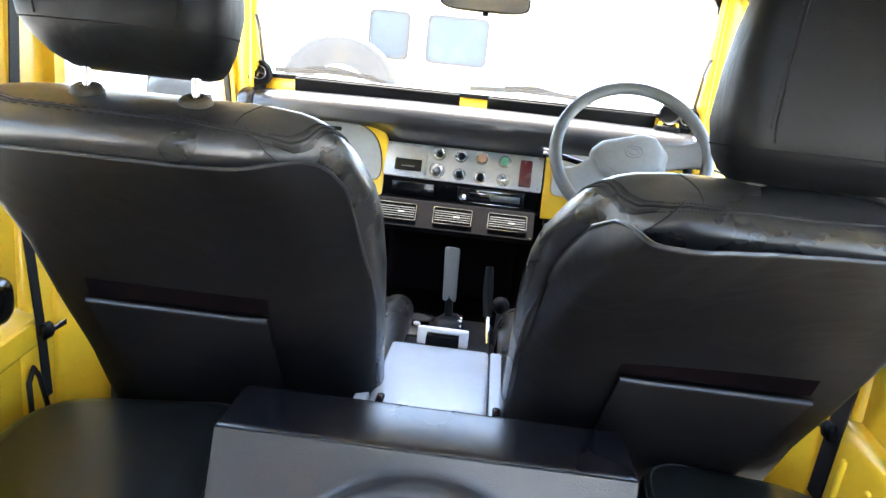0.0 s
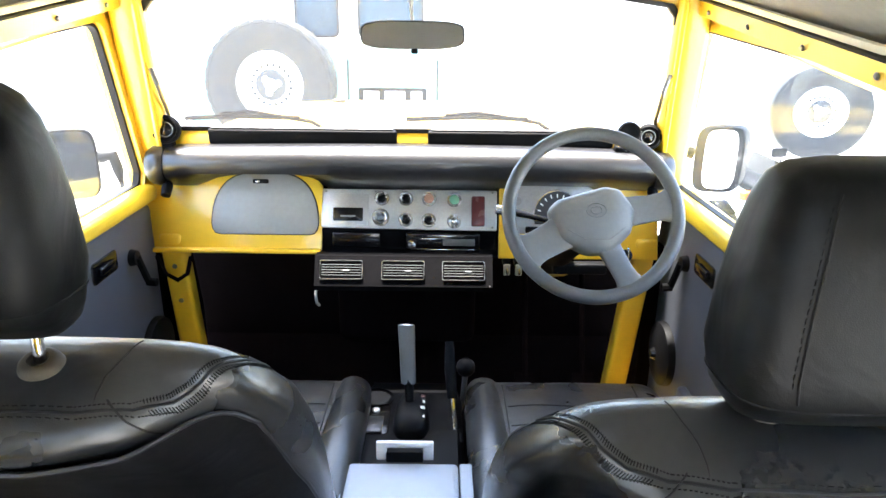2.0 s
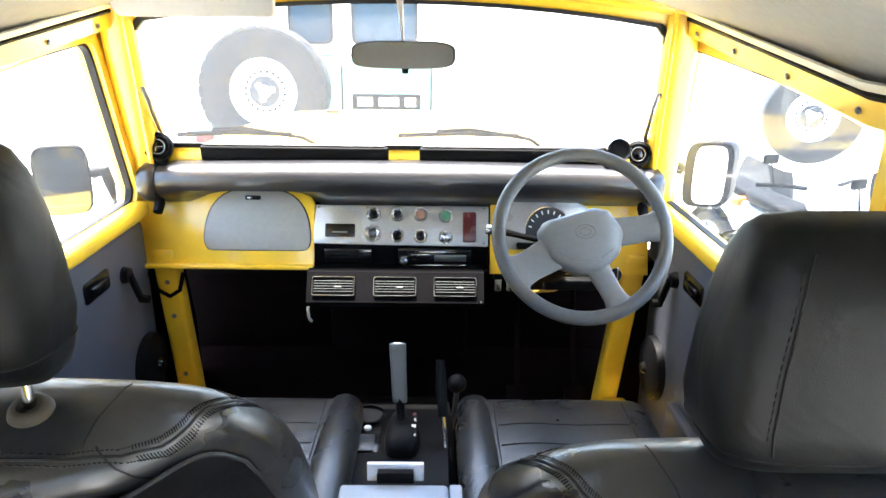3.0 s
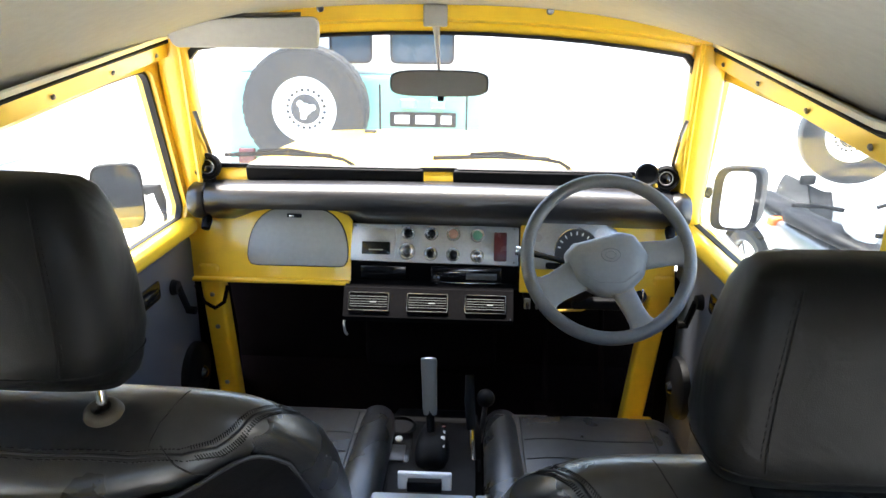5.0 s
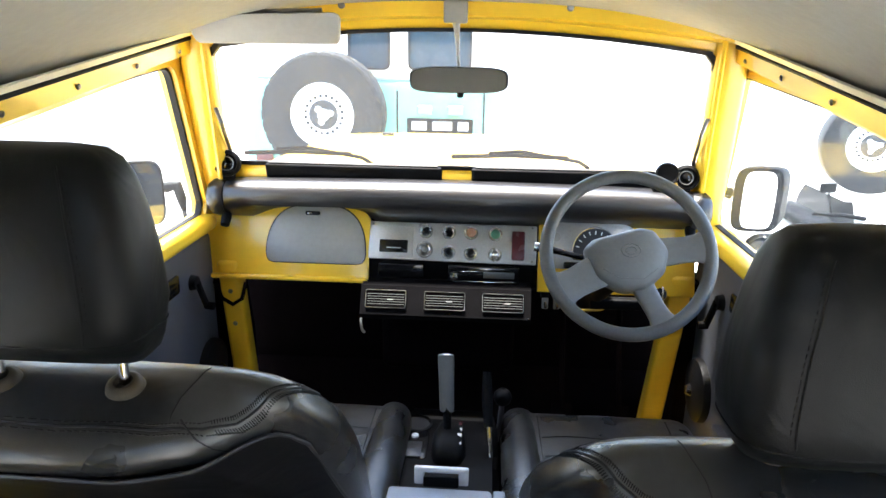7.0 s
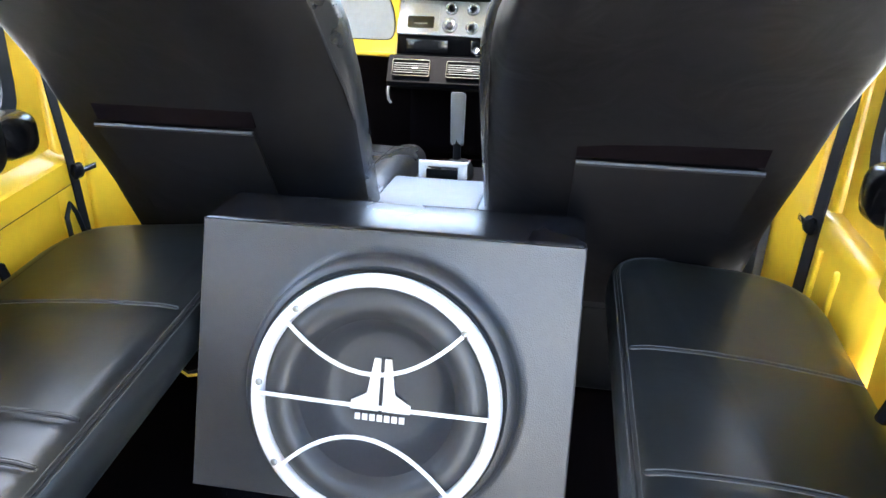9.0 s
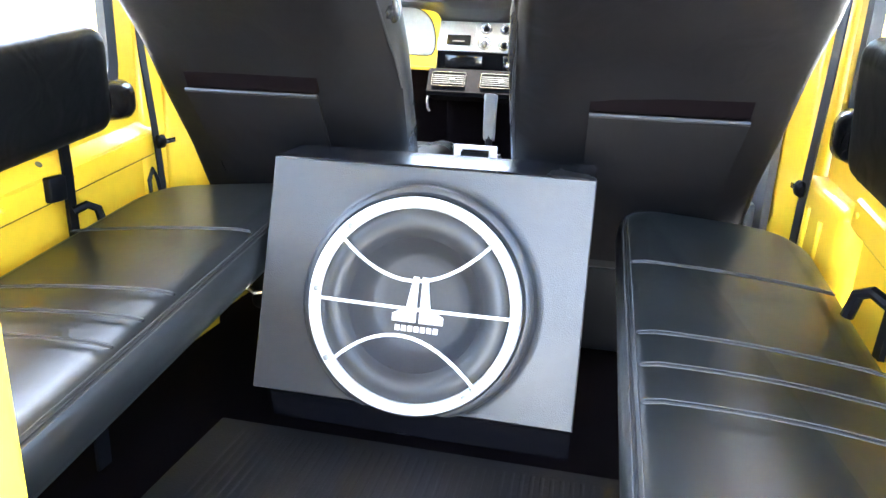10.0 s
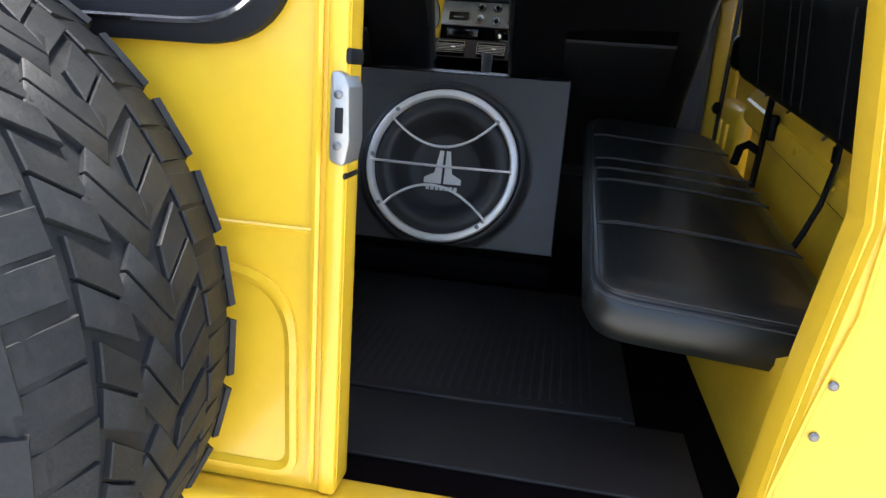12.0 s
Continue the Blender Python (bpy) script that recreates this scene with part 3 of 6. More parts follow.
part("inner_skin", holed(roundpoly([(-0.70, 0.76), (XE - 0.03, 0.76), (XE - 0.03, 1.86), (-0.70, 1.86)], [0.02] * 4, 8), hole, lambda x, z, w: Vector((x, YD + 0.055 - w, z)), 0.025), YELLOW, rear)
so = roundpoly([(-0.655, 1.247), (0.028, 1.247), (0.028, 1.835), (-0.655, 1.835)], [0.11] * 4, 10)
sm = roundpoly([(-0.635, 1.268), (0.008, 1.268), (0.008, 1.815), (-0.635, 1.815)], [0.10] * 4, 10)
si = roundpoly([(-0.605, 1.298), (-0.020, 1.298), (-0.020, 1.785), (-0.605, 1.785)], [0.08] * 4, 10)
part("window_seal", loft([[rd(x, z, 0.001) for x, z in so], [rd(x, z, 0.016) for x, z in so], [rd(x, z, 0.022) for x, z in sm], [rd(x, z, 0.012) for x, z in si], [rd(x, z, -0.012) for x, z in si]], cap=False), RUBBER, rear, "thick black rubber window seal")
part("seal_bead", tube([rd(x, z, 0.0215) for x, z in sm], 0.004, 6, True), CHROME, rear, "bright bead in the window seal")
part("pane", plate(si, lambda x, z, w: rd(x, z, w - 0.004), 0.004), DARK_GLASS, rear)
# folded edge, crease and recess pressing
part("edge_fold", rbox((XE - 0.012, YD + 0.02, 1.295), (0.022, 0.055, 1.12), 0.006, 2), YELLOW, rear)
part("edge_bead", tube([(XE - 0.033, YD - 0.003, 0.75), (XE - 0.033, YD - 0.003, 1.87)], 0.005, 6), YELLOW, rear)
part("crease", tube([(-0.6, YD - 0.001, 1.058), (-0.2, YD - 0.001, 1.058), (0.05, YD - 0.001, 1.058)], 0.0035, 6), YELLOW, rear)
rec_o = roundpoly([(-0.60, 0.75), (0.034, 0.75), (0.030, 1.012), (-0.60, 1.012)], [0.03, 0.03, 0.09, 0.09], 8)
rec_i = roundpoly([(-0.585, 0.765), (0.018, 0.765), (0.014, 0.996), (-0.585, 0.996)], [0.02, 0.02, 0.08, 0.08], 8)
part("recess_rim", loft([[rd(x, z, 0.0005) for x, z in rec_o], [rd(x, z, 0.006) for x, z in rec_o], [rd(x, z, 0.007) for x, z in [(a[0] * 0.5 + b[0] * 0.5, a[1] * 0.5 + b[1] * 0.5) for a, b in zip(rec_o, rec_i)]], [rd(x, z, 0.0008) for x, z in rec_i]], cap=False), YELLOW, rear)
lo = roundpoly([(XE - 0.016, 1.138), (XE + 0.002, 1.132), (XE + 0.007, 1.16), (XE + 0.005, 1.215), (XE - 0.002, 1.230), (XE - 0.016, 1.230)], 0.009, 4)
latch = part("latch", plate(lo, lambda x, z, w: Vector((x, YD + 0.028 - w, z)), 0.045, 0.004), SILVER, rear, "worn zinc door latch plate")
for z in (1.155, 1.207):
    part("latch_screw", bolt((XE - 0.006, YD - 0.017, z), (0, -1, 0), 0.0048, 0.003), STEEL, latch)
# Small dark blocks imitate the shaded slot and notches of the latch.
part("latch_slot_shade", rbox((XE - 0.005, YD - 0.0165, 1.181), (0.009, 0.004, 0.026), 0.0015, 1), RUBBER, latch)
part("latch_gap_shade", rbox((XE - 0.003, YD + 0.016, 1.245), (0.012, 0.044, 0.016), 0.003, 1), RUBBER, rear)
part("latch_gap_shade", rbox((XE - 0.004, YD + 0.016, 1.122), (0.010, 0.044, 0.008), 0.003, 1), RUBBER, rear)

# rear pillar beside the open doorway, header and sill
post = thing("wall_back", (0.68, YD, FLOOR), "yellow rear body pillar with bolts beside the open doorway", "vehicle rear", kind="structure")
pl = [(0.540, 0.70), (0.82, 0.70), (0.80, 1.90), (0.56, 1.90), (0.575, 1.33), (0.598, 1.125), (0.587, 1.057), (0.575, 0.98), (0.561, 0.88)]
part("pillar", plate(roundpoly(pl, 0.03, 4), lambda x, z, w: Vector((x, YD + 0.06 - w, z)), 0.075, 0.02), YELLOW, post)
part("pillar_return", tube([(0.555, YD + 0.008, 0.74), (0.571, YD + 0.008, 0.88), (0.585, YD + 0.008, 0.98), (0.597, YD + 0.008, 1.057), (0.607, YD + 0.008, 1.125), (0.586, YD + 0.008, 1.33), (0.566, YD + 0.005, 1.88)], 0.012, 8), YELLOW, post)
part("pressed_fold", tube([(0.608, YD - 0.0155, 1.143), (0.601, YD - 0.0155, 1.039), (0.587, YD - 0.0155, 0.982), (0.577, YD - 0.0155, 0.938), (0.556, YD - 0.0155, 0.84), (0.545, YD - 0.0155, 0.76)], 0.003, 6), YELLOW, post)
for x, z in ((0.592, 0.965), (0.585, 0.908)):
    part("bolt", bolt((x, YD - 0.015, z), (0, -1, 0), 0.0052, 0.004), STEEL, post)
part("left_corner", rbox((-0.76, YD, 1.3), (0.10, 0.09, 1.2), 0.02, 2), YELLOW, post)
part("header", rbox((0, YD, 1.93), (1.60, 0.09, 0.10), 0.02, 2), YELLOW, post)
part("sill", rbox((0.06, YD + 0.005, 0.695), (1.46, 0.075, 0.075), 0.01, 2), YELLOW, post)
part("stop_buffer", lathe([(0, 0.03), (0.007, 0.03), (0.0088, 0.026), (0.0088, 0.0), (0, 0)], (0.632, -0.085, 0.920), (-1, -0.5, 0.1), 14), IVORY, post, "small ivory rubber buffer")
part("check_strap", tube([(0.645, -0.09, 1.035), (0.632, -0.13, 1.022), (0.622, -0.165, 1.010)], 0.004, 6), RUBBER, post)

# bonnet ahead of the windscreen
bonnet = thing("bonnet", (0, 2.6, 1.5), "sunlit yellow vehicle bonnet ahead of the windscreen", "bonnet", kind="structure")
bl = []
for k in range(13):
    y = 2.06 + 1.15 * k / 12
    z0 = 1.61 - 0.035 * (k / 12) ** 2
    w = 0.70 - 0.05 * k / 12
    bl.append([V(x * w, y, z0 + 0.02 * (1 - abs(x) ** 3) - (0.05 if abs(x) > 0.99 else 0)) for x in [-1 + 2 * i / 20 for i in range(21)]])
bmh = loft(bl, closed=False)
ext = bmesh.ops.extrude_face_region(bmh, geom=bmh.faces[:])
bmesh.ops.translate(bmh, vec=(0, 0, -0.02), verts=[g for g in ext["geom"] if isinstance(g, bmesh.types.BMVert)])
part("bonnet_skin", bmh, YELLOW, bonnet)
for s in (-1, 1):
    part("wing", rbox((s * 0.62, 2.65, 1.45), (0.30, 1.1, 0.06), 0.02, 2), YELLOW, bonnet)
part("bonnet_bump_stop", rbox((-0.33, 2.95, 1.622), (0.05, 0.02, 0.014), 0.005, 2), RUBBER, bonnet)
part("nose", rbox((0, 3.19, 1.18), (1.2, 0.06, 0.72), 0.02, 2), YELLOW, bonnet)
# lower body hung under the shell
part("underbody", rbox((0, 1.5, 0.56), (1.2, 3.2, 0.22), 0.03, 2), BLACK, bonnet)


# ---- dashboard ----
dash = thing("dashboard", (0, 1.98, 1.35), "yellow steel dashboard with black padded top and silver switch panel", "dashboard")
# padded roll with flat shelf to the windscreen
roll = []
for k in range(49):
    x = -0.66 + 1.31 * k / 48
    rise = max(0.0, 1 - ((x + 0.393) / 0.175) ** 4)  # lifted over the glove box
    sag = 0.010 * (1 - (x / 0.66) ** 2)
    e = 0.012 if k in (0, 48) else 0.0
    prof = [(2.03, 1.615), (1.97, 1.620), (1.935, 1.617), (1.912, 1.604), (1.902, 1.582), (1.905, 1.558), (1.922, 1.540), (1.95, 1.528), (1.985, 1.500), (2.03, 1.495)]
    roll.append([V(x, 1.97 + (y - 1.97) * (1 - e * 8) + (0.022 * rise if z < 1.545 else 0), 1.56 + (z - 1.56) * (1 - e * 8) + sag * (1 if z > 1.56 else 0.2) + (0.020 * rise if z < 1.545 else 0)) for y, z in prof])
pad = part("padded_top", loft(roll), PAD, dash, "black vinyl dash pad")
for s, x in ((-1, -0.668), (1, 0.660)):
    part("pad_end", loft([oval((x - s * 0.03 + s * 0.05 * k, 1.945, 1.572), (0, 1, 0), (0, 0, 1), 0.052 * q, 0.052 * q, 20, 2.2) for k, q in ((0, 0.9), (0.3, 1.0), (0.7, 0.95), (0.95, 0.75), (1.0, 0.4))]), PAD, dash)
    part("grab_knob", lathe([(0, 0.03), (0.012, 0.028), (0.014, 0.0), (0.012, -0.01)], (x - s * 0.03, 1.925, 1.520), (0, -0.7, -0.7), 14), BLACK, dash)


def dface(x, z, w):
    return Vector((x, 1.99 - (1.53 - z) * 0.36 - w, z))


# yellow facia left of the switch panel
fl = [(-0.700, 1.352), (-0.242, 1.345), (-0.242, 1.510), (-0.255, 1.528), (-0.28, 1.542), (-0.32, 1.553), (-0.36, 1.558), (-0.43, 1.558), (-0.48, 1.553), (-0.52, 1.542), (-0.55, 1.53), (-0.725, 1.527), (-0.745, 1.50)]
part("facia", plate(fl, dface, 0.012, 0.004), YELLOW, dash, "yellow painted facia")
part("facia_lip", rbox((-0.470, 1.915, 1.350), (0.455, 0.03, 0.012), 0.005, 2), YELLOW, dash)
fr = [(0.232, 1.335), (0.66, 1.335), (0.66, 1.545), (0.232, 1.545)]
part("facia", plate(fr, dface, 0.012, 0.004), YELLOW, dash, "yellow painted facia")
# glove box lid with arched top
arch = [Vector((-0.3935 + 0.1415 * math.copysign(abs(math.cos(a)) ** 0.62, math.cos(a)), 1.418 + 0.128 * math.sin(a) ** 0.92)) for a in [math.pi * k / 24 for k in range(25)]]
gl = [Vector(p) for p in ((-0.532, 1.404), (-0.525, 1.395), (-0.512, 1.392), (-0.275, 1.392), (-0.262, 1.395), (-0.255, 1.404))] + arch
lid = part("glovebox_lid", plate(gl, lambda x, z, w: dface(x, z, w + 0.010), 0.008, 0.003), GREY_PANEL, dash, "grey glove box lid")
part("lid_gap", tube([dface(x, z, 0.0125) for x, z in gl], 0.0028, 6, True), RUBBER, dash)
part("lid_latch", rbox(dface(-0.405, 1.526, 0.021), (0.042, 0.008, 0.012), 0.004, 2), BLACK, lid)
part("latch_button", rbox(dface(-0.412, 1.526, 0.026), (0.014, 0.004, 0.006), 0.002, 1), CHROME, lid)

part("cable", tube([(-0.668, 1.875, 1.345), (-0.645, 1.862, 1.30), (-0.615, 1.862, 1.282), (-0.592, 1.872, 1.296), (-0.588, 1.90, 1.335)], 0.006, 8), CARPET, dash, "black cable loop")
# silver switch panel


def sp(x, z, w):
    return Vector((x, 2.0 - (1.50 - z) * 0.50 - 0.018 - w * 0.894, z + w * 0.447))


panel = part("switch_panel", plate(roundpoly([(-0.243, 1.408), (0.226, 1.404), (0.228, 1.503), (-0.245, 1.503)], 0.004, 2), sp, 0.006, 0.002), SILVER, dash, "brushed silver switch panel")
PN = Vector((0, -0.894, 0.447))
part("ashtray", plate(roundpoly([(-0.222, 1.414), (-0.118, 1.414), (-0.118, 1.492), (-0.222, 1.492)], 0.004, 2), lambda x, z, w: sp(x, z, w + 0.006), 0.002, 0.001), SILVER, panel)
dig = part("display", plate(roundpoly([(-0.212, 1.424), (-0.132, 1.424), (-0.132, 1.456), (-0.212, 1.456)], 0.003, 2), lambda x, z, w: sp(x, z, w + 0.008), 0.005, 0.001), GLOSS_BLACK, panel, "small black display window")
part("display_bar", plate([(-0.192, 1.434), (-0.152, 1.434), (-0.152, 1.437), (-0.192, 1.437)], lambda x, z, w: sp(x, z, w + 0.0132), 0.0006), GREY_PANEL, dig)
knobs = [(-0.083, 1.480, 0), (-0.018, 1.480, 0), (0.044, 1.480, 1), (0.112, 1.478, 2), (-0.085, 1.434, 3), (-0.018, 1.429, 0), (0.044, 1.428, 0), (0.112, 1.426, 4)]
for x, z, k in knobs:
    r = 0.0225 if k == 3 else 0.0185
    at = sp(x, z, 0.006)
    bez = part("knob_bezel", lathe([(0.0075, 0.002), (r * 0.62, 0.006), (r * 0.72, 0.007), (r * 0.8, 0.004), (r, 0.0045), (r * 1.06, 0.002), (r * 1.06, 0.0)], at, PN, 24), BEZEL, panel)
    mt = (BLACK, PINK_LENS, GREEN_LENS, STEEL, CHROME)[k]
    part("knob", lathe([(0, 0.010 if k not in (1, 2) else 0.009), (0.005, 0.0095 if k not in (1, 2) else 0.009), (0.0068 if k not in (1, 2) else r * 0.7, 0.008), (0.0075 if k not in (1, 2) else r * 0.75, 0.0)], at, PN, 18), mt, bez)
part("red_switch", plate(roundpoly([(0.158, 1.414), (0.194, 1.414), (0.194, 1.487), (0.158, 1.487)], 0.004, 2), lambda x, z, w: sp(x, z, w + 0.006), 0.009, 0.003), RED_LENS, panel, "dark red rocker switch")
for x, z in ((-0.232, 1.496), (-0.10, 1.497), (0.215, 1.497), (0.215, 1.412)):
    part("rivet", bolt(sp(x, z, 0.006), PN, 0.003, 0.002), STEEL, panel)

# radio shelf under the panel
radio = part("radio_shelf", merge(rbox((-0.008, 1.985, 1.375), (0.47, 0.10, 0.066), 0.006, 2), rbox((-0.008, 1.965, 1.343), (0.475, 0.13, 0.012), 0.004, 2)), MATT_BLACK, dash, "black radio shelf")
part("radio", rbox((0.082, 1.942, 1.376), (0.20, 0.05, 0.050), 0.005, 2), GLOSS_BLACK, radio, "black radio with silver trim")
part("radio_trim", merge(rbox((0.09, 1.917, 1.394), (0.10, 0.004, 0.003), 0.001, 1), rbox((0.082, 1.917, 1.356), (0.17, 0.004, 0.003), 0.001, 1), rbox((0.05, 1.917, 1.386), (0.06, 0.004, 0.003), 0.001, 1)), CHROME, radio)
part("radio_display", rbox((0.125, 1.9165, 1.377), (0.085, 0.004, 0.018), 0.001, 1), STEEL, radio)
part("radio_knob", lathe([(0, 0.012), (0.010, 0.011), (0.012, 0.0)], (-0.0, 1.917, 1.372), (0, -1, 0), 18), CHROME, radio)
part("radio_blank", rbox((-0.15, 1.932, 1.378), (0.13, 0.01, 0.04), 0.004, 2), GLOSS_BLACK, radio)

# air conditioner under the dash with three louvred vents
ac = thing("air_conditioner", (-0.02, 1.9, 1.25), "black under-dash air conditioner with three chrome-edged louvred vents", "air conditioner")
part("housing", loft([[V(x, 1.872, 1.352), V(x, 1.832, 1.282), V(x, 1.836, 1.268), V(x, 1.95, 1.245), V(x, 2.05, 1.26), V(x, 2.05, 1.352)] for x in (-0.252, -0.245, 0.0, 0.206, 0.213)]), MATT_BLACK, ac)


def av(x, v, w):
    return Vector((x, 1.852 - 0.020 * (v / 0.035) - 0.868 * w, 1.317 - 0.035 * (v / 0.035) + 0.496 * w))


for cx in (-0.182, -0.021, 0.137):
    o = roundpoly([(cx - 0.056, -0.024), (cx + 0.056, -0.024), (cx + 0.056, 0.020), (cx - 0.056, 0.020)], 0.005, 3)
    i = roundpoly([(cx - 0.0542, -0.0222), (cx + 0.0542, -0.0222), (cx + 0.0542, 0.0182), (cx - 0.0542, 0.0182)], 0.004, 3)
    vent = part("vent", holed(o, i, lambda x, v, w: av(x, v, w - 0.002), 0.008), CHROME, ac, "chrome vent frame")
    part("vent_back", plate(i, lambda x, v, w: av(x, v, w - 0.001), 0.002), MATT_BLACK, vent)
    for k in range(5):
        v = -0.014 + 0.006 * k
        part("louvre", plate([(cx - 0.051, v - 0.00045), (cx + 0.051, v - 0.00045), (cx + 0.051, v + 0.00045), (cx - 0.051, v + 0.00045)], lambda x, vv, w: av(x, vv, w + 0.002), 0.003), LOUVRE, vent)
    part("vent_tab", plate(roundpoly([(cx + 0.004, -0.002), (cx + 0.021, -0.002), (cx + 0.021, 0.0005), (cx + 0.004, 0.0005)], 0.001, 2), lambda x, vv, w: av(x, vv, w + 0.006), 0.003), SILVER, vent)
part("drain_hose", tube([(-0.25, 1.86, 1.27), (-0.253, 1.855, 1.25), (-0.25, 1.853, 1.225), (-0.245, 1.86, 1.215)], 0.004, 6), GREY_PANEL, ac)
part("screw", bolt((0.205, 1.833, 1.285), (0, -0.87, 0.5), 0.004), CHROME, ac)
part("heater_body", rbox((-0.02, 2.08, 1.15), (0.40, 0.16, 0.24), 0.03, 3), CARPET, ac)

# instrument cluster
cl = thing("instrument_cluster", (0.38, 1.97, 1.42), "silver instrument cluster with a half-round speedometer", "gauge cluster")


def cf(x, z, w):
    return Vector((x, 1.985 - (1.53 - z) * 0.40 - 0.016 - w, z))


ol = roundpoly([(0.252, 1.405), (0.50, 1.405), (0.51, 1.50), (0.44, 1.540), (0.33, 1.540), (0.252, 1.515)], [0.02, 0.03, 0.04, 0.04, 0.04, 0.02], 4)
face = part("face", plate(ol, cf, 0.010, 0.004), SILVER, cl, "silver cluster face")
sd = [(0.385 + 0.062 * math.cos(a), 1.452 + 0.062 * math.sin(a)) for a in [math.pi * k / 16 for k in range(17)]] + [(0.325, 1.432), (0.445, 1.432)]
part("speedometer", plate(sd, lambda x, z, w: cf(x, z, w + 0.0095), 0.004), DIAL, face, "dark speedometer dial")
part("dial_rim", tube([cf(x, z, 0.014) for x, z in sd], 0.0025, 6, True), CHROME, face)
for k in range(9):
    a = math.pi * (0.08 + 0.84 * k / 8)
    part("dial_mark", plate([(0.385 + r * math.cos(a + d), 1.452 + r * math.sin(a + d)) for r, d in ((0.045, -0.03), (0.054, -0.03), (0.054, 0.03), (0.045, 0.03))], lambda x, z, w: cf(x, z, w + 0.0137), 0.0006), WHITE, face)
part("dial_hub", plate(circle2((0.385, 1.455), 0.022, 20), lambda x, z, w: cf(x, z, w + 0.0137), 0.003), SILVER, face)
part("side_dial", plate(circle2((0.279, 1.487), 0.011, 20), lambda x, z, w: cf(x, z, w + 0.0095), 0.003), GREY_PANEL, face)
part("lower_bezel", plate(roundpoly([(0.30, 1.408), (0.46, 1.408), (0.46, 1.424), (0.30, 1.424)], 0.005, 2), lambda x, z, w: cf(x, z, w + 0.0095), 0.006), GLOSS_BLACK, face)

# steering column, wheel
WC = Vector((0.385, 1.518, 1.575))
WN = Vector((0, -0.86, 0.51)).normalized()  # towards the driver
WU = Vector((0, 0.51, 0.86)).normalized()
WR = Vector((1, 0, 0))
wheel = thing("steering_wheel", WC, "grey three-spoke steering wheel with a padded centre, turned slightly", "steering wheel")


def wp(a, b, c=0.0):
    return WC + WR * a + WU * b + WN * c


part("rim", tube([wp(0.172 * math.cos(2 * math.pi * k / 64), 0.172 * math.sin(2 * math.pi * k / 64)) for k in range(64)], 0.0145, 14, True), WHEEL_DARK, wheel, "dark grey leather rim")
hubpts = roundpoly([(-0.092, 0.010), (-0.066, -0.056), (-0.010, -0.083), (0.040, -0.078), (0.080, -0.036), (0.091, 0.010), (0.060, 0.055), (0.028, 0.061), (-0.070, 0.032)], [0.02, 0.03, 0.05, 0.03, 0.03, 0.03, 0.02, 0.03, 0.02], 4)
hub_loops = []
for k, d in ((0.92, -0.045), (1.0, -0.035), (1.0, -0.018), (0.95, -0.004), (0.84, 0.004), (0.60, 0.009), (0.3, 0.011)):
    hub_loops.append([wp(p[0] * k, p[1] * k, d) for p in hubpts])
hub = part("hub_pad", loft(hub_loops), WHEEL_GREY, wheel, "grey padded horn centre")
for r0 in (0.020, 0.011):
    part("emblem", tube([wp(0.004 + r0 * math.cos(2 * math.pi * k / 24), 0.004 + 0.72 * r0 * math.sin(2 * math.pi * k / 24), 0.0112) for k in range(24)], 0.0008, 6, True), WHEEL_DARK, hub)
part("pad_line", tube([wp(*p, 0.0075) for p in ((-0.055, -0.036), (-0.02, -0.055), (0.03, -0.055), (0.062, -0.03))], 0.0007, 5), WHEEL_DARK, hub)
for a0, wd in ((7, 0.031), (211, 0.036), (296, 0.024)):
    a = radians(a0)
    dx, dy = math.cos(a), math.sin(a)
    loops = []
    for q, hw, dep, th in ((0.05, wd * 1.1, -0.020, 0.012), (0.085, wd * 1.0, -0.017, 0.011), (0.125, wd * 0.92, -0.011, 0.009), (0.145, wd * 0.98, -0.006, 0.009), (0.160, wd * 1.25, -0.001, 0.008), (0.169, wd * 1.5, 0.0, 0.006)):
        c = wp(dx * q, dy * q, dep)
        t = WR * -dy + WU * dx
        loops.append(oval(c, t, WN, hw, th, 18, 3))
    part("spoke", loft(loops), WHEEL_GREY, wheel)
col = thing("steering_column", (0.385, 1.7, 1.45), "dark steering column with stalks", "steering column")
part("column_tube", loft([oval(WC - WN * d, WR, WU, r, r, 20) for d, r in ((0.04, 0.03), (0.06, 0.045), (0.16, 0.045), (0.30, 0.038), (0.62, 0.036))]), BLACK, col)
part("stalk", tube([wp(-0.04, 0.0, -0.10), wp(-0.12, 0.02, -0.10), wp(-0.165, 0.03, -0.10)], [0.006, 0.007, 0.009], 8), GLOSS_BLACK, col)
part("stalk_tip", tube([wp(-0.166, 0.03, -0.10), wp(-0.190, 0.033, -0.10)], 0.0105, 10), CHROME, col)
part("ignition", lathe([(0, 0.03), (0.014, 0.028), (0.016, 0.0)], wp(0.10, -0.06, -0.16), WN, 16), BLACK, col)
part("key", rbox(wp(0.10, -0.06, -0.12), (0.004, 0.01, 0.03), 0.001, 1), CHROME, col)
part("column_bracket", rbox((0.44, 1.86, 1.33), (0.14, 0.03, 0.03), 0.006, 2), BLACK, col)
part("wiring", tube([(0.30, 1.9, 1.335), (0.33, 1.87, 1.30), (0.40, 1.86, 1.31), (0.45, 1.88, 1.325)], 0.004, 6), material("brass_wire", (0.4, 0.25, 0.05), 0.4, metal=0.6), col)
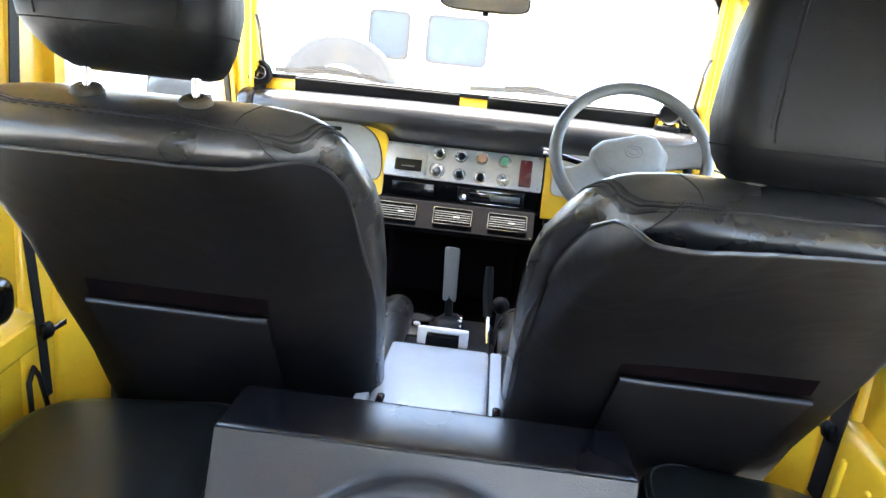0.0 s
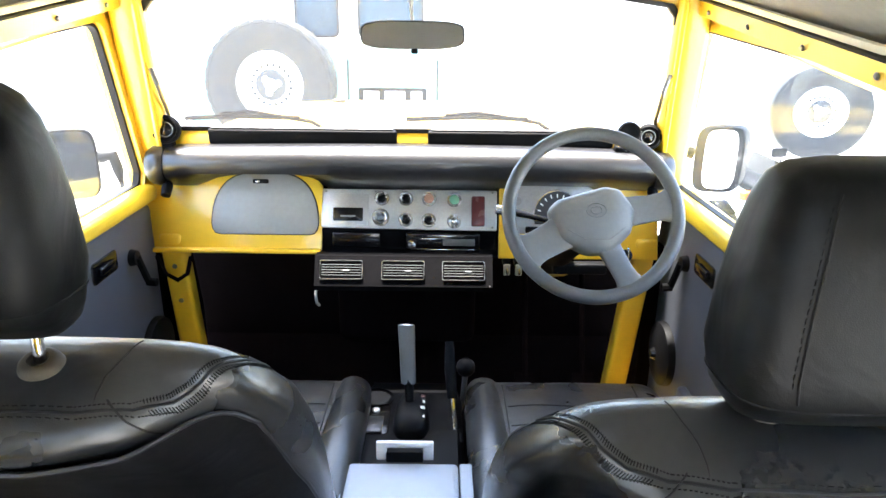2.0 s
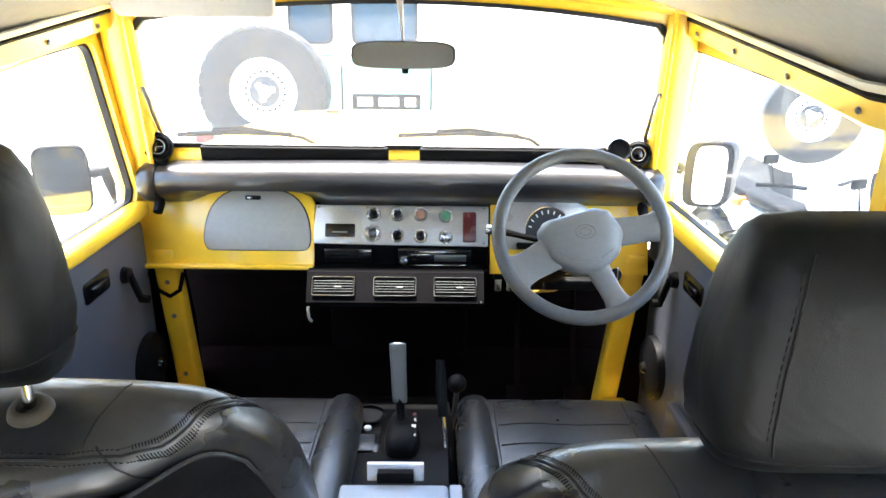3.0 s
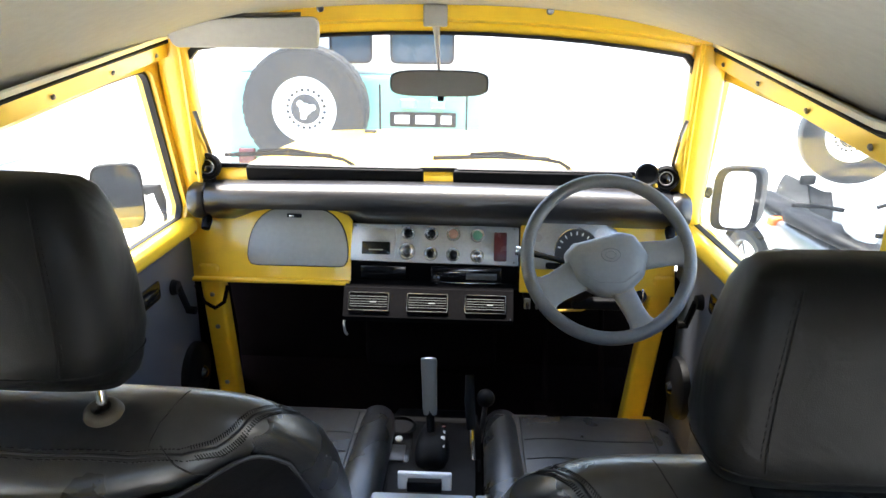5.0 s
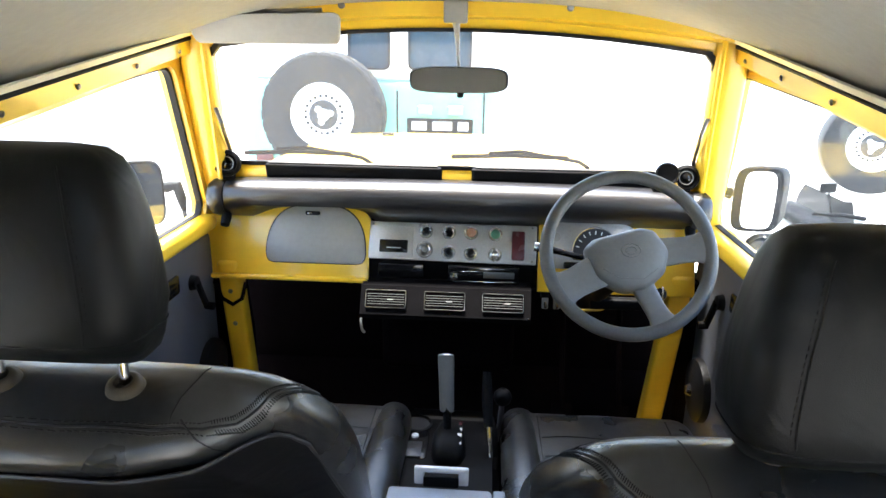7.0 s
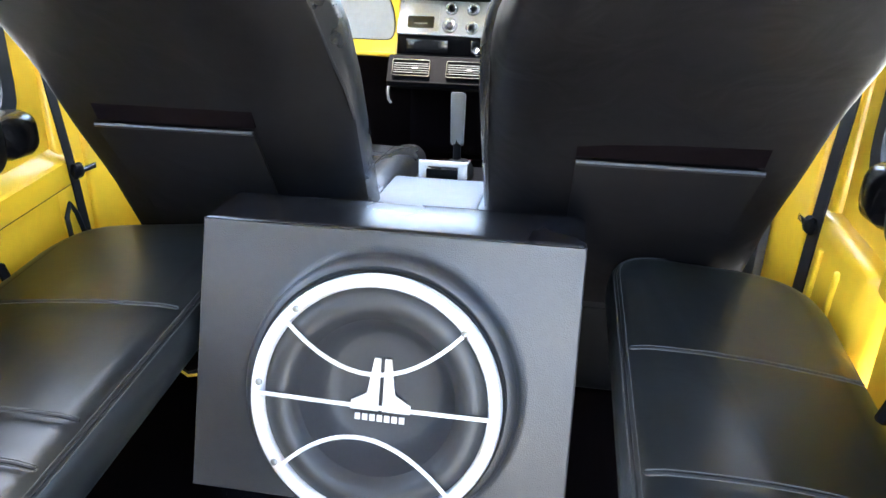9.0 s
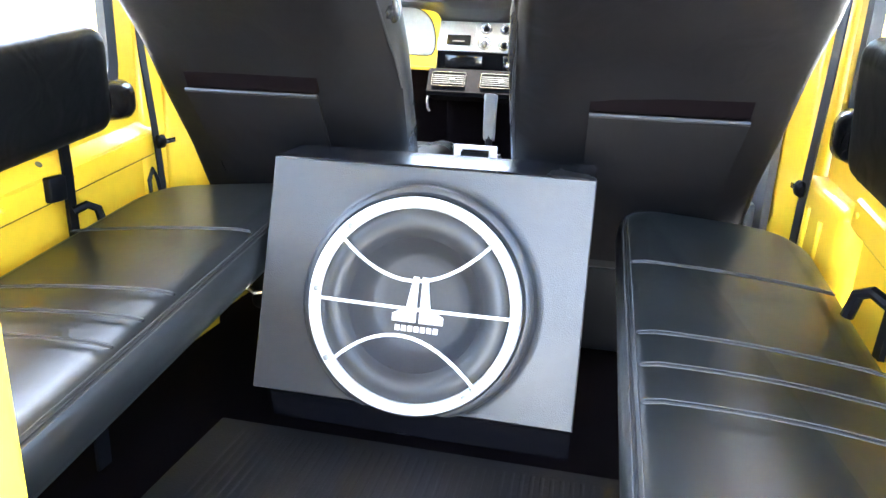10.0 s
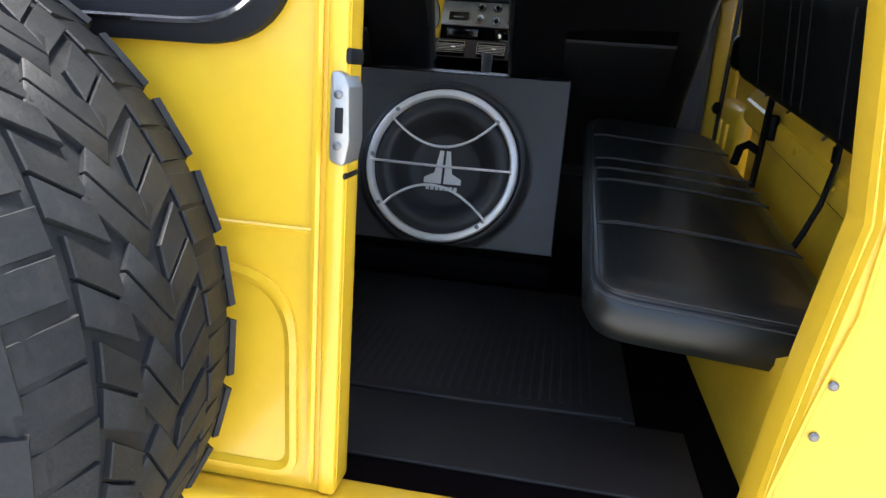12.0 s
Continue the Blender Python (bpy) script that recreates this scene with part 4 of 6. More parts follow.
# pull switches under the facia
for k, x in enumerate((0.255, 0.287)):
    sw = thing("pull_switch", (x, 1.9, 1.30), "small silver pull switch under the dashboard", "switch", group="pull switches")
    part("switch_plate", rbox((x, 1.905, 1.305), (0.018, 0.008, 0.032), 0.003, 2), SILVER, sw)
    part("switch_toggle", tube([(x, 1.90, 1.308), (x, 1.885, 1.300)], 0.004, 8), CHROME, sw)
    part("switch_bracket", rbox((x, 1.93, 1.318), (0.02, 0.05, 0.02), 0.003, 1), BLACK, sw)
# pedals, in carpet black so that they sink into the footwell's shade
for x in (0.33, 0.50):
    pd = thing("pedal", (x, 1.95, 0.9), "foot pedal blackened to imitate footwell shade", "pedal", group="foot pedals")
    part("pedal_arm", tube([(x, 2.10, 1.25), (x, 2.02, 1.05), (x, 1.965, 0.94)], 0.008, 8), CARPET, pd)
    part("pedal_pad", moved(rbox((0, 0, 0), (0.06, 0.015, 0.06), 0.004, 2), pose(x, 1.96, 0.93, -35)), CARPET, pd)
# defroster vents on the cowl
for x0, x1 in ((-0.537, -0.042), (0.040, 0.53)):
    df = thing("defroster_vent", ((x0 + x1) / 2, 1.985, 1.64), "long black defroster vent on the yellow cowl", "vent", group="defroster vents")
    c = (x0 + x1) / 2
    part("vent_cover", moved(rbox((0, 0, 0), (x1 - x0, 0.018, 0.042), 0.007, 3), pose(c, 1.984, 1.643, 12)), BLACK, df)
    part("vent_lip", tube([(x0 + 0.01, 1.978, 1.666), (x1 - 0.01, 1.978, 1.666)], 0.003, 6), PIPING, df)
# round air outlets / speakers on the dash ends
for x, y, z, r, lb in ((-0.636, 1.952, 1.664, 0.037, "round black swivelling pod at the windscreen corner"), (0.612, 1.955, 1.658, 0.035, "round black swivelling pod at the windscreen corner")):
    g = thing("pod", (x, y, z), lb, "dash pod", group="dash pods")
    ax = Vector((-x * 0.35, -1, 0.15)).normalized()
    c = part("pod_case", lathe([(0, -0.05), (r * 0.8, -0.045), (r * 0.98, -0.02), (r, 0.0), (r * 0.97, 0.008), (r * 0.78, 0.012), (r * 0.70, 0.004), (0, 0.002)], (x, y, z), ax, 32), BLACK, g)
    part("pod_lens", lathe([(0, 0.014), (r * 0.3, 0.012), (r * 0.5, 0.005)], Vector((x, y, z)) + ax * 0.0, ax, 24), GLOSS_BLACK, c)
    part("pod_ring", tube([Vector((x, y, z)) + ax * 0.0105 + (ax.orthogonal().normalized() * math.cos(a) + ax.cross(ax.orthogonal().normalized()) * math.sin(a)) * r * 0.5 for a in [2 * math.pi * k / 24 for k in range(24)]], 0.0016, 6, True), STEEL, c)
    part("pod_foot", rbox((x, y + 0.01, z - 0.045), (0.03, 0.03, 0.03), 0.006, 2), BLACK, g)
g = thing("gauge", (0.565, 1.955, 1.65), "small round chrome-rimmed gauge clamped on the dash pad", "gauge")
ax = Vector((-0.25, -1, 0.2)).normalized()
gc = part("gauge_case", lathe([(0, -0.04), (0.028, -0.035), (0.031, 0.0), (0.028, 0.006), (0.024, 0.002), (0, 0.001)], (0.56, 1.95, 1.668), ax, 28), BLACK, g)
part("gauge_rim", lathe([(0.0285, 0.006), (0.030, 0.008), (0.032, 0.005), (0.032, 0.001)], (0.56, 1.95, 1.668), ax, 28), CHROME, gc)
CLIP = material("yellow_clip", (0.7, 0.4, 0.01), 0.4)
for xa, xb in ((0.535, 0.54), (0.588, 0.582)):
    part("gauge_clip", tube([(xa, 1.945, 1.625), (xb, 1.945, 1.645)], 0.006, 8), CLIP, g, "yellow clip")
part("gauge_base", rbox((0.56, 1.95, 1.628), (0.07, 0.03, 0.016), 0.005, 2), BLACK, g)

# interior mirror on its stem, sun visor
mir = thing("rear_view_mirror", (0.008, 1.80, 1.91), "black interior rear-view mirror hanging on a slim stem", "mirror")
part("mirror_shell", loft([oval((0.008, 1.80 + d, 1.909), (1, 0.06, 0.0), (0, 0, 1), 0.118 * q, 0.031 * q, 36, 4) for d, q in ((-0.008, 0.97), (-0.004, 1.0), (0.012, 0.98), (0.024, 0.8), (0.03, 0.4))]), BLACK, mir)
part("mirror_glass", loft([oval((0.008, 1.787 - d, 1.909), (1, 0.06, 0.0), (0, 0.14, 1), 0.113, 0.028, 36, 4) for d in (0.0, 0.003)]), DIM_MIRROR, mir)
part("mirror_stem", tube([(0.006, 1.82, 1.925), (0.004, 1.822, 1.96), (0.0, 1.81, 2.02), (-0.002, 1.795, 2.05)], [0.004, 0.004, 0.007, 0.011], 10), GREY_PANEL, mir, "grey stem")
part("mirror_mount", rbox((-0.002, 1.778, 2.062), (0.056, 0.014, 0.05), 0.005, 2), GREY_PANEL, mir)
part("mirror_lever", rbox((0.012, 1.79, 1.874), (0.016, 0.01, 0.012), 0.003, 2), BLACK, mir)
vis = thing("sun_visor", (-0.44, 1.74, 2.02), "pale grey padded sun visor folded up on the passenger side", "sun visor")
vo = roundpoly([(-0.607, 1.984), (-0.268, 1.986), (-0.258, 2.056), (-0.622, 2.046)], 0.018, 5)
part("visor_pad", plate(vo, lambda x, z, w: Vector((x, 1.76 - (z - 1.985) * 0.55 - w, z)), 0.016, 0.006), material("pale_grey_vinyl", (0.33, 0.33, 0.32), 0.6, var=0.06, grain=0.2, grain_scale=400, cells=True), vis)
part("visor_rod", tube([(-0.62, 1.80, 2.04), (-0.60, 1.73, 2.05), (-0.30, 1.72, 2.06)], 0.005, 8), STEEL, vis)

# wipers outside on the glass
for x0, x1, z in ((-0.62, -0.31, 1.682), (-0.02, 0.31, 1.686)):
    wpn = thing("wiper", ((x0 + x1) / 2, 2.06, z), "parked black windscreen wiper", "wiper", group="wipers")
    part("blade", tube([(x0, 2.055, z - 0.004), ((x0 + x1) / 2, 2.05, z + 0.004), (x1, 2.055, z)], 0.007, 6), CARPET, wpn)
    part("wiper_arm", tube([((x0 + x1) / 2 - 0.06, 2.055, z + 0.008), ((x0 + x1) / 2 + 0.03, 2.05, z + 0.016), (x1 + 0.03, 2.06, z - 0.010), (x1 + 0.06, 2.07, z - 0.03)], 0.006, 6), CARPET, wpn)
    part("wiper_pivot", lathe([(0, 0.02), (0.01, 0.018), (0.012, 0)], (x1 + 0.06, 2.07, z - 0.05), (0, -0.2, 1), 12), CARPET, wpn)

# door mirrors
for s, c, ry in ((-1, Vector((-0.955, 2.06, 1.545)), 0.43), (1, Vector((0.833, 2.03, 1.588)), -0.08)):
    dm = thing("door_mirror", c, "black exterior door mirror on a bent arm", "mirror", group="door mirrors")
    u = Vector((math.cos(ry), math.sin(ry), 0))
    n = Vector((math.sin(ry), -math.cos(ry), 0))
    hw, hh = (0.072, 0.1) if s < 0 else (0.066, 0.092)
    part("mirror_shell", loft([oval(c + n * d + u * e, u, (0, 0, 1), hw * q, hh * q, 28, 4.5) for d, q, e in (((0.008, 0.97, 0), (0.004, 1.0, 0), (-0.02, 0.98, 0), (-0.05, 0.8, 0), (-0.06, 0.45, 0)) if s < 0 else ((0.008, 0.97, 0), (0.004, 1.0, 0), (-0.02, 1.0, 0.014), (-0.06, 0.94, 0.04), (-0.10, 0.75, 0.05), (-0.115, 0.4, 0.05)))]), BLACK, dm)
    part("mirror_glass", loft([oval(c + n * d + u * (0.0 if s < 0 else 0.002), u, Vector((0, 0, 1)) - n * (0.12 if s < 0 else 0.0), hw * (0.91 if s < 0 else 0.66), hh * (0.92 if s < 0 else 0.88), 28, 4.5) for d in ((0.016, 0.02) if s < 0 else (0.0065, 0.0105))]), DARK_MIRROR if s < 0 else MIRROR, dm)
    in_ = c - u * s * (hw + 0.005)
    part("mirror_arm", tube([in_ + Vector((0, 0.0, 0.015)), in_ + Vector((-s * 0.035, 0, 0.02)), in_ + Vector((-s * 0.045, 0.0, -0.02)), in_ + Vector((-s * 0.05, 0, -0.06)), Vector((s * 0.775, 1.97, 1.47))], [0.018, 0.018, 0.015, 0.007, 0.007], 10), BLACK, dm)


# ---- front seats ----
from mathutils.bvhtree import BVHTree

def front_seat(s, edges, lean, crest, hx, hc_y, hz, tall, bow_by, swell, rise, label):
    """s: side of the vehicle; edges: inner and outer edge of the back, low and at shoulder height; lean: rearward shift low and high; crest: drop of the top edge; hx, hc_y, hz: headrest centre; tall: its stretch; bow_by: how far the back panel stands off, from the outer to the inner edge; swell: extra fullness of the middle; rise: lift of the panel edge there."""
    in_lo, in_hi, out_lo, out_hi = edges
    root = thing("front_seat", ((in_lo + out_lo) / 2, 1.3, FLOOR), label, "car seat", group="front seats")
    L = -s  # direction from the outer to the inner edge

    def up(z):
        """Height after the seat's own drop."""
        return z - crest * max(0.0, min(1.0, (z - 1.38) / 0.2))

    # level, rear face, front face, inset of the inner and of the outer edge
    base = [(0.98, 1.075, 1.20, 0.020, 0.035), (1.06, 1.035, 1.18, 0.006, 0.012), (1.15, 0.992, 1.145, 0.0, 0.004), (1.31, 0.907, 1.06, 0.0, 0.0), (1.42, 0.855, 0.99, 0.0, 0.0), (1.50, 0.812, 0.945, 0.007, 0.0), (1.545, 0.784, 0.922, 0.017, 0.004), (1.57, 0.768, 0.898, 0.028, 0.008), (1.59, 0.758, 0.879, 0.039, 0.012), (1.61, 0.753, 0.856, 0.053, 0.018), (1.624, 0.755, 0.838, 0.069, 0.026), (1.633, 0.760, 0.824, 0.086, 0.036), (1.639, 0.766, 0.812, 0.106, 0.050), (1.6425, 0.774, 0.802, 0.134, 0.075), (1.644, 0.782, 0.794, 0.162, 0.105)]
    bz = [l[0] for l in base]

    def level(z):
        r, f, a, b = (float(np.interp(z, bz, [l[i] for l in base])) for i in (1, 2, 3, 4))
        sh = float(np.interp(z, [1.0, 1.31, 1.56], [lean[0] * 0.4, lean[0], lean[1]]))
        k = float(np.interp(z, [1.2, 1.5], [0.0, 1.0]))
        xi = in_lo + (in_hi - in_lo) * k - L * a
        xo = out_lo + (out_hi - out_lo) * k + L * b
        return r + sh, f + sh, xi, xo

    def smooth(a):
        a = max(0.0, min(1.0, a))
        return a * a * (3 - 2 * a)

    def bulge(u, z):
        """Rearward swell of the middle of the back and of its top roll, fading at both shoulders."""
        w = smooth((0.88 - u) / 0.34) * smooth((u + 1.03) / 0.09) * (1 + swell * smooth((0.60 - u) / 0.40))
        return w * float(np.interp(z, [1.20, 1.42, 1.52, 1.556, 1.564, 1.576, 1.592, 1.606, 1.618, 1.630, 1.640, 1.648], [0.0, 0.016, 0.037, 0.046, 0.050, 0.060, 0.063, 0.058, 0.046, 0.030, 0.014, 0.0]))

    def expo(u):
        return 10.0 if u < 0 else 3.0

    def rp(u, z, off=0.0):
        """A point on the rear face: u from -1 at the outer edge to 1 at the inner edge."""
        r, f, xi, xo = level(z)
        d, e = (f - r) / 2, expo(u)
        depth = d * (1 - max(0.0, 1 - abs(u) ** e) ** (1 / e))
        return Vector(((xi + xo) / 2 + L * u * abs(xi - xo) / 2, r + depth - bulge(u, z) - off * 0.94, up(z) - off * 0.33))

    zs = sorted(bz + [1.20, 1.26, 1.37, 1.46, 1.523, 1.556, 1.564, 1.576, 1.583, 1.597, 1.604, 1.618, 1.629, 1.636, 1.641])
    loops = []
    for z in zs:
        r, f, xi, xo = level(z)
        loop = []
        for i in range(72):
            a = 2 * math.pi * i / 72
            ca, sa = math.cos(a), math.sin(a)
            e = expo(ca)
            u = math.copysign(abs(ca) ** (2 / e), ca)
            v = math.copysign(abs(sa) ** (2 / e), sa)
            y = (r + f) / 2 + v * (f - r) / 2 - bulge(u, z) * max(0.0, -v)
            loop.append(Vector(((xi + xo) / 2 + L * u * abs(xi - xo) / 2, y, up(z))))
        loops.append(loop)
    back = part("backrest", loft(loops), CUSHION, root, "black leather backrest")

    # stiff back panel with arched edge, welt and map pocket
    us = [-0.985 + 1.955 * i / 72 for i in range(73)]
    eu = [-0.985, 0.15, 0.42, 0.50, 0.57, 0.64, 0.71, 0.78, 0.84, 0.89, 0.93, 0.955, 0.966, 0.97]
    ez = [1.560, 1.560, 1.560, 1.561, 1.564, 1.570, 1.577, 1.581, 1.577, 1.562, 1.525, 1.43, 1.2, 1.02]
    if s > 0:
        eu = [-0.985, 0.15, 0.78, 0.84, 0.88, 0.91, 0.935, 0.955, 0.966, 0.97]
        ez = [1.592, 1.592, 1.596, 1.602, 1.604, 1.600, 1.582, 1.52, 1.3, 1.02]
    span = 1 if s > 0 else 2
    raw = [float(np.interp(u, eu, ez)) + rise * (smooth((0.95 - u) / 0.15) * 0.15 + smooth((0.78 - u) / 0.20) * 0.85) for u in us]
    soft = [sum(raw[max(0, i - span):i + span + 1]) / len(raw[max(0, i - span):i + span + 1]) for i in range(73)]

    def edge_z(u):
        return float(np.interp(u, us, soft))

    def bow(u, z):
        """The stiff panel stands off the cushion near its upper edge."""
        k = max(0.0, min(1.0, (z - 1.30) / (edge_z(u) - 1.30))) if edge_z(u) > 1.4 else 0.0
        return float(np.interp(u, [b[0] for b in bow_by], [b[1] for b in bow_by])) * k ** 1.6

    def proud(u, z, off, gap):
        """A point of the panel: off the cushion, and further rearward by the gap."""
        return rp(u, z, off) - Vector((0, gap, 0))

    cols = []
    for i, u in enumerate(us):
        top = edge_z(u)
        zz = [1.0 + (top - 1.0) * j / 18 for j in range(19)]
        rim = 0.2 if i in (0, len(us) - 1) else 1.0
        outer = [proud(u, z, (0.006 if 0 < j < 18 else 0.004) * rim, bow(u, z)) for j, z in enumerate(zz)]
        inner = [proud(u, z, 0.001 * rim, max(0.0, bow(u, z) - 0.003)) for z in reversed(zz)]
        cols.append(outer + inner)
    part("back_panel", loft(cols), LEATHER_BACK, back, "matt black vinyl seat back")
    part("welt", tube([proud(u, edge_z(u) + 0.001, 0.003, bow(u, edge_z(u))) for u in us], 0.0026, 6), PIPING, back)
    pz, p0, p1 = 1.330, -0.70, 0.38
    pu = [p0 + (p1 - p0) * i / 12 for i in range(13)]
    pl = [[rp(u, z, o) for z, o in ((1.03, 0.006), (1.03, 0.012), (1.16, 0.016), (pz - 0.004, 0.024), (pz, 0.022), (pz - 0.002, 0.014))] for u in pu]
    part("map_pocket", loft(pl), LEATHER_BACK, back)
    part("pocket_edge", tube([rp(u, pz, 0.023) for u in pu], 0.0042, 8), PIPING, back, "grey pocket edging")
    # A near-black sheet imitates the shade in the pocket's open mouth.
    part("pocket_mouth_shade", loft([[rp(u, pz + 0.003, 0.0065), rp(u, pz + 0.003, 0.012), rp(u, pz + 0.028, 0.0075), rp(u, pz + 0.03, 0.0065)] for u in pu]), CARPET, back)

    # sewn groove along the top roll, swinging forward over the inner shoulder
    tree = BVHTree.FromPolygons([v.co for v in back.data.vertices], [tuple(p.vertices) for p in back.data.polygons])

    def on_top(x, y, z, off=0.0003):
        q = Vector((x, y, up(z)))
        slant = Vector((0, -0.45, 0.89))
        p, n, _, _ = tree.ray_cast(q + slant * 0.25, -slant)
        if p is None or (p - q).length > 0.06:
            p, n, _, _ = tree.find_nearest(q)
        return p + n * off

    def inx(d):
        return in_hi - L * d

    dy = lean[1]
    width = abs(in_hi - out_hi)
    path = [(width - 0.05, 0.735, 1.60), (width - 0.10, 0.706, 1.618), (0.27, 0.698, 1.62), (0.18, 0.704, 1.62), (0.135, 0.716, 1.622), (0.108, 0.735, 1.626), (0.088, 0.757, 1.634), (0.068, 0.782, 1.640), (0.052, 0.81, 1.638), (0.042, 0.84, 1.63)]
    fine = []
    for a, q in zip(path, path[1:]):
        for k in range(6):
            m = [a[i] + (q[i] - a[i]) * k / 6 for i in range(3)]
            fine.append((inx(m[0]), m[1] + dy, m[2]))
    part("seam", tube([on_top(*p) for p in fine], 0.0017, 6), RUBBER, back)
    side_dir = Vector((0, 0, 1))
    for sgn in (-1, 1):
        rows = []
        for a, q in zip(fine, fine[1:]):
            A, Q = on_top(*a), on_top(*q)
            d = (Q - A).normalized()
            w = d.cross(side_dir).normalized()
            for f in (0.1, 0.6):
                c0 = A + (Q - A) * f + w * sgn * 0.0062
                c1 = A + (Q - A) * (f + 0.3) + w * sgn * 0.0066
                rows.append(tube([on_top(c0.x, c0.y, c0.z + crest, 0.0003), on_top(c1.x, c1.y, c1.z + crest, 0.0002)], 0.0006, 4))
        tagged(part("stitching", merge(*rows), BLACK_THREAD, back), kind="stuff")
    # close stitches across the seam at the shoulder
    pk = []
    for i in range(26, len(fine) - 3):
        D = Vector(fine[i + 2]) - Vector(fine[i - 2])
        w = D.cross(side_dir).normalized()
        for f in (0.0, 0.5):
            A = Vector(fine[i]) + (Vector(fine[i + 1]) - Vector(fine[i])) * f
            for sgn in (-1, 1):
                c0, c1 = A + w * sgn * 0.003, A + w * sgn * 0.0075 + D.normalized() * 0.0015
                pk.append(tube([on_top(*c0, 0.0002), on_top(*c1, 0.0002)], 0.0006, 4))
    tagged(part("stitching", merge(*pk), BLACK_THREAD, back), kind="stuff")
    # Thin dark tubes imitate the shade in the leather's folds.
    part("crease", tube([rp(0.595 + 0.085 * i / 16, 1.622 - 0.046 * i / 16, -0.0002) for i in range(17)], 0.0010, 5), RUBBER, back)
    marks = ((0.152, 0.795, 1.647), (0.158, 0.768, 1.645), (0.165, 0.742, 1.64), (0.167, 0.722, 1.632), (0.166, 0.708, 1.622))
    run = [[a[i] + (q[i] - a[i]) * k / 6 for i in range(3)] for a, q in zip(marks, marks[1:]) for k in range(6)]
    part("crease", tube([on_top(inx(d), y + dy, z, -0.0003) for d, y, z in run], [0.0010 * (1 - (i / len(run)) ** 3) + 0.0002 for i in range(len(run))], 5), RUBBER, back)

    # headrest on two posts
    hc = Vector((hx, hc_y, hz))
    hw = 0.125
    # height, width factor, half depth, forward shift: the underside slopes down towards the front
    hl = [(-0.112, 0.60, 0.026, 0.030), (-0.109, 0.72, 0.036, 0.026), (-0.100, 0.83, 0.046, 0.017), (-0.086, 0.915, 0.056, 0.008), (-0.072, 0.96, 0.062, 0.001), (-0.05, 1.0, 0.063, 0.0), (0.0, 0.965, 0.060, 0.0), (0.04, 0.905, 0.056, 0.0), (0.070, 0.84, 0.049, 0.0), (0.087, 0.77, 0.041, 0.0), (0.096, 0.68, 0.030, 0.0), (0.100, 0.50, 0.016, 0.0)]
    if s < 0:  # a deeper front edge under the passenger's headrest
        hl[:4] = [(-0.124, 0.60, 0.020, 0.046), (-0.120, 0.72, 0.028, 0.040), (-0.108, 0.83, 0.040, 0.026), (-0.090, 0.915, 0.053, 0.011)]
    hl = [(t * tall, k, d, f) for t, k, d, f in hl]
    hup, hfw = Vector((0, 0.03, 1)).normalized(), Vector((0, 1, -0.03)).normalized()
    hr = part("headrest", loft([oval(hc + hup * t + hfw * f, (1, 0, 0), hfw, hw * k, d, 48, 4.0) for t, k, d, f in hl]), LEATHER, root, "black leather headrest")

    def hp(a, t, off=0.0004):
        k, d, f = (float(np.interp(t, [l[0] for l in hl], [l[i] for l in hl])) for i in (1, 2, 3))
        ca, sa = math.cos(a), math.sin(a)
        return hc + hup * t + Vector((1, 0, 0)) * (hw * k * math.copysign(abs(ca) ** 0.5, ca) * (1 + off / hw)) + hfw * (f + d * math.copysign(abs(sa) ** 0.5, sa) * (1 + off / d))

    for a in (radians(-64), radians(-116)):
        part("seam", tube([hp(a, -0.074 + 0.164 * i / 18) for i in range(19)], 0.0013, 5), BLACK_THREAD, hr)
        b = a + (0.05 if a > -1.5 else -0.05)
        rows = [tube([hp(b, -0.06 + 0.0076 * k), hp(b, -0.06 + 0.0076 * k + 0.0046)], 0.0008, 4) for k in range(19)]
        tagged(part("stitching", merge(*rows), BLACK_THREAD, hr), kind="stuff")
    part("seam", tube([hp(2 * math.pi * i / 48, -0.074 * tall) for i in range(48)], 0.0010, 5, True), BLACK_THREAD, hr)
    for dx in (-0.069, 0.069):
        q = on_top(hx + dx, 0.760 + dy + (0.012 if s > 0 else -0.020), 1.66, -0.002)
        post = part("headrest_post", tube([q + Vector((0, 0.012, -0.04)), q, Vector((hx + dx, hc_y + 0.02, hz - 0.10 * tall))], 0.0058, 10), CHROME, root, "chrome headrest post")
        part("post_collar", lathe([(r * (1.0 if s > 0 else 1.12), h) for r, h in ((0.0065, 0.006), (0.009, 0.011), (0.0125, 0.011), (0.0165, 0.008), (0.0188, 0.001), (0.017, -0.008))], q, (0, -0.32, 1), 24), OLD_BRASS, post, "tan plastic collar")

    # seat cushion with bolsters
    x0, x1 = sorted((in_lo, out_lo))
    cc = [(x0 + x1) / 2, 1.345, 1.055]
    cush = part("seat_cushion", rbox(cc, (x1 - x0 - 0.02, 0.54, 0.19), 0.055, 5, 6, 0.012), CUSHION, root, "black leather seat cushion")
    zt = 1.055 + 0.095
    ctree = BVHTree.FromPolygons([v.co for v in cush.data.vertices], [tuple(p.vertices) for p in cush.data.polygons])

    def on_seat(x, y):
        p, n, _, _ = ctree.find_nearest(Vector((x, y, zt + 0.02)))
        return p + n * 0.0004

    for xx in (x0 + 0.085, x1 - 0.085):
        part("bolster_seam", tube([on_seat(xx, 1.13 + 0.43 * i / 14) for i in range(15)], 0.0016, 5), RUBBER, cush)
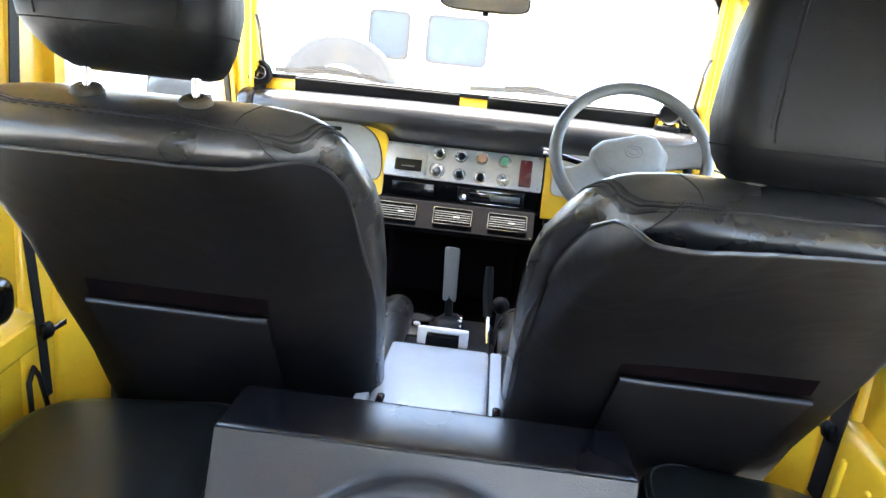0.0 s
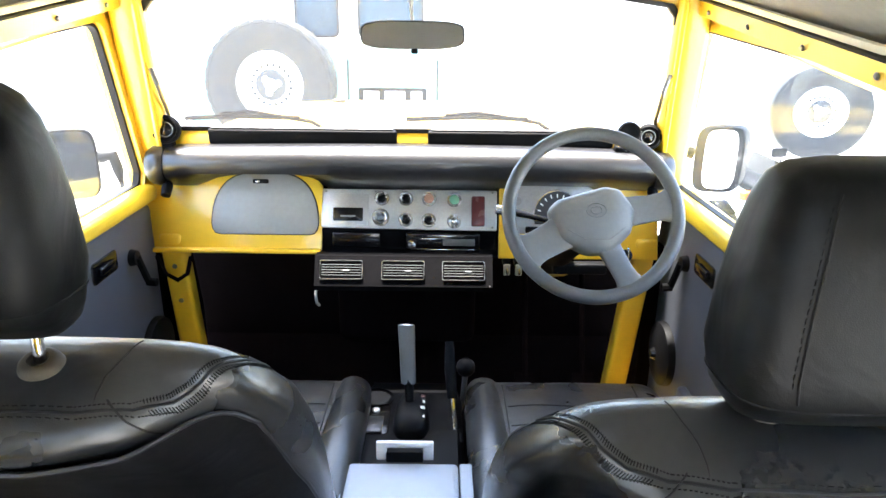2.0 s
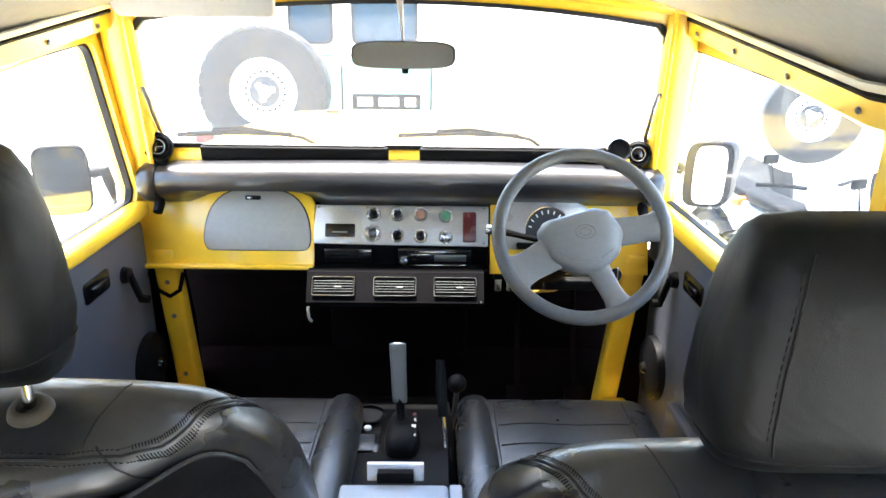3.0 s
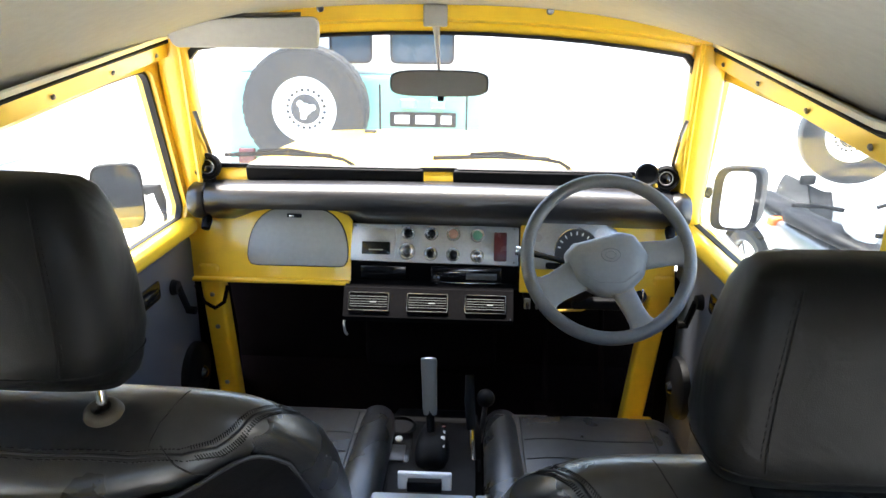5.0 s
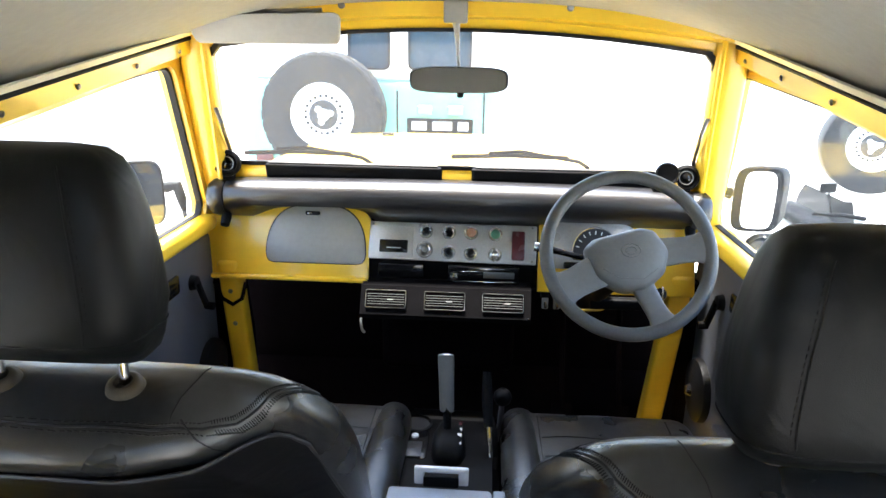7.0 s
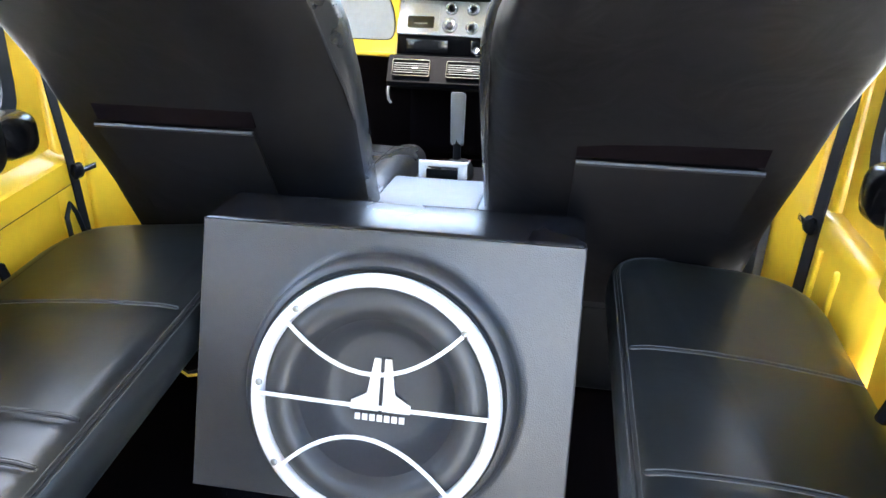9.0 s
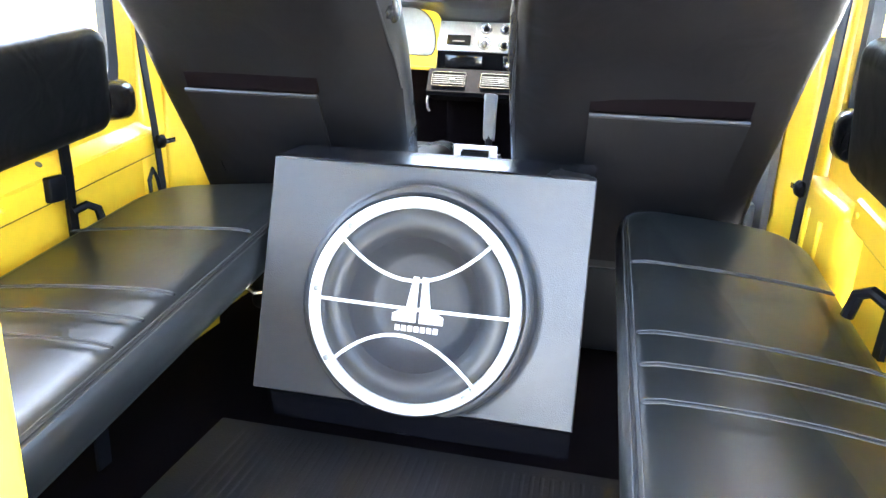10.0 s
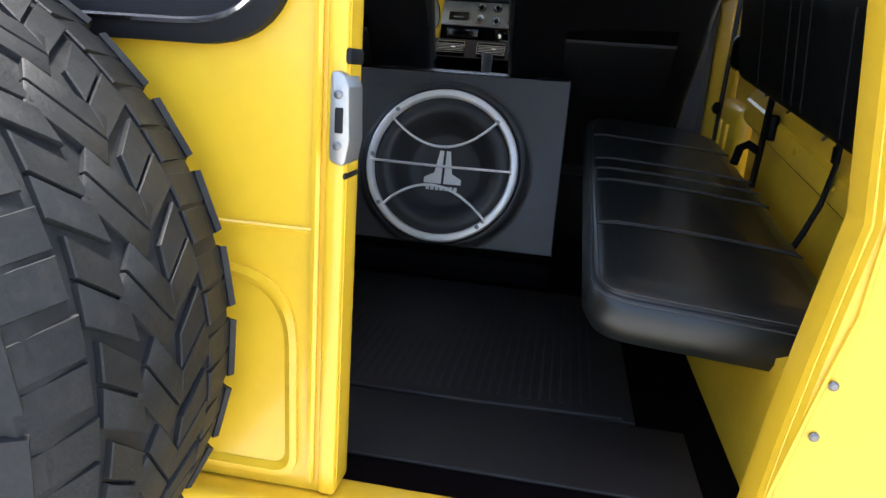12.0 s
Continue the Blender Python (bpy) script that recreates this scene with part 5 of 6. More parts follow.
    part("bolster", loft([oval((x1 - 0.045 if s < 0 else x0 + 0.045, 1.09 + 0.505 * i / 8, 1.128 - 0.012 * abs(i - 4) / 4), (1, 0, 0), (0, 0, 1), 0.046 * (0.85 if i in (0, 8) else 1), 0.046 * (0.8 if i in (0, 8) else 1), 18) for i in range(9)]), CUSHION, cush)
    for k in range(4):
        yy = 1.24 + 0.075 * k
        part("pleat", tube([on_seat(x0 + 0.09 + (x1 - x0 - 0.18) * i / 10, yy + 0.004 * math.sin(i * 0.8)) for i in range(11)], 0.0016, 5), RUBBER, cush)
    part("seat_base", rbox((cc[0], 1.33, 0.86), (x1 - x0 - 0.10, 0.42, 0.22), 0.02, 2), BLACK, root)
    bx = (x1 if s < 0 else x0) - s * 0.006
    b = part("buckle", rbox((bx, 0.99, 1.13), (0.014, 0.03, 0.07), 0.005, 2), BLACK, root)
    part("buckle_button", rbox((bx, 0.985, 1.167), (0.008, 0.012, 0.006), 0.002, 1), RED_LENS, b)
    return root


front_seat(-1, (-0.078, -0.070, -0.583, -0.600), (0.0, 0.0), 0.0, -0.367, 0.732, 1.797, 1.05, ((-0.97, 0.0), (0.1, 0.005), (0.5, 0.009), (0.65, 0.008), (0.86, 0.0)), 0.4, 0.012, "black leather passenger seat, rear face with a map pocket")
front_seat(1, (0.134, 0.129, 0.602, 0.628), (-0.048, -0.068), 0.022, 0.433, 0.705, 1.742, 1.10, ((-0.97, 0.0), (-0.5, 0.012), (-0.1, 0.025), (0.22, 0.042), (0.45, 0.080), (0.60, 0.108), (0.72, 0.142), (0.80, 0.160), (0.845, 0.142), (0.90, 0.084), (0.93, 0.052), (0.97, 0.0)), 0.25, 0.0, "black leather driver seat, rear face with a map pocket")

# ---- centre console ----
con = thing("centre_console", (0.01, 1.05, FLOOR), "grey leather-topped centre console box between the front seats", "console")
part("console_box", rbox((0.010, 1.04, 0.93), (0.24, 0.44, 0.40), 0.012, 3), BLACK, con)
part("lid", rbox((0.010, 1.045, 1.142), (0.206, 0.44, 0.034), 0.010, 4, 3, 0.003), CONSOLE, con, "grey leather armrest lid with sky reflection in its colour")
for x in (-0.1065, 0.1265):
    part("side_strip", rbox((x, 1.045, 1.141), (0.024, 0.44, 0.034), 0.005, 3), CONSOLE, con)
part("handle", merge(rbox((0.012, 1.282, 1.186), (0.108, 0.010, 0.012), 0.003, 2), rbox((-0.032, 1.282, 1.170), (0.020, 0.010, 0.034), 0.003, 2), rbox((0.056, 1.282, 1.170), (0.020, 0.010, 0.034), 0.003, 2)), WHITE_METAL, con, "bright aluminium pull handle")
part("handle_back", rbox((0.012, 1.270, 1.166), (0.07, 0.006, 0.022), 0.002, 1), BLACK, con)
# transmission tunnel console
tun = thing("shifter_console", (0.0, 1.5, FLOOR), "black plastic floor console with cup holder around the shifter", "console")
part("tunnel", loft([[V(-0.135, y, FLOOR), V(-0.125, y, z - 0.02), V(-0.11, y, z), V(0.115, y, z), V(0.13, y, z - 0.02), V(0.14, y, FLOOR)] for y, z in ((1.255, 1.10), (1.40, 1.105), (1.62, 1.095), (1.72, 1.03), (1.95, 0.93))]), BLACK, tun)
cup = part("cup_holder", lathe([(0.036, 0.006), (0.040, 0.004), (0.041, 0.0), (0.034, -0.0), (0.032, 0.003)], (-0.070, 1.585, 1.100), (0, 0, 1), 28), BLACK, tun)
part("cup_well", lathe([(0, 0.0015), (0.033, 0.0015)], (-0.070, 1.585, 1.0985), (0, 0, 1), 24), RUBBER, tun)
part("coin", lathe([(0, 0.005), (0.008, 0.005), (0.009, 0.003), (0.009, 0)], (-0.066, 1.525, 1.104), (0, 0, 1), 20), WHITE_METAL, tun, "round silver socket cap")
tray = part("tray", plate(roundpoly([(-0.108, 1.435), (-0.032, 1.435), (-0.034, 1.555), (-0.104, 1.555)], 0.015, 4), lambda x, y, w: Vector((x, y, 1.099 + w)), 0.006, 0.003), GLOSS_BLACK, tun)
part("textured_pad", moved(rbox((0, 0, 0), (0.052, 0.06, 0.004), 0.0015, 1), pose(-0.072, 1.468, 1.107)), material("wrinkled_foil", (0.06, 0.06, 0.065), 0.35, metal=0.3, var=0.5, scale=60, grain=1.0, grain_scale=160), tun)
gate = part("shift_gate", loft([oval((0.016, 1.415 + 0.165 * k, 1.10), (1, 0, 0), (0, 0, 1), 0.040 * q, 0.045 * q, 24, 3) for k, q in ((0, 0.5), (0.05, 0.75), (0.25, 1.0), (0.6, 0.95), (0.9, 0.7), (1.0, 0.4))]), BLACK, tun, "black shift gate")
for k in range(4):
    part("gate_mark", rbox((0.040, 1.455 + 0.028 * k, 1.140 - 0.003 * abs(k - 1)), (0.010, 0.010, 0.004), 0.001, 1), (WHITE, WHITE, WHITE, RED_LENS)[k], gate)
lev = thing("gear_lever", (0.005, 1.50, 1.12), "tall grey rectangular gear selector lever", "gear lever")
part("lever_shaft", tube([(0.012, 1.50, 1.12), (0.008, 1.525, 1.185)], 0.010, 10), BLACK, lev)
lm = Vector((0.008, 1.524, 1.175))
ld = (Vector((0.001, 1.572, 1.297)) - lm)
part("lever_grip", loft([oval(lm + ld * k, (1, 0, 0), ld.normalized().cross(Vector((1, 0, 0))), 0.0175 * q, 0.013 * q, 20, 4) for k, q in ((0, 0.85), (0.05, 0.95), (0.5, 1.0), (0.95, 1.08), (0.985, 1.05), (1.0, 0.8))]), LEVER_GREY, lev)
part("lever_button", rbox(lm + ld * 1.0, (0.018, 0.010, 0.004), 0.0015, 1), CHROME, lev)
hb = thing("handbrake", (0.105, 1.45, 1.1), "black handbrake lever with a bright shaft", "handbrake")
part("brake_shaft", tube([(0.113, 1.455, 1.09), (0.104, 1.50, 1.16)], 0.0055, 8), CHROME, hb)
part("brake_grip", tube([(0.105, 1.497, 1.155), (0.1, 1.53, 1.21), (0.098, 1.56, 1.262)], [0.011, 0.013, 0.010], 12), BLACK, hb)
part("brake_pivot", rbox((0.114, 1.45, 1.085), (0.03, 0.05, 0.02), 0.006, 2), BLACK, hb)
tl = thing("transfer_lever", (0.142, 1.67, 1.0), "short floor lever with a round dark grey knob", "gear lever")
part("lever_rod", tube([(0.13, 1.74, 0.96), (0.138, 1.71, 1.04), (0.142, 1.70, 1.105)], 0.007, 8), STEEL, tl)
part("lever_knob", loft([oval((0.142, 1.698, 1.122 + 0.024 * math.sin(a)), (1, 0, 0), (0, 1, 0), 0.024 * math.cos(a), 0.024 * math.cos(a), 20) for a in [radians(-80 + 20 * k) for k in range(9)]]), BLACK, tl)

# ---- subwoofer ----
sub = thing("subwoofer_box", (0.026, 0.7, FLOOR), "charcoal vinyl subwoofer box with a large chrome-ringed speaker", "subwoofer")
x0, x1 = -0.252, 0.304
prof = [(0.835, 1.236), (0.722, 1.230), (0.602, 0.835), (0.655, 0.80), (0.675, FLOOR + 0.006), (0.90, FLOOR + 0.006)]
well = [(0.722 - 0.12 * f, 1.230 - 0.395 * f, d) for f, d in ((0.22, 0.0), (0.225, 0.06), (0.84, 0.06), (0.845, 0.0))]  # hollow behind the speaker
pr = [(p[0], p[1], 0.0) for p in roundpoly(prof, [0.012, 0.008, 0.02, 0.01, 0.005, 0.01], 3)]
at = max(range(len(pr)), key=lambda i: math.dist(pr[i][:2], pr[(i + 1) % len(pr)][:2]) if pr[i][1] > 1.1 and pr[(i + 1) % len(pr)][1] < 1.0 and pr[i][0] < 0.80 else -1)
pr = pr[:at + 1] + well + pr[at + 1:]
part("cabinet", loft([[V(x, 0.74 + (p[0] - 0.74) * k + p[2] * hollow, 1.0 + (p[1] - 1.0) * k) for p in pr] for x, k, hollow in ((x0, 0.985, 0), (x0 + 0.005, 1.0, 0), (-0.090, 1.0, 0), (-0.089, 1.0, 1), (0.156, 1.0, 1), (0.157, 1.0, 0), (x1 - 0.005, 1.0, 0), (x1, 0.985, 0))]), BOXTOP, sub, "black carpeted cabinet")
SU = Vector((0, 0.12, 0.395)).normalized()
SN = Vector((0, -0.395, 0.12)).normalized()
BC = Vector((0.027, 0.662 - 0.003, 1.028))
SC = BC - SU * 0.019 - Vector((0.005, 0, 0))
KS = 1.012  # speaker size
SQ = SC + Vector((0.0115, 0, 0)) - SU * 0.003 + SN * 0.045  # speaker centre, proud of the board


def sf(a, b, c=0.0):
    return SC + Vector((a, 0, 0)) + SU * b + SN * c


def sq(a, b, c=0.0):
    return SQ + Vector((a, 0, 0)) + SU * b + SN * c


BX0, BX1, BZ0, BZ1 = x0 - 0.023, x1 - 0.021, -0.181, 0.227  # front board round the speaker's centre
turns = sorted([2 * math.pi * k / 96 for k in range(96)] + [math.atan2(v, u) % (2 * math.pi) for u in (BX0, BX1) for v in (BZ0, BZ1)])


def board_edge(a):
    ca, sa = math.cos(a), math.sin(a)
    return min((BX1 / ca if ca > 0 else BX0 / ca) if abs(ca) > 1e-6 else 9, (BZ1 / sa if sa > 0 else BZ0 / sa) if abs(sa) > 1e-6 else 9)


collar = ((0.165, 0.030), (0.182, 0.042), (0.188, 0.041), (0.193, 0.036), (0.1955, 0.026), (0.197, 0.010), (0.201, 0.005), (0.210, 0.003))
rings = [[sf(min(r, board_edge(a) - 0.004) * math.cos(a) + 0.0115, min(r, board_edge(a) - 0.004) * math.sin(a), c) for a in turns] for r, c in collar]
rings += [[sf((board_edge(a) - k) * math.cos(a), (board_edge(a) - k) * math.sin(a), c) for a in turns] for k, c in ((0.0025, 0.003), (0.0, 0.0005), (0.0, -0.015))]
part("baffle", loft(rings, cap=False), BOXVINYL, sub, "charcoal vinyl front baffle with a raised speaker seat")
ring = part("trim_ring", lathe([(r * KS, h) for r, h in ((0.1555, 0.004), (0.156, 0.015), (0.159, 0.019), (0.166, 0.020), (0.172, 0.017), (0.1745, 0.011), (0.1745, -0.013), (0.1555, -0.012))], SQ, SN, 72), WHITE_METAL, sub, "polished aluminium speaker ring")
part("gasket", lathe([(r * KS, h) for r, h in ((0.1785, -0.012), (0.178, 0.004), (0.176, 0.006), (0.1745, 0.004))], SQ, SN, 72), RUBBER, sub, "dark rubber gasket")
part("surround", lathe([(r * KS, h) for r, h in ((0.158, 0.003), (0.153, 0.010), (0.142, 0.016), (0.129, 0.016), (0.120, 0.010), (0.115, 0.003), (0.110, -0.003))], SQ, SN, 64), SURROUND, sub, "black rubber cone surround")
part("cone", lathe([(r * KS, h) for r, h in ((0.112, -0.001), (0.109, -0.010), (0.103, -0.026), (0.094, -0.044), (0.086, -0.054), (0.080, -0.058), (0.06, -0.060), (0.03, -0.061), (0, -0.0615))], SQ, SN, 64), CONE, sub, "matt black speaker cone")


def bar(pts, r=0.0031):
    # smooth curve through three points
    (a0, b0), (a1, b1), (a2, b2) = [(a * KS, b * KS) for a, b in pts]
    out = []
    for k in range(17):
        t = k / 16
        out.append(sq((1 - t) ** 2 * a0 + 2 * t * (1 - t) * (2 * a1 - (a0 + a2) / 2) + t * t * a2, (1 - t) ** 2 * b0 + 2 * t * (1 - t) * (2 * b1 - (b0 + b2) / 2) + t * t * b2, 0.022))
    return tube(out, r, 8)


part("grille_bar", bar(((-0.124, 0.100), (-0.002, 0.040), (0.116, 0.103))), WHITE_METAL, sub, "bright grille bar")
part("grille_bar", bar(((-0.163, -0.002), (0.0, -0.004), (0.1605, -0.003))), WHITE_METAL, sub, "bright grille bar")
part("grille_bar", bar(((-0.123, -0.102), (-0.008, -0.048), (0.115, -0.118))), WHITE_METAL, sub, "bright grille bar")
for a, b in ((-0.113, 0.118), (0.118, 0.106), (-0.132, -0.098), (0.110, -0.118), (0.098, -0.132), (-0.16, 0.012)):
    part("ring_screw", bolt(sq(a * KS, b * KS, 0.0195), SN, 0.005, 0.003), STEEL, ring)
badge = part("badge", merge(*[plate([(q * 0.003, 0.040), (q * 0.012, 0.040), (q * 0.020, -0.010), (q * 0.042, -0.022), (q * 0.042, -0.034), (q * 0.003, -0.034)], lambda a, b, c: sq(a * 1.06 - 0.004, b * 1.06 + 0.002, c - 0.056), 0.004) for q in (-1, 1)]), WHITE_METAL, sub, "silver two-part badge")
for k in range(7):
    part("badge_bar", plate([(-0.034 + 0.0105 * k, -0.049), (-0.0265 + 0.0105 * k, -0.049), (-0.0265 + 0.0105 * k, -0.040), (-0.034 + 0.0105 * k, -0.040)], lambda a, b, c: sq(a * 1.06 - 0.006, b * 1.06 + 0.002, c - 0.056), 0.002), WHITE_METAL, badge)


# ---- rear benches and pads ----
def inset(pts, k):
    c = sum((Vector(p) for p in pts), Vector((0, 0))) / len(pts)
    res = []
    for i in range(len(pts)):
        p, a, b = Vector(pts[i]), Vector(pts[i - 1]), Vector(pts[(i + 1) % len(pts)])
        d = (b - a).normalized()
        nn = Vector((-d.y, d.x))
        res.append(p + (nn if nn.dot(c - p) > 0 else -nn) * k)
    return res


def bench(s, xi, xo, ya, yb, za, tilt, cross, crown, seams, label):
    """cross: fall towards the wall; crown: swell along the length; seams: places of the stitched lines."""
    root = thing("rear_bench", (s * (xi + xo) / 2, (ya + yb) / 2, za), label, "bench seat", group="rear benches")
    w, l, th = xo - xi, yb - ya, (0.072 if s > 0 else 0.085)
    M = Matrix.Translation(((s * (xi + xo) / 2), ya, za)) @ Matrix.Rotation(radians(tilt), 4, "X")
    # outline with a wide round corner at the inner rear end; x: -w/2 inner edge
    ol = roundpoly([(-w / 2, 0), (w / 2, 0), (w / 2, l), (-w / 2, l)], [0.065, 0.06, 0.13, 0.10], 8)

    def P(p, z):
        return M @ Vector((s * p[0], p[1], z - (p[0] + w / 2) * math.tan(radians(cross)) + crown * math.sin(math.pi * max(0.0, min(1.0, p[1] / l)))))

    loops = []
    for k, z in ((0.03, -th), (0.010, -th + 0.004), (0.0, -th + 0.02), (0.0, -0.035), (0.004, -0.018), (0.013, -0.006), (0.026, 0.0), (0.045, 0.0055)):
        loops.append([P(p, z) for p in inset(ol, k)])
    cush = part("bench_cushion", loft(loops), BENCH, root, "black leather bench cushion")
    seen_edge = lambda pts: pts[9 * 3:] + pts[:9] + pts[9:14]
    for k, dz in ((0.008, -0.0112), (0.0165, -0.0032)):
        part("edge_stitch", tube([P(p, dz) for p in seen_edge(inset(ol, k))], 0.0011, 5), THREAD, cush)
    part("edge_groove", tube([P(p, -0.0075) for p in seen_edge(inset(ol, 0.012))], 0.0016, 5), RUBBER, cush)
    for y in [v - ya for v in seams]:
        for d in (-0.004, 0.004):
            part("stitch_line", tube([P((-w / 2 + 0.018 + (w - 0.046) * i / 14, y + d + 0.012 * math.sin(math.pi * i / 14)), 0.0056 - (0.0035 if i == 0 else 0.0012 if i == 14 else 0)) for i in range(15)], 0.0009, 5), THREAD, cush)
        part("stitch_groove", tube([P((-w / 2 + 0.016 + (w - 0.042) * i / 14, y + 0.012 * math.sin(math.pi * i / 14)), 0.0043 - (0.0035 if i == 0 else 0.0015 if i == 14 else 0)) for i in range(15)], 0.0020, 5), RUBBER, cush)
    part("bench_board", moved(rbox((0, l / 2, -th - 0.022), (w - 0.16, l - 0.22, 0.016), 0.004, 1), M @ Matrix.Rotation(radians(s * cross), 4, "Y")), BLACK, root)
    for y in (0.16, l - 0.15):
        q = P((w * 0.4, y), -th - 0.01)
        part("bench_bracket", strip([q, q + Vector((s * 0.02, 0, -0.04)), Vector((s * 0.60, q.y, 0.80))], (0, 1, 0), 0.035, 0.005), BLACK, root)
    q = P((-w * 0.05, 0.5), -th - 0.012)
    part("bench_leg", strip([q, q + Vector((0, 0, -0.08)), Vector((q.x, q.y, FLOOR + 0.005))], (0, 1, 0), 0.03, 0.006), BLACK, root)
    if s < 0:
        part("bench_latch", tube([P((-w * 0.42, 0.72), -th - 0.012), P((-w * 0.46, 0.72), -th - 0.03), P((-w * 0.56, 0.73), -th - 0.03)], 0.006, 8), CHROME, root)
    return root


bench(1, 0.352, 0.690, -0.125, 0.97, 0.990, 8.2, 4.5, 0.018, (0.665, 0.445, 0.372, 0.301, 0.094), "black leather side-facing rear bench on the driver side")
bench(-1, 0.262, 0.675, -0.06, 0.99, 0.980, 8.8, 6.0, 0.012, (0.672, 0.436, 0.362, 0.297, 0.055), "black leather side-facing rear bench on the passenger side")


def back_pad(s, ya, yb, za, tilt, label):
    root = thing("bench_backrest", (s * 0.68, (ya + yb) / 2, za), label, "bench backrest", group="bench backrests")
    l, h = yb - ya, 0.205
    M = Matrix.Translation((s * 0.692, ya, za)) @ Matrix.Rotation(radians(tilt), 4, "X") @ Matrix.Rotation(radians(s * -7), 4, "Y")
    ol = roundpoly([(0, 0), (l, 0), (l, h), (0, h)], 0.045, 7)

    def P(p, x):
        return M @ Vector((-s * x, p[0], p[1]))

    pad_ = part("back_cushion", loft([[P(p, x) for p in inset(ol, k)] for k, x in ((0.012, -0.026), (0.003, -0.022), (0.0, -0.012), (0.0, 0.008), (0.004, 0.018), (0.013, 0.025), (0.03, 0.029))]), LEATHER, root, "black leather back cushion")
    for y in (0.15, 0.33, 0.385, 0.44, 0.62):
        part("stitch_line", tube([P((y, 0.02 + (h - 0.04) * i / 8), 0.0288) for i in range(9)], 0.0018, 5), DARK_THREAD, pad_)
    y, z = (0.555, 1.235) if s > 0 else (0.735, 1.20)
    arm = part("support_bar", strip([(s * 0.712, y + 0.01, z + 0.04), (s * 0.704, y + 0.005, z - 0.03), (s * 0.700, y, z - 0.11), (s * 0.694, y - 0.005, z - 0.19)], (0, 1, 0), 0.022, 0.008), BLACK, root)
    part("bar_bracket", rbox((s * 0.703, y - 0.032, z - 0.065), (0.018, 0.045, 0.050), 0.005, 2), BLACK, arm)
    part("bar_hook", tube([(s * 0.695, y, z - 0.115), (s * 0.68, y + 0.02, z - 0.105), (s * 0.668, y + 0.035, z - 0.115), (s * 0.662, y + 0.04, z - 0.15)], 0.009, 8), BLACK, arm)
    if s > 0:
        part("hanging_strap", strip([(0.704, 0.165, 1.185), (0.703, 0.155, 1.14), (0.697, 0.165, 1.08), (0.688, 0.185, 1.03), (0.675, 0.20, 0.985)], (0, 1, 0.2), 0.016, 0.003), RUBBER, root)
        part("strap_buckle", rbox((0.702, 0.158, 1.155), (0.008, 0.022, 0.026), 0.003, 2), BLACK, root)
    k = P((l + 0.03, 0.05), 0.0)
    part("pivot_cap", loft([oval(k + Vector((0, 0.06 * (t - 0.4), 0)), (1, 0, 0), (0, 0, 1), 0.034 * q, 0.041 * q, 24, 3) for t, q in ((-0.3, 0.8), (0.0, 1.0), (0.7, 1.0), (0.95, 0.85), (1.0, 0.5))]), GLOSS_BLACK, root, "glossy black pivot cap")
    return root


back_pad(1, -0.10, 0.745, 1.148, 8.0, "black leather backrest pad with upright stitching on black brackets")
back_pad(-1, -0.08, 0.86, 1.092, 9.0, "black leather backrest pad on black brackets")

# yellow pressed box behind the driver seat
can = thing("storage_box", (0.70, 1.05, 0.95), "yellow painted ribbed metal box against the side wall", "metal box")
CT = Matrix.Translation((0.005, 0.955, 1.083)) @ Matrix.Rotation(radians(6), 4, "X")
part("box_body", moved(rbox((0.755, -0.01, 0), (0.11, 0.26, 0.25), 0.028, 5), CT), YELLOW, can)
for y in (-0.045, 0.035):
    part("rib", moved(rbox((0.699, y, 0.0), (0.012, 0.014, 0.15), 0.0055, 3), CT), YELLOW, can)
part("box_seam", moved(tube([(0.803, -0.10, 0.126), (0.79, -0.05, 0.1285), (0.79, 0.09, 0.1285)], 0.004, 6), CT), YELLOW, can)
part("box_cap", moved(rbox((0.762, 0.07, 0.130), (0.045, 0.06, 0.022), 0.008, 3), CT), YELLOW, can)
part("cap_wire", moved(tube([(0.737, 0.045, 0.138), (0.745, 0.07, 0.155), (0.765, 0.10, 0.147), (0.78, 0.08, 0.140)], 0.004, 6), CT), RUBBER, can)

# seat belts
for s in (-1, 1):
    bl = thing("seat_belt", (s * 0.71, 1.05, 1.2), "black webbing seat belt hanging on the door pillar", "seat belt", group="seat belts")
    wd = 0.022 if s < 0 else 0.045
    part("webbing", strip([(s * 0.703, 1.00, 1.80), (s * 0.702, 0.985, 1.55), (s * 0.703, 1.0, 1.40), (s * 0.704, 1.03, 1.20), (s * 0.704, 1.045, 1.05)], (0, 1, 0.2), wd, 0.003), RUBBER, bl)
    part("guide", tube([(s * 0.700, 0.97, 1.80), (s * 0.696, 1.0, 1.82), (s * 0.700, 1.03, 1.80)], 0.007, 8), BLACK, bl)
    part("tongue", loft([oval((s * 0.696, 1.035 + 0.03 * (t - 0.5), 1.185), (1, 0, 0), (0, 0, 1), 0.010 * q, 0.016 * q, 14) for t, q in ((0, 0.5), (0.2, 1), (0.8, 1), (1, 0.5))]), BLACK, bl)
    part("tongue_plate", rbox((s * 0.696, 1.07, 1.183), (0.004, 0.045, 0.012), 0.001, 1), CHROME, bl)
    if s < 0:
        part("loop", tube([(s * 0.702, 0.995, 1.03), (s * 0.702, 0.99, 1.10), (s * 0.702, 1.005, 1.125), (s * 0.702, 1.02, 1.10), (s * 0.702, 1.04, 1.03)], 0.005, 6), RUBBER, bl)

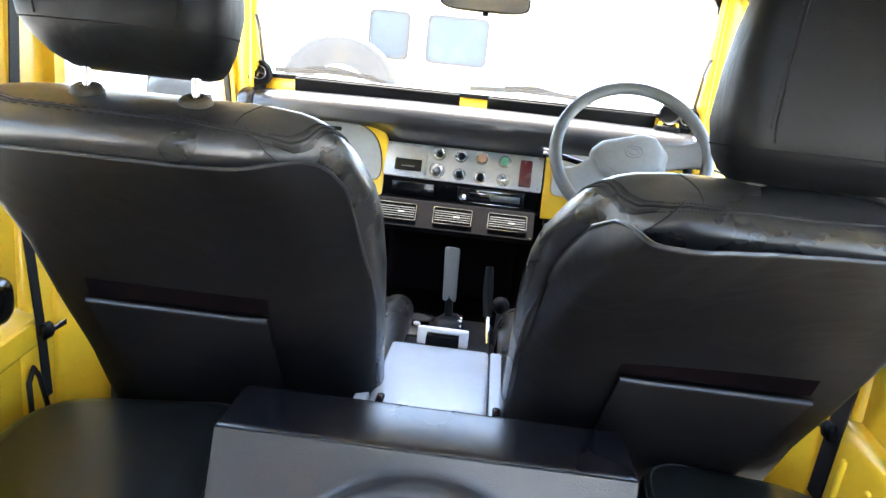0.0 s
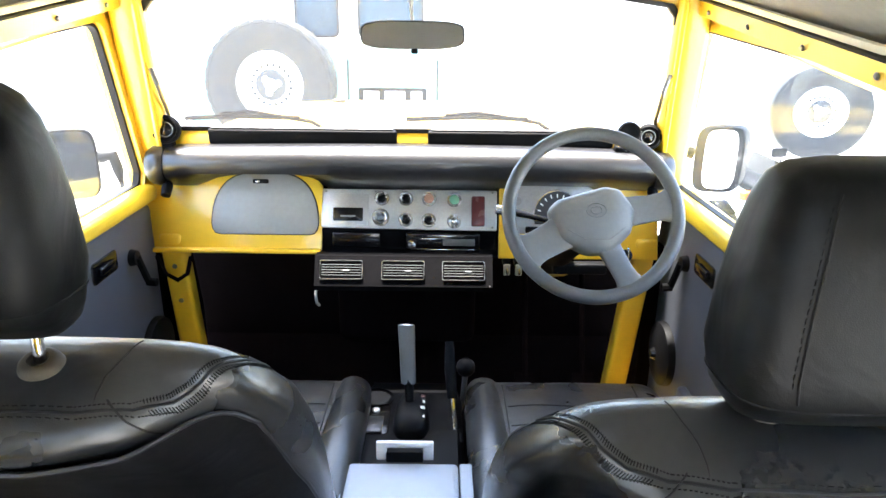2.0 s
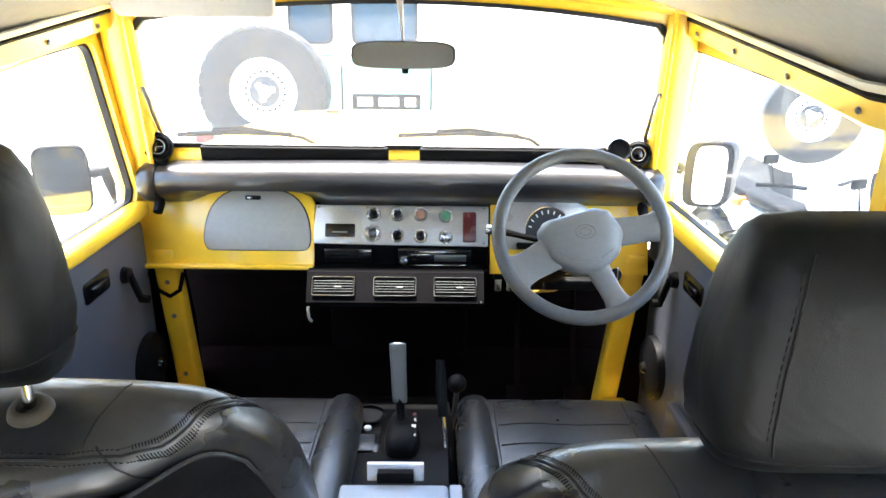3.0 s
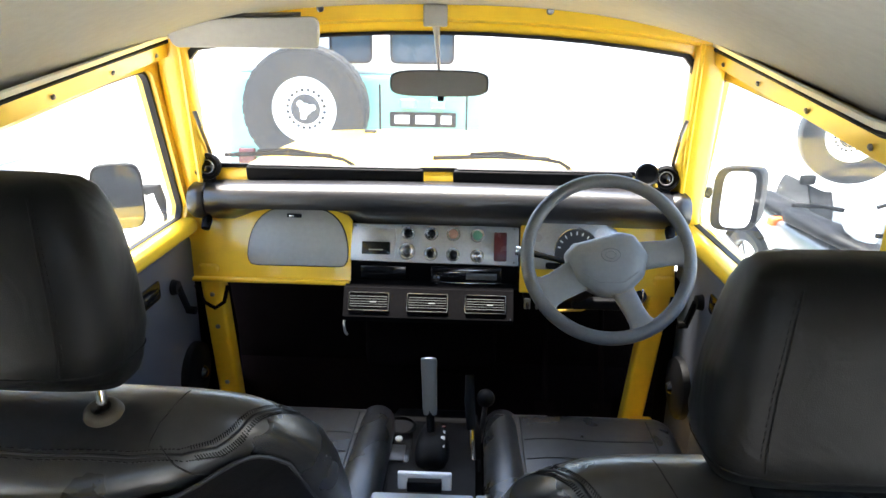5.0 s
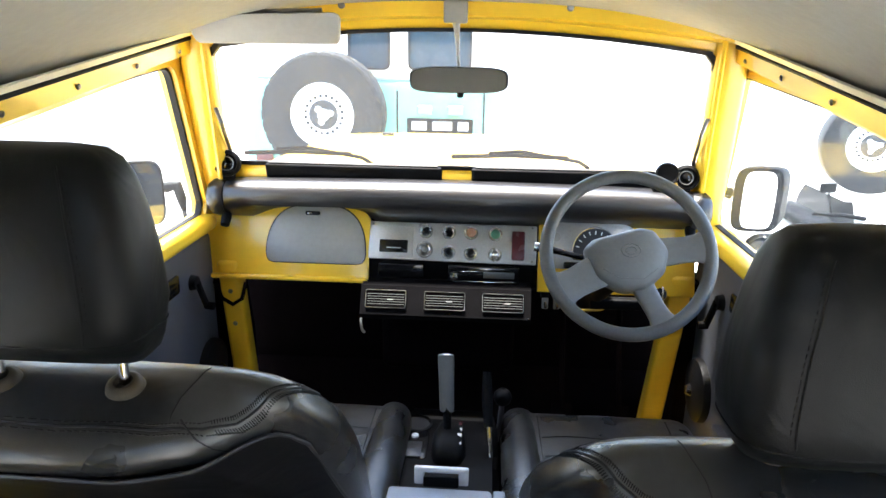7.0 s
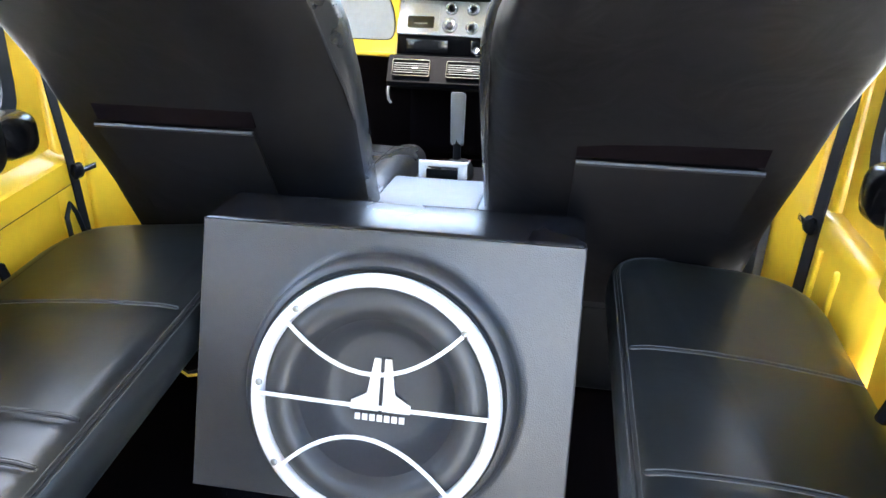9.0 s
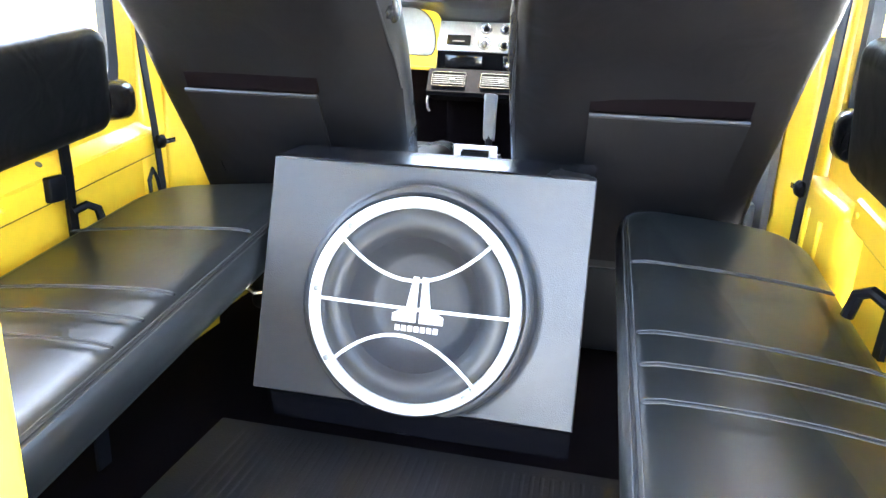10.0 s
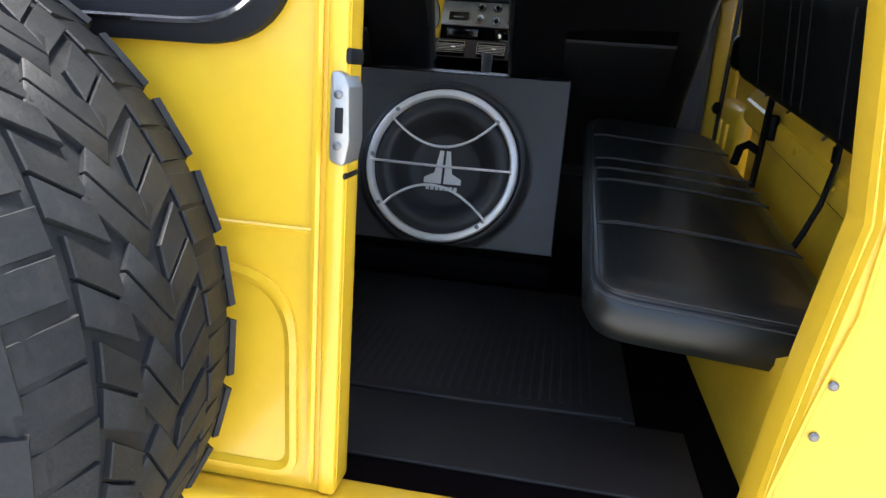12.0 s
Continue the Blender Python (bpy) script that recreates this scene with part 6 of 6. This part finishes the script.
# ---- spare wheel on the rear door ----
def spare(at, axis, R, W, rim_mat, label, hub_style=0, tread=True):
    """axis points out of the visible face of the wheel."""
    A = Vector(axis).normalized()
    root = thing("spare_wheel", at, label, "wheel")
    at = Vector(at)
    h = W / 2
    rr = R * 0.52
    prof = [(rr, -h * 0.75), (rr * 1.12, -h * 0.88), (R * 0.75, -h * 1.02), (R * 0.92, -h * 0.995), (R * 0.962, -h * 0.94), (R * 0.975, -h * 0.84), (R * 0.983, -h * 0.6), (R * 0.986, 0), (R * 0.983, h * 0.6), (R * 0.975, h * 0.84), (R * 0.962, h * 0.94), (R * 0.92, h * 0.995), (R * 0.75, h * 1.02), (rr * 1.12, h * 0.88), (rr, h * 0.75)]
    tyre = part("tyre", lathe(prof, at, A, 96), TYRE, root, "chunky black all-terrain tyre")
    u = A.orthogonal().normalized()
    if abs(u.z) < 0.5:
        u = Vector((0, 0, 1))
        u = (u - A * u.dot(A)).normalized()
    w = A.cross(u)

    def tp(ang, x, r):
        return at + A * x + (u * math.cos(ang) + w * math.sin(ang)) * r

    n = 30
    da = 2 * math.pi / n

    def block(row):
        """One tread block of a row: (angle in steps, place across) corners, base, shoulder and top."""
        if row in (0, 4):
            sgn = -1 if row == 0 else 1
            quad = [(-0.43, 0.56 * sgn), (0.43, 0.53 * sgn), (0.41, 0.97 * sgn), (-0.43, 0.97 * sgn)]
        elif row == 2:
            quad = [(-0.62, -0.06), (-0.12, -0.27), (0.62, 0.04), (0.12, 0.26)]
        else:
            sgn = -1 if row == 1 else 1
            quad = [(-0.60, 0.17 * sgn), (0.22, 0.20 * sgn), (0.62, 0.47 * sgn), (-0.20, 0.53 * sgn)]
        hi = R * (1.0 if row in (1, 2, 3) else 0.994)
        drop = lambda x: R * 0.028 * max(0, abs(x) - 0.6) ** 2 / 0.14
        # a narrow cut splits each block in two
        A0, B0, C0, D0 = [Vector(q) for q in quad]
        halves = []
        for pts in ([A0, A0.lerp(B0, 0.48), D0.lerp(C0, 0.48), D0], [A0.lerp(B0, 0.53), B0, C0, D0.lerp(C0, 0.53)]):
            m0 = sum(pts, Vector((0, 0))) / 4
            halves.append(loft([[tp((m0.x + (q.x - m0.x) * k) * da, (m0.y + (q.y - m0.y) * k) * h, r0 - drop(q.y)) for q in pts] for k, r0 in ((1.0, R * 0.974), (0.985, hi - 0.0012), (0.93, hi))]))
        return merge(*halves)

    def lug(sgn):
        return loft([[tp(q * da, sgn * xx * h, r2) for q, xx, r2 in ((-0.42, 0.93, R * 0.975), (0.40, 0.93, R * 0.975), (0.40, 0.99, R * 0.92), (-0.42, 0.99, R * 0.92))], [tp(q * da, sgn * xx * h, r2) for q, xx, r2 in ((-0.40, 0.965, R * 0.985), (0.38, 0.965, R * 0.985), (0.38, 1.015, R * 0.935), (-0.40, 1.015, R * 0.935))]])

    def turned(k):
        return Matrix.Translation(at) @ Matrix.Rotation(da * k, 4, A) @ Matrix.Translation(-at)

    sets = [("tread_block", lambda row=row: block(row), 0.5 * (row % 2) + (0.25 if row == 2 else 0)) for row in range(5)] + [("shoulder_lug", lambda sgn=sgn: lug(sgn), 0.25 if sgn > 0 else 0) for sgn in (-1, 1)]
    if tread == "pieces":
        for nm, make, shift in sets:
            first = part(nm, make(), TYRE, tyre)
            first.matrix_basis = turned(shift)
            for k in range(1, n):
                o = new(nm, first.data)
                o.parent = tyre
                o.matrix_basis = turned(k + shift)
    elif tread:
        joined = [moved(make(), turned(k + shift)) for nm, make, shift in sets for k in range(n)]
        tagged(part("tread", merge(*joined), TYRE, tyre), kind="stuff")
    rim = part("rim", lathe([(rr, h * 0.75), (rr * 0.97, h * 0.80), (rr * 0.93, h * 0.70), (rr * 0.88, h * 0.35), (rr * 0.55, h * 0.30), (rr * 0.5, h * 0.42), (rr * 0.30, h * 0.45), (rr * 0.28, h * 0.30), (0, h * 0.30)], at, A, 64), rim_mat, root, "pale steel wheel rim")
    for k in range(20):
        a = 2 * math.pi * k / 20
        part("rim_hole", lathe([(0, 0.0075), (rr * 0.045, 0.0075), (rr * 0.052, 0.0)], tp(a, h * 0.31, rr * 0.585), A, 12), HUB_GREY, rim, "dark round rim hole")
    for k in range(3):
        a = 2 * math.pi * (k / 3 + 0.08)
        part("wheel_nut", lathe([(0, 0.02), (rr * 0.09, 0.018), (rr * 0.11, 0)], tp(a, h * 0.44, rr * 0.23), A, 16), rim_mat, rim)
    part("hub_disc", lathe([(0, 0.016), (rr * 0.44, 0.014), (rr * 0.46, 0.013), (rr * 0.47, 0.0)], tp(0, h * 0.335, 0), A, 36), HUB_GREY, rim, "grey hub disc")
    part("hub_cap", lathe([(0, 0.03), (rr * 0.16, 0.026), (rr * 0.2, 0.0)], tp(0, h * 0.44, 0), A, 20), rim_mat, rim)
    part("carrier", lathe([(rr * 0.4, -h * 0.3), (rr * 0.4, -h - 0.05)], at, A, 20, False), BLACK, root)
    return root


spare((-0.405, YD - 0.20, 0.955), (0, -1, 0), 0.395, 0.30, WHITE, "spare wheel with chunky all-terrain tyre on the rear door", tread="pieces")

# ---- outside: parked vehicles, motorcycles, wall ----
oc = thing("parked_offroader", (-0.6, 5.4, 0), "teal and white parked off-road vehicle seen from behind", "car")
YB = 4.76
part("body", rbox((-0.72, YB + 0.9, 1.18), (1.74, 1.8, 1.10), 0.05, 4), TEAL, oc, "teal lower body")
part("hardtop", rbox((-0.72, YB + 0.92, 2.02), (1.66, 1.76, 0.62), 0.09, 4), WHITE, oc, "white hardtop")
for xa, xb in ((-0.86, -0.58), (-0.46, -0.04)):
    o = roundpoly([(xa, 1.80), (xb, 1.80), (xb, 2.12), (xa, 2.12)], 0.05, 5)
    i = roundpoly([(xa + 0.014, 1.814), (xb - 0.014, 1.814), (xb - 0.014, 2.106), (xa + 0.014, 2.106)], 0.04, 5)
    wd = part("window", holed(o, i, lambda x, z, w: Vector((x, YB + 0.035 - w, z)), 0.025), RUBBER, oc)
    part("window_pane", plate(i, lambda x, z, w: Vector((x, YB + 0.03 - w, z)), 0.006), BLUE_GLASS, wd)
for x in (-0.53, 0.05):
    part("door_seam", rbox((x, YB - 0.003, 1.22), (0.012, 0.008, 0.9), 0.002, 1), RUBBER, oc)
npl = part("number_plate", plate(roundpoly([(-0.462, 1.395), (-0.02, 1.395), (-0.02, 1.492), (-0.462, 1.492)], 0.008, 3), lambda x, z, w: Vector((x, YB - 0.02 - w, z)), 0.006), BLACK, oc, "dark number plate with pale bars")
for xa, xb in ((-0.43, -0.33), (-0.29, -0.16), (-0.12, -0.05)):
    part("plate_bar", plate([(xa, 1.415), (xb, 1.415), (xb, 1.472), (xa, 1.472)], lambda x, z, w: Vector((x, YB - 0.0262 - w, z)), 0.002), WHITE, npl)
for x in (-0.34, -0.14):
    part("plate_lamp", rbox((x, YB - 0.03, 1.55), (0.10, 0.05, 0.06), 0.01, 2), TEAL, oc)
for x in (-1.45, 0.0):
    part("tail_lamp", rbox((x, YB - 0.02, 1.15), (0.12, 0.04, 0.16), 0.015, 2), RED_LENS, oc)
part("bumper", rbox((-0.72, YB - 0.10, 0.70), (1.6, 0.12, 0.12), 0.02, 2), STEEL, oc)
for x in (-1.42, -0.02):
    wl = part("wheel", lathe([(0, -0.11), (0.22, -0.11), (0.36, -0.11), (0.39, -0.07), (0.39, 0.07), (0.36, 0.11), (0.22, 0.11), (0, 0.09)], (x, YB + 0.55, 0.39), (1, 0, 0), 40), TYRE, oc)
spare((-0.975, YB - 0.20, 1.525), (0, -1, 0), 0.395, 0.23, WHITE, "spare wheel with pale rim on the parked off-road vehicle", tread=True)

# second parked vehicle to the driver side
o2 = thing("parked_wagon", (3.6, 6.6, 0), "white parked off-road vehicle beyond the motorcycles", "car")
part("body", rbox((4.0, 7.4, 1.2), (1.7, 2.6, 1.0), 0.06, 4), WHITE, o2)
part("hardtop", rbox((4.0, 7.4, 1.95), (1.6, 2.4, 0.55), 0.1, 4), WHITE, o2)
for x in (3.55, 4.4):
    part("window", plate(roundpoly([(x - 0.3, 1.78), (x + 0.3, 1.78), (x + 0.3, 2.1), (x - 0.3, 2.1)], 0.05, 4), lambda xx, z, w: Vector((xx, 6.21 - w, z)), 0.02), material("grey_glass", (0.1, 0.12, 0.13), 0.1), o2)
for x in (3.3, 4.7):
    part("wheel", lathe([(0, -0.11), (0.22, -0.11), (0.37, -0.11), (0.4, -0.07), (0.4, 0.07), (0.37, 0.11), (0.22, 0.11), (0, 0.09)], (x, 6.7, 0.4), (1, 0, 0), 40), TYRE, o2)
spare((3.24, 5.98, 1.22), (-0.25, -1, 0), 0.40, 0.23, WHITE, "spare wheel on the white parked vehicle", tread=False)


def motorcycle(at, rz, seat_mat, body_mat, label):
    root = thing("motorcycle", at, label, "motorcycle", group="parked motorcycles")
    M = Matrix.Translation(at) @ Matrix.Rotation(radians(rz), 4, "Z")

    def T(b):
        return moved(b, M)
    for y in (-0.62, 0.62):
        tyre = part("wheel", T(lathe([(0.21, -0.035), (0.27, -0.045), (0.295, -0.02), (0.295, 0.02), (0.27, 0.045), (0.21, 0.035)], (0, y, 0.295), (1, 0, 0), 36)), TYRE, root)
        part("rim", T(merge(lathe([(0.2, -0.03), (0.215, -0.03), (0.215, 0.03), (0.2, 0.03)], (0, y, 0.295), (1, 0, 0), 36), *[tube([(0, y, 0.295), (0, y + 0.2 * math.cos(k * 1.047), 0.295 + 0.2 * math.sin(k * 1.047))], 0.010, 6) for k in range(6)])), STEEL, tyre)
    part("body", T(loft([oval((0, y, z), (1, 0, 0), (0, 0, 1), a, b, 20, 2.6) for y, z, a, b in ((-0.72, 0.78, 0.03, 0.03), (-0.5, 0.74, 0.09, 0.08), (-0.2, 0.66, 0.11, 0.13), (0.1, 0.62, 0.10, 0.12), (0.3, 0.70, 0.07, 0.12), (0.42, 0.80, 0.05, 0.10))])), body_mat, root)
    part("seat", T(loft([oval((0, y, z), (1, 0, 0), (0, 0, 1), a, 0.045, 18, 2.6) for y, z, a in ((-0.66, 0.87, 0.05), (-0.55, 0.87, 0.11), (-0.2, 0.84, 0.13), (0.05, 0.80, 0.09), (0.10, 0.79, 0.04))])), seat_mat, root, "black seat")
    part("fork", T(merge(tube([(-0.05, 0.62, 0.30), (-0.06, 0.42, 0.95)], 0.018, 8), tube([(0.05, 0.62, 0.30), (0.06, 0.42, 0.95)], 0.018, 8))), STEEL, root)
    part("handlebar", T(tube([(-0.34, 0.28, 1.02), (-0.2, 0.38, 1.03), (0, 0.42, 1.0), (0.2, 0.38, 1.03), (0.34, 0.28, 1.02)], 0.014, 8)), BLACK, root)
    part("front_cowl", T(loft([oval((0, y, z), (1, 0, 0), (0, 0, 1), a, b, 18, 2.6) for y, z, a, b in ((0.36, 0.98, 0.06, 0.07), (0.45, 0.97, 0.11, 0.10), (0.54, 0.92, 0.08, 0.09), (0.58, 0.88, 0.03, 0.04))])), body_mat, root)
    part("tail_lamp", T(rbox((0, -0.74, 0.80), (0.14, 0.06, 0.06), 0.015, 2)), ORANGE_LENS, root, "orange tail lamp")
    part("mudguard", T(loft([oval((0, 0.62 + 0.32 * math.cos(a), 0.295 + 0.32 * math.sin(a)), (1, 0, 0), (0, math.cos(a), math.sin(a)), 0.055, 0.010, 10) for a in [radians(20 + 14 * k) for k in range(10)]])), body_mat, root)
    part("rear_guard", T(loft([oval((0, -0.62 + 0.32 * math.cos(a), 0.295 + 0.32 * math.sin(a)), (1, 0, 0), (0, math.cos(a), math.sin(a)), 0.06, 0.010, 10) for a in [radians(60 + 12 * k) for k in range(10)]])), BLACK, root)
    part("exhaust", T(tube([(0.11, 0.1, 0.36), (0.13, -0.3, 0.36), (0.15, -0.75, 0.48)], [0.02, 0.04, 0.045], 10)), STEEL, root)
    part("side_mirror", T(merge(tube([(0.26, 0.34, 1.03), (0.30, 0.34, 1.16)], 0.006, 6), rbox((0.31, 0.34, 1.19), (0.10, 0.03, 0.06), 0.014, 2))), BLACK, root)
    return root


motorcycle((2.36, 4.65, 0), 190, BLACK, WHITE, "white parked motorcycle with black seat and orange lamp")
motorcycle((2.45, 4.05, 0), 200, BLACK, STEEL, "dark grey parked motorcycle beside the vehicle")

# unseen white walls added to close the yard; the west one blocks side sky
for nm, c, sz in (("backdrop_wall_north", (0, 22, 2.0), (60, 0.3, 4.0)), ("backdrop_wall_east", (14, 4, 2.0), (0.3, 60, 4.0)), ("backdrop_wall_west", (-7.0, 4, 2.0), (0.3, 60, 4.0))):
    whole(nm, rbox(c, sz, 0.02, 1), WALL_WHITE, "white rendered wall, unseen, added around the yard", "wall", kind="structure")


# the vehicle's own road wheels
for x in (-0.73, 0.73):
    for y in (0.25, 2.65):
        rw = thing("road_wheel", (x, y, 0.39), "black off-road tyre on a pale steel rim under the vehicle", "wheel", group="road wheels")
        part("tyre", lathe([(0.20, -0.10), (0.30, -0.115), (0.365, -0.11), (0.39, -0.07), (0.39, 0.07), (0.365, 0.11), (0.30, 0.115), (0.20, 0.10)], (x, y, 0.39), (1, 0, 0), 48), TYRE, rw)
        part("rim", lathe([(0.21, -0.09), (0.20, -0.05), (0.08, -0.02), (0.0, -0.02), (0.0, 0.02), (0.08, 0.02), (0.20, 0.05), (0.21, 0.09)], (x, y, 0.39), (1, 0, 0), 36), WHITE, rw)
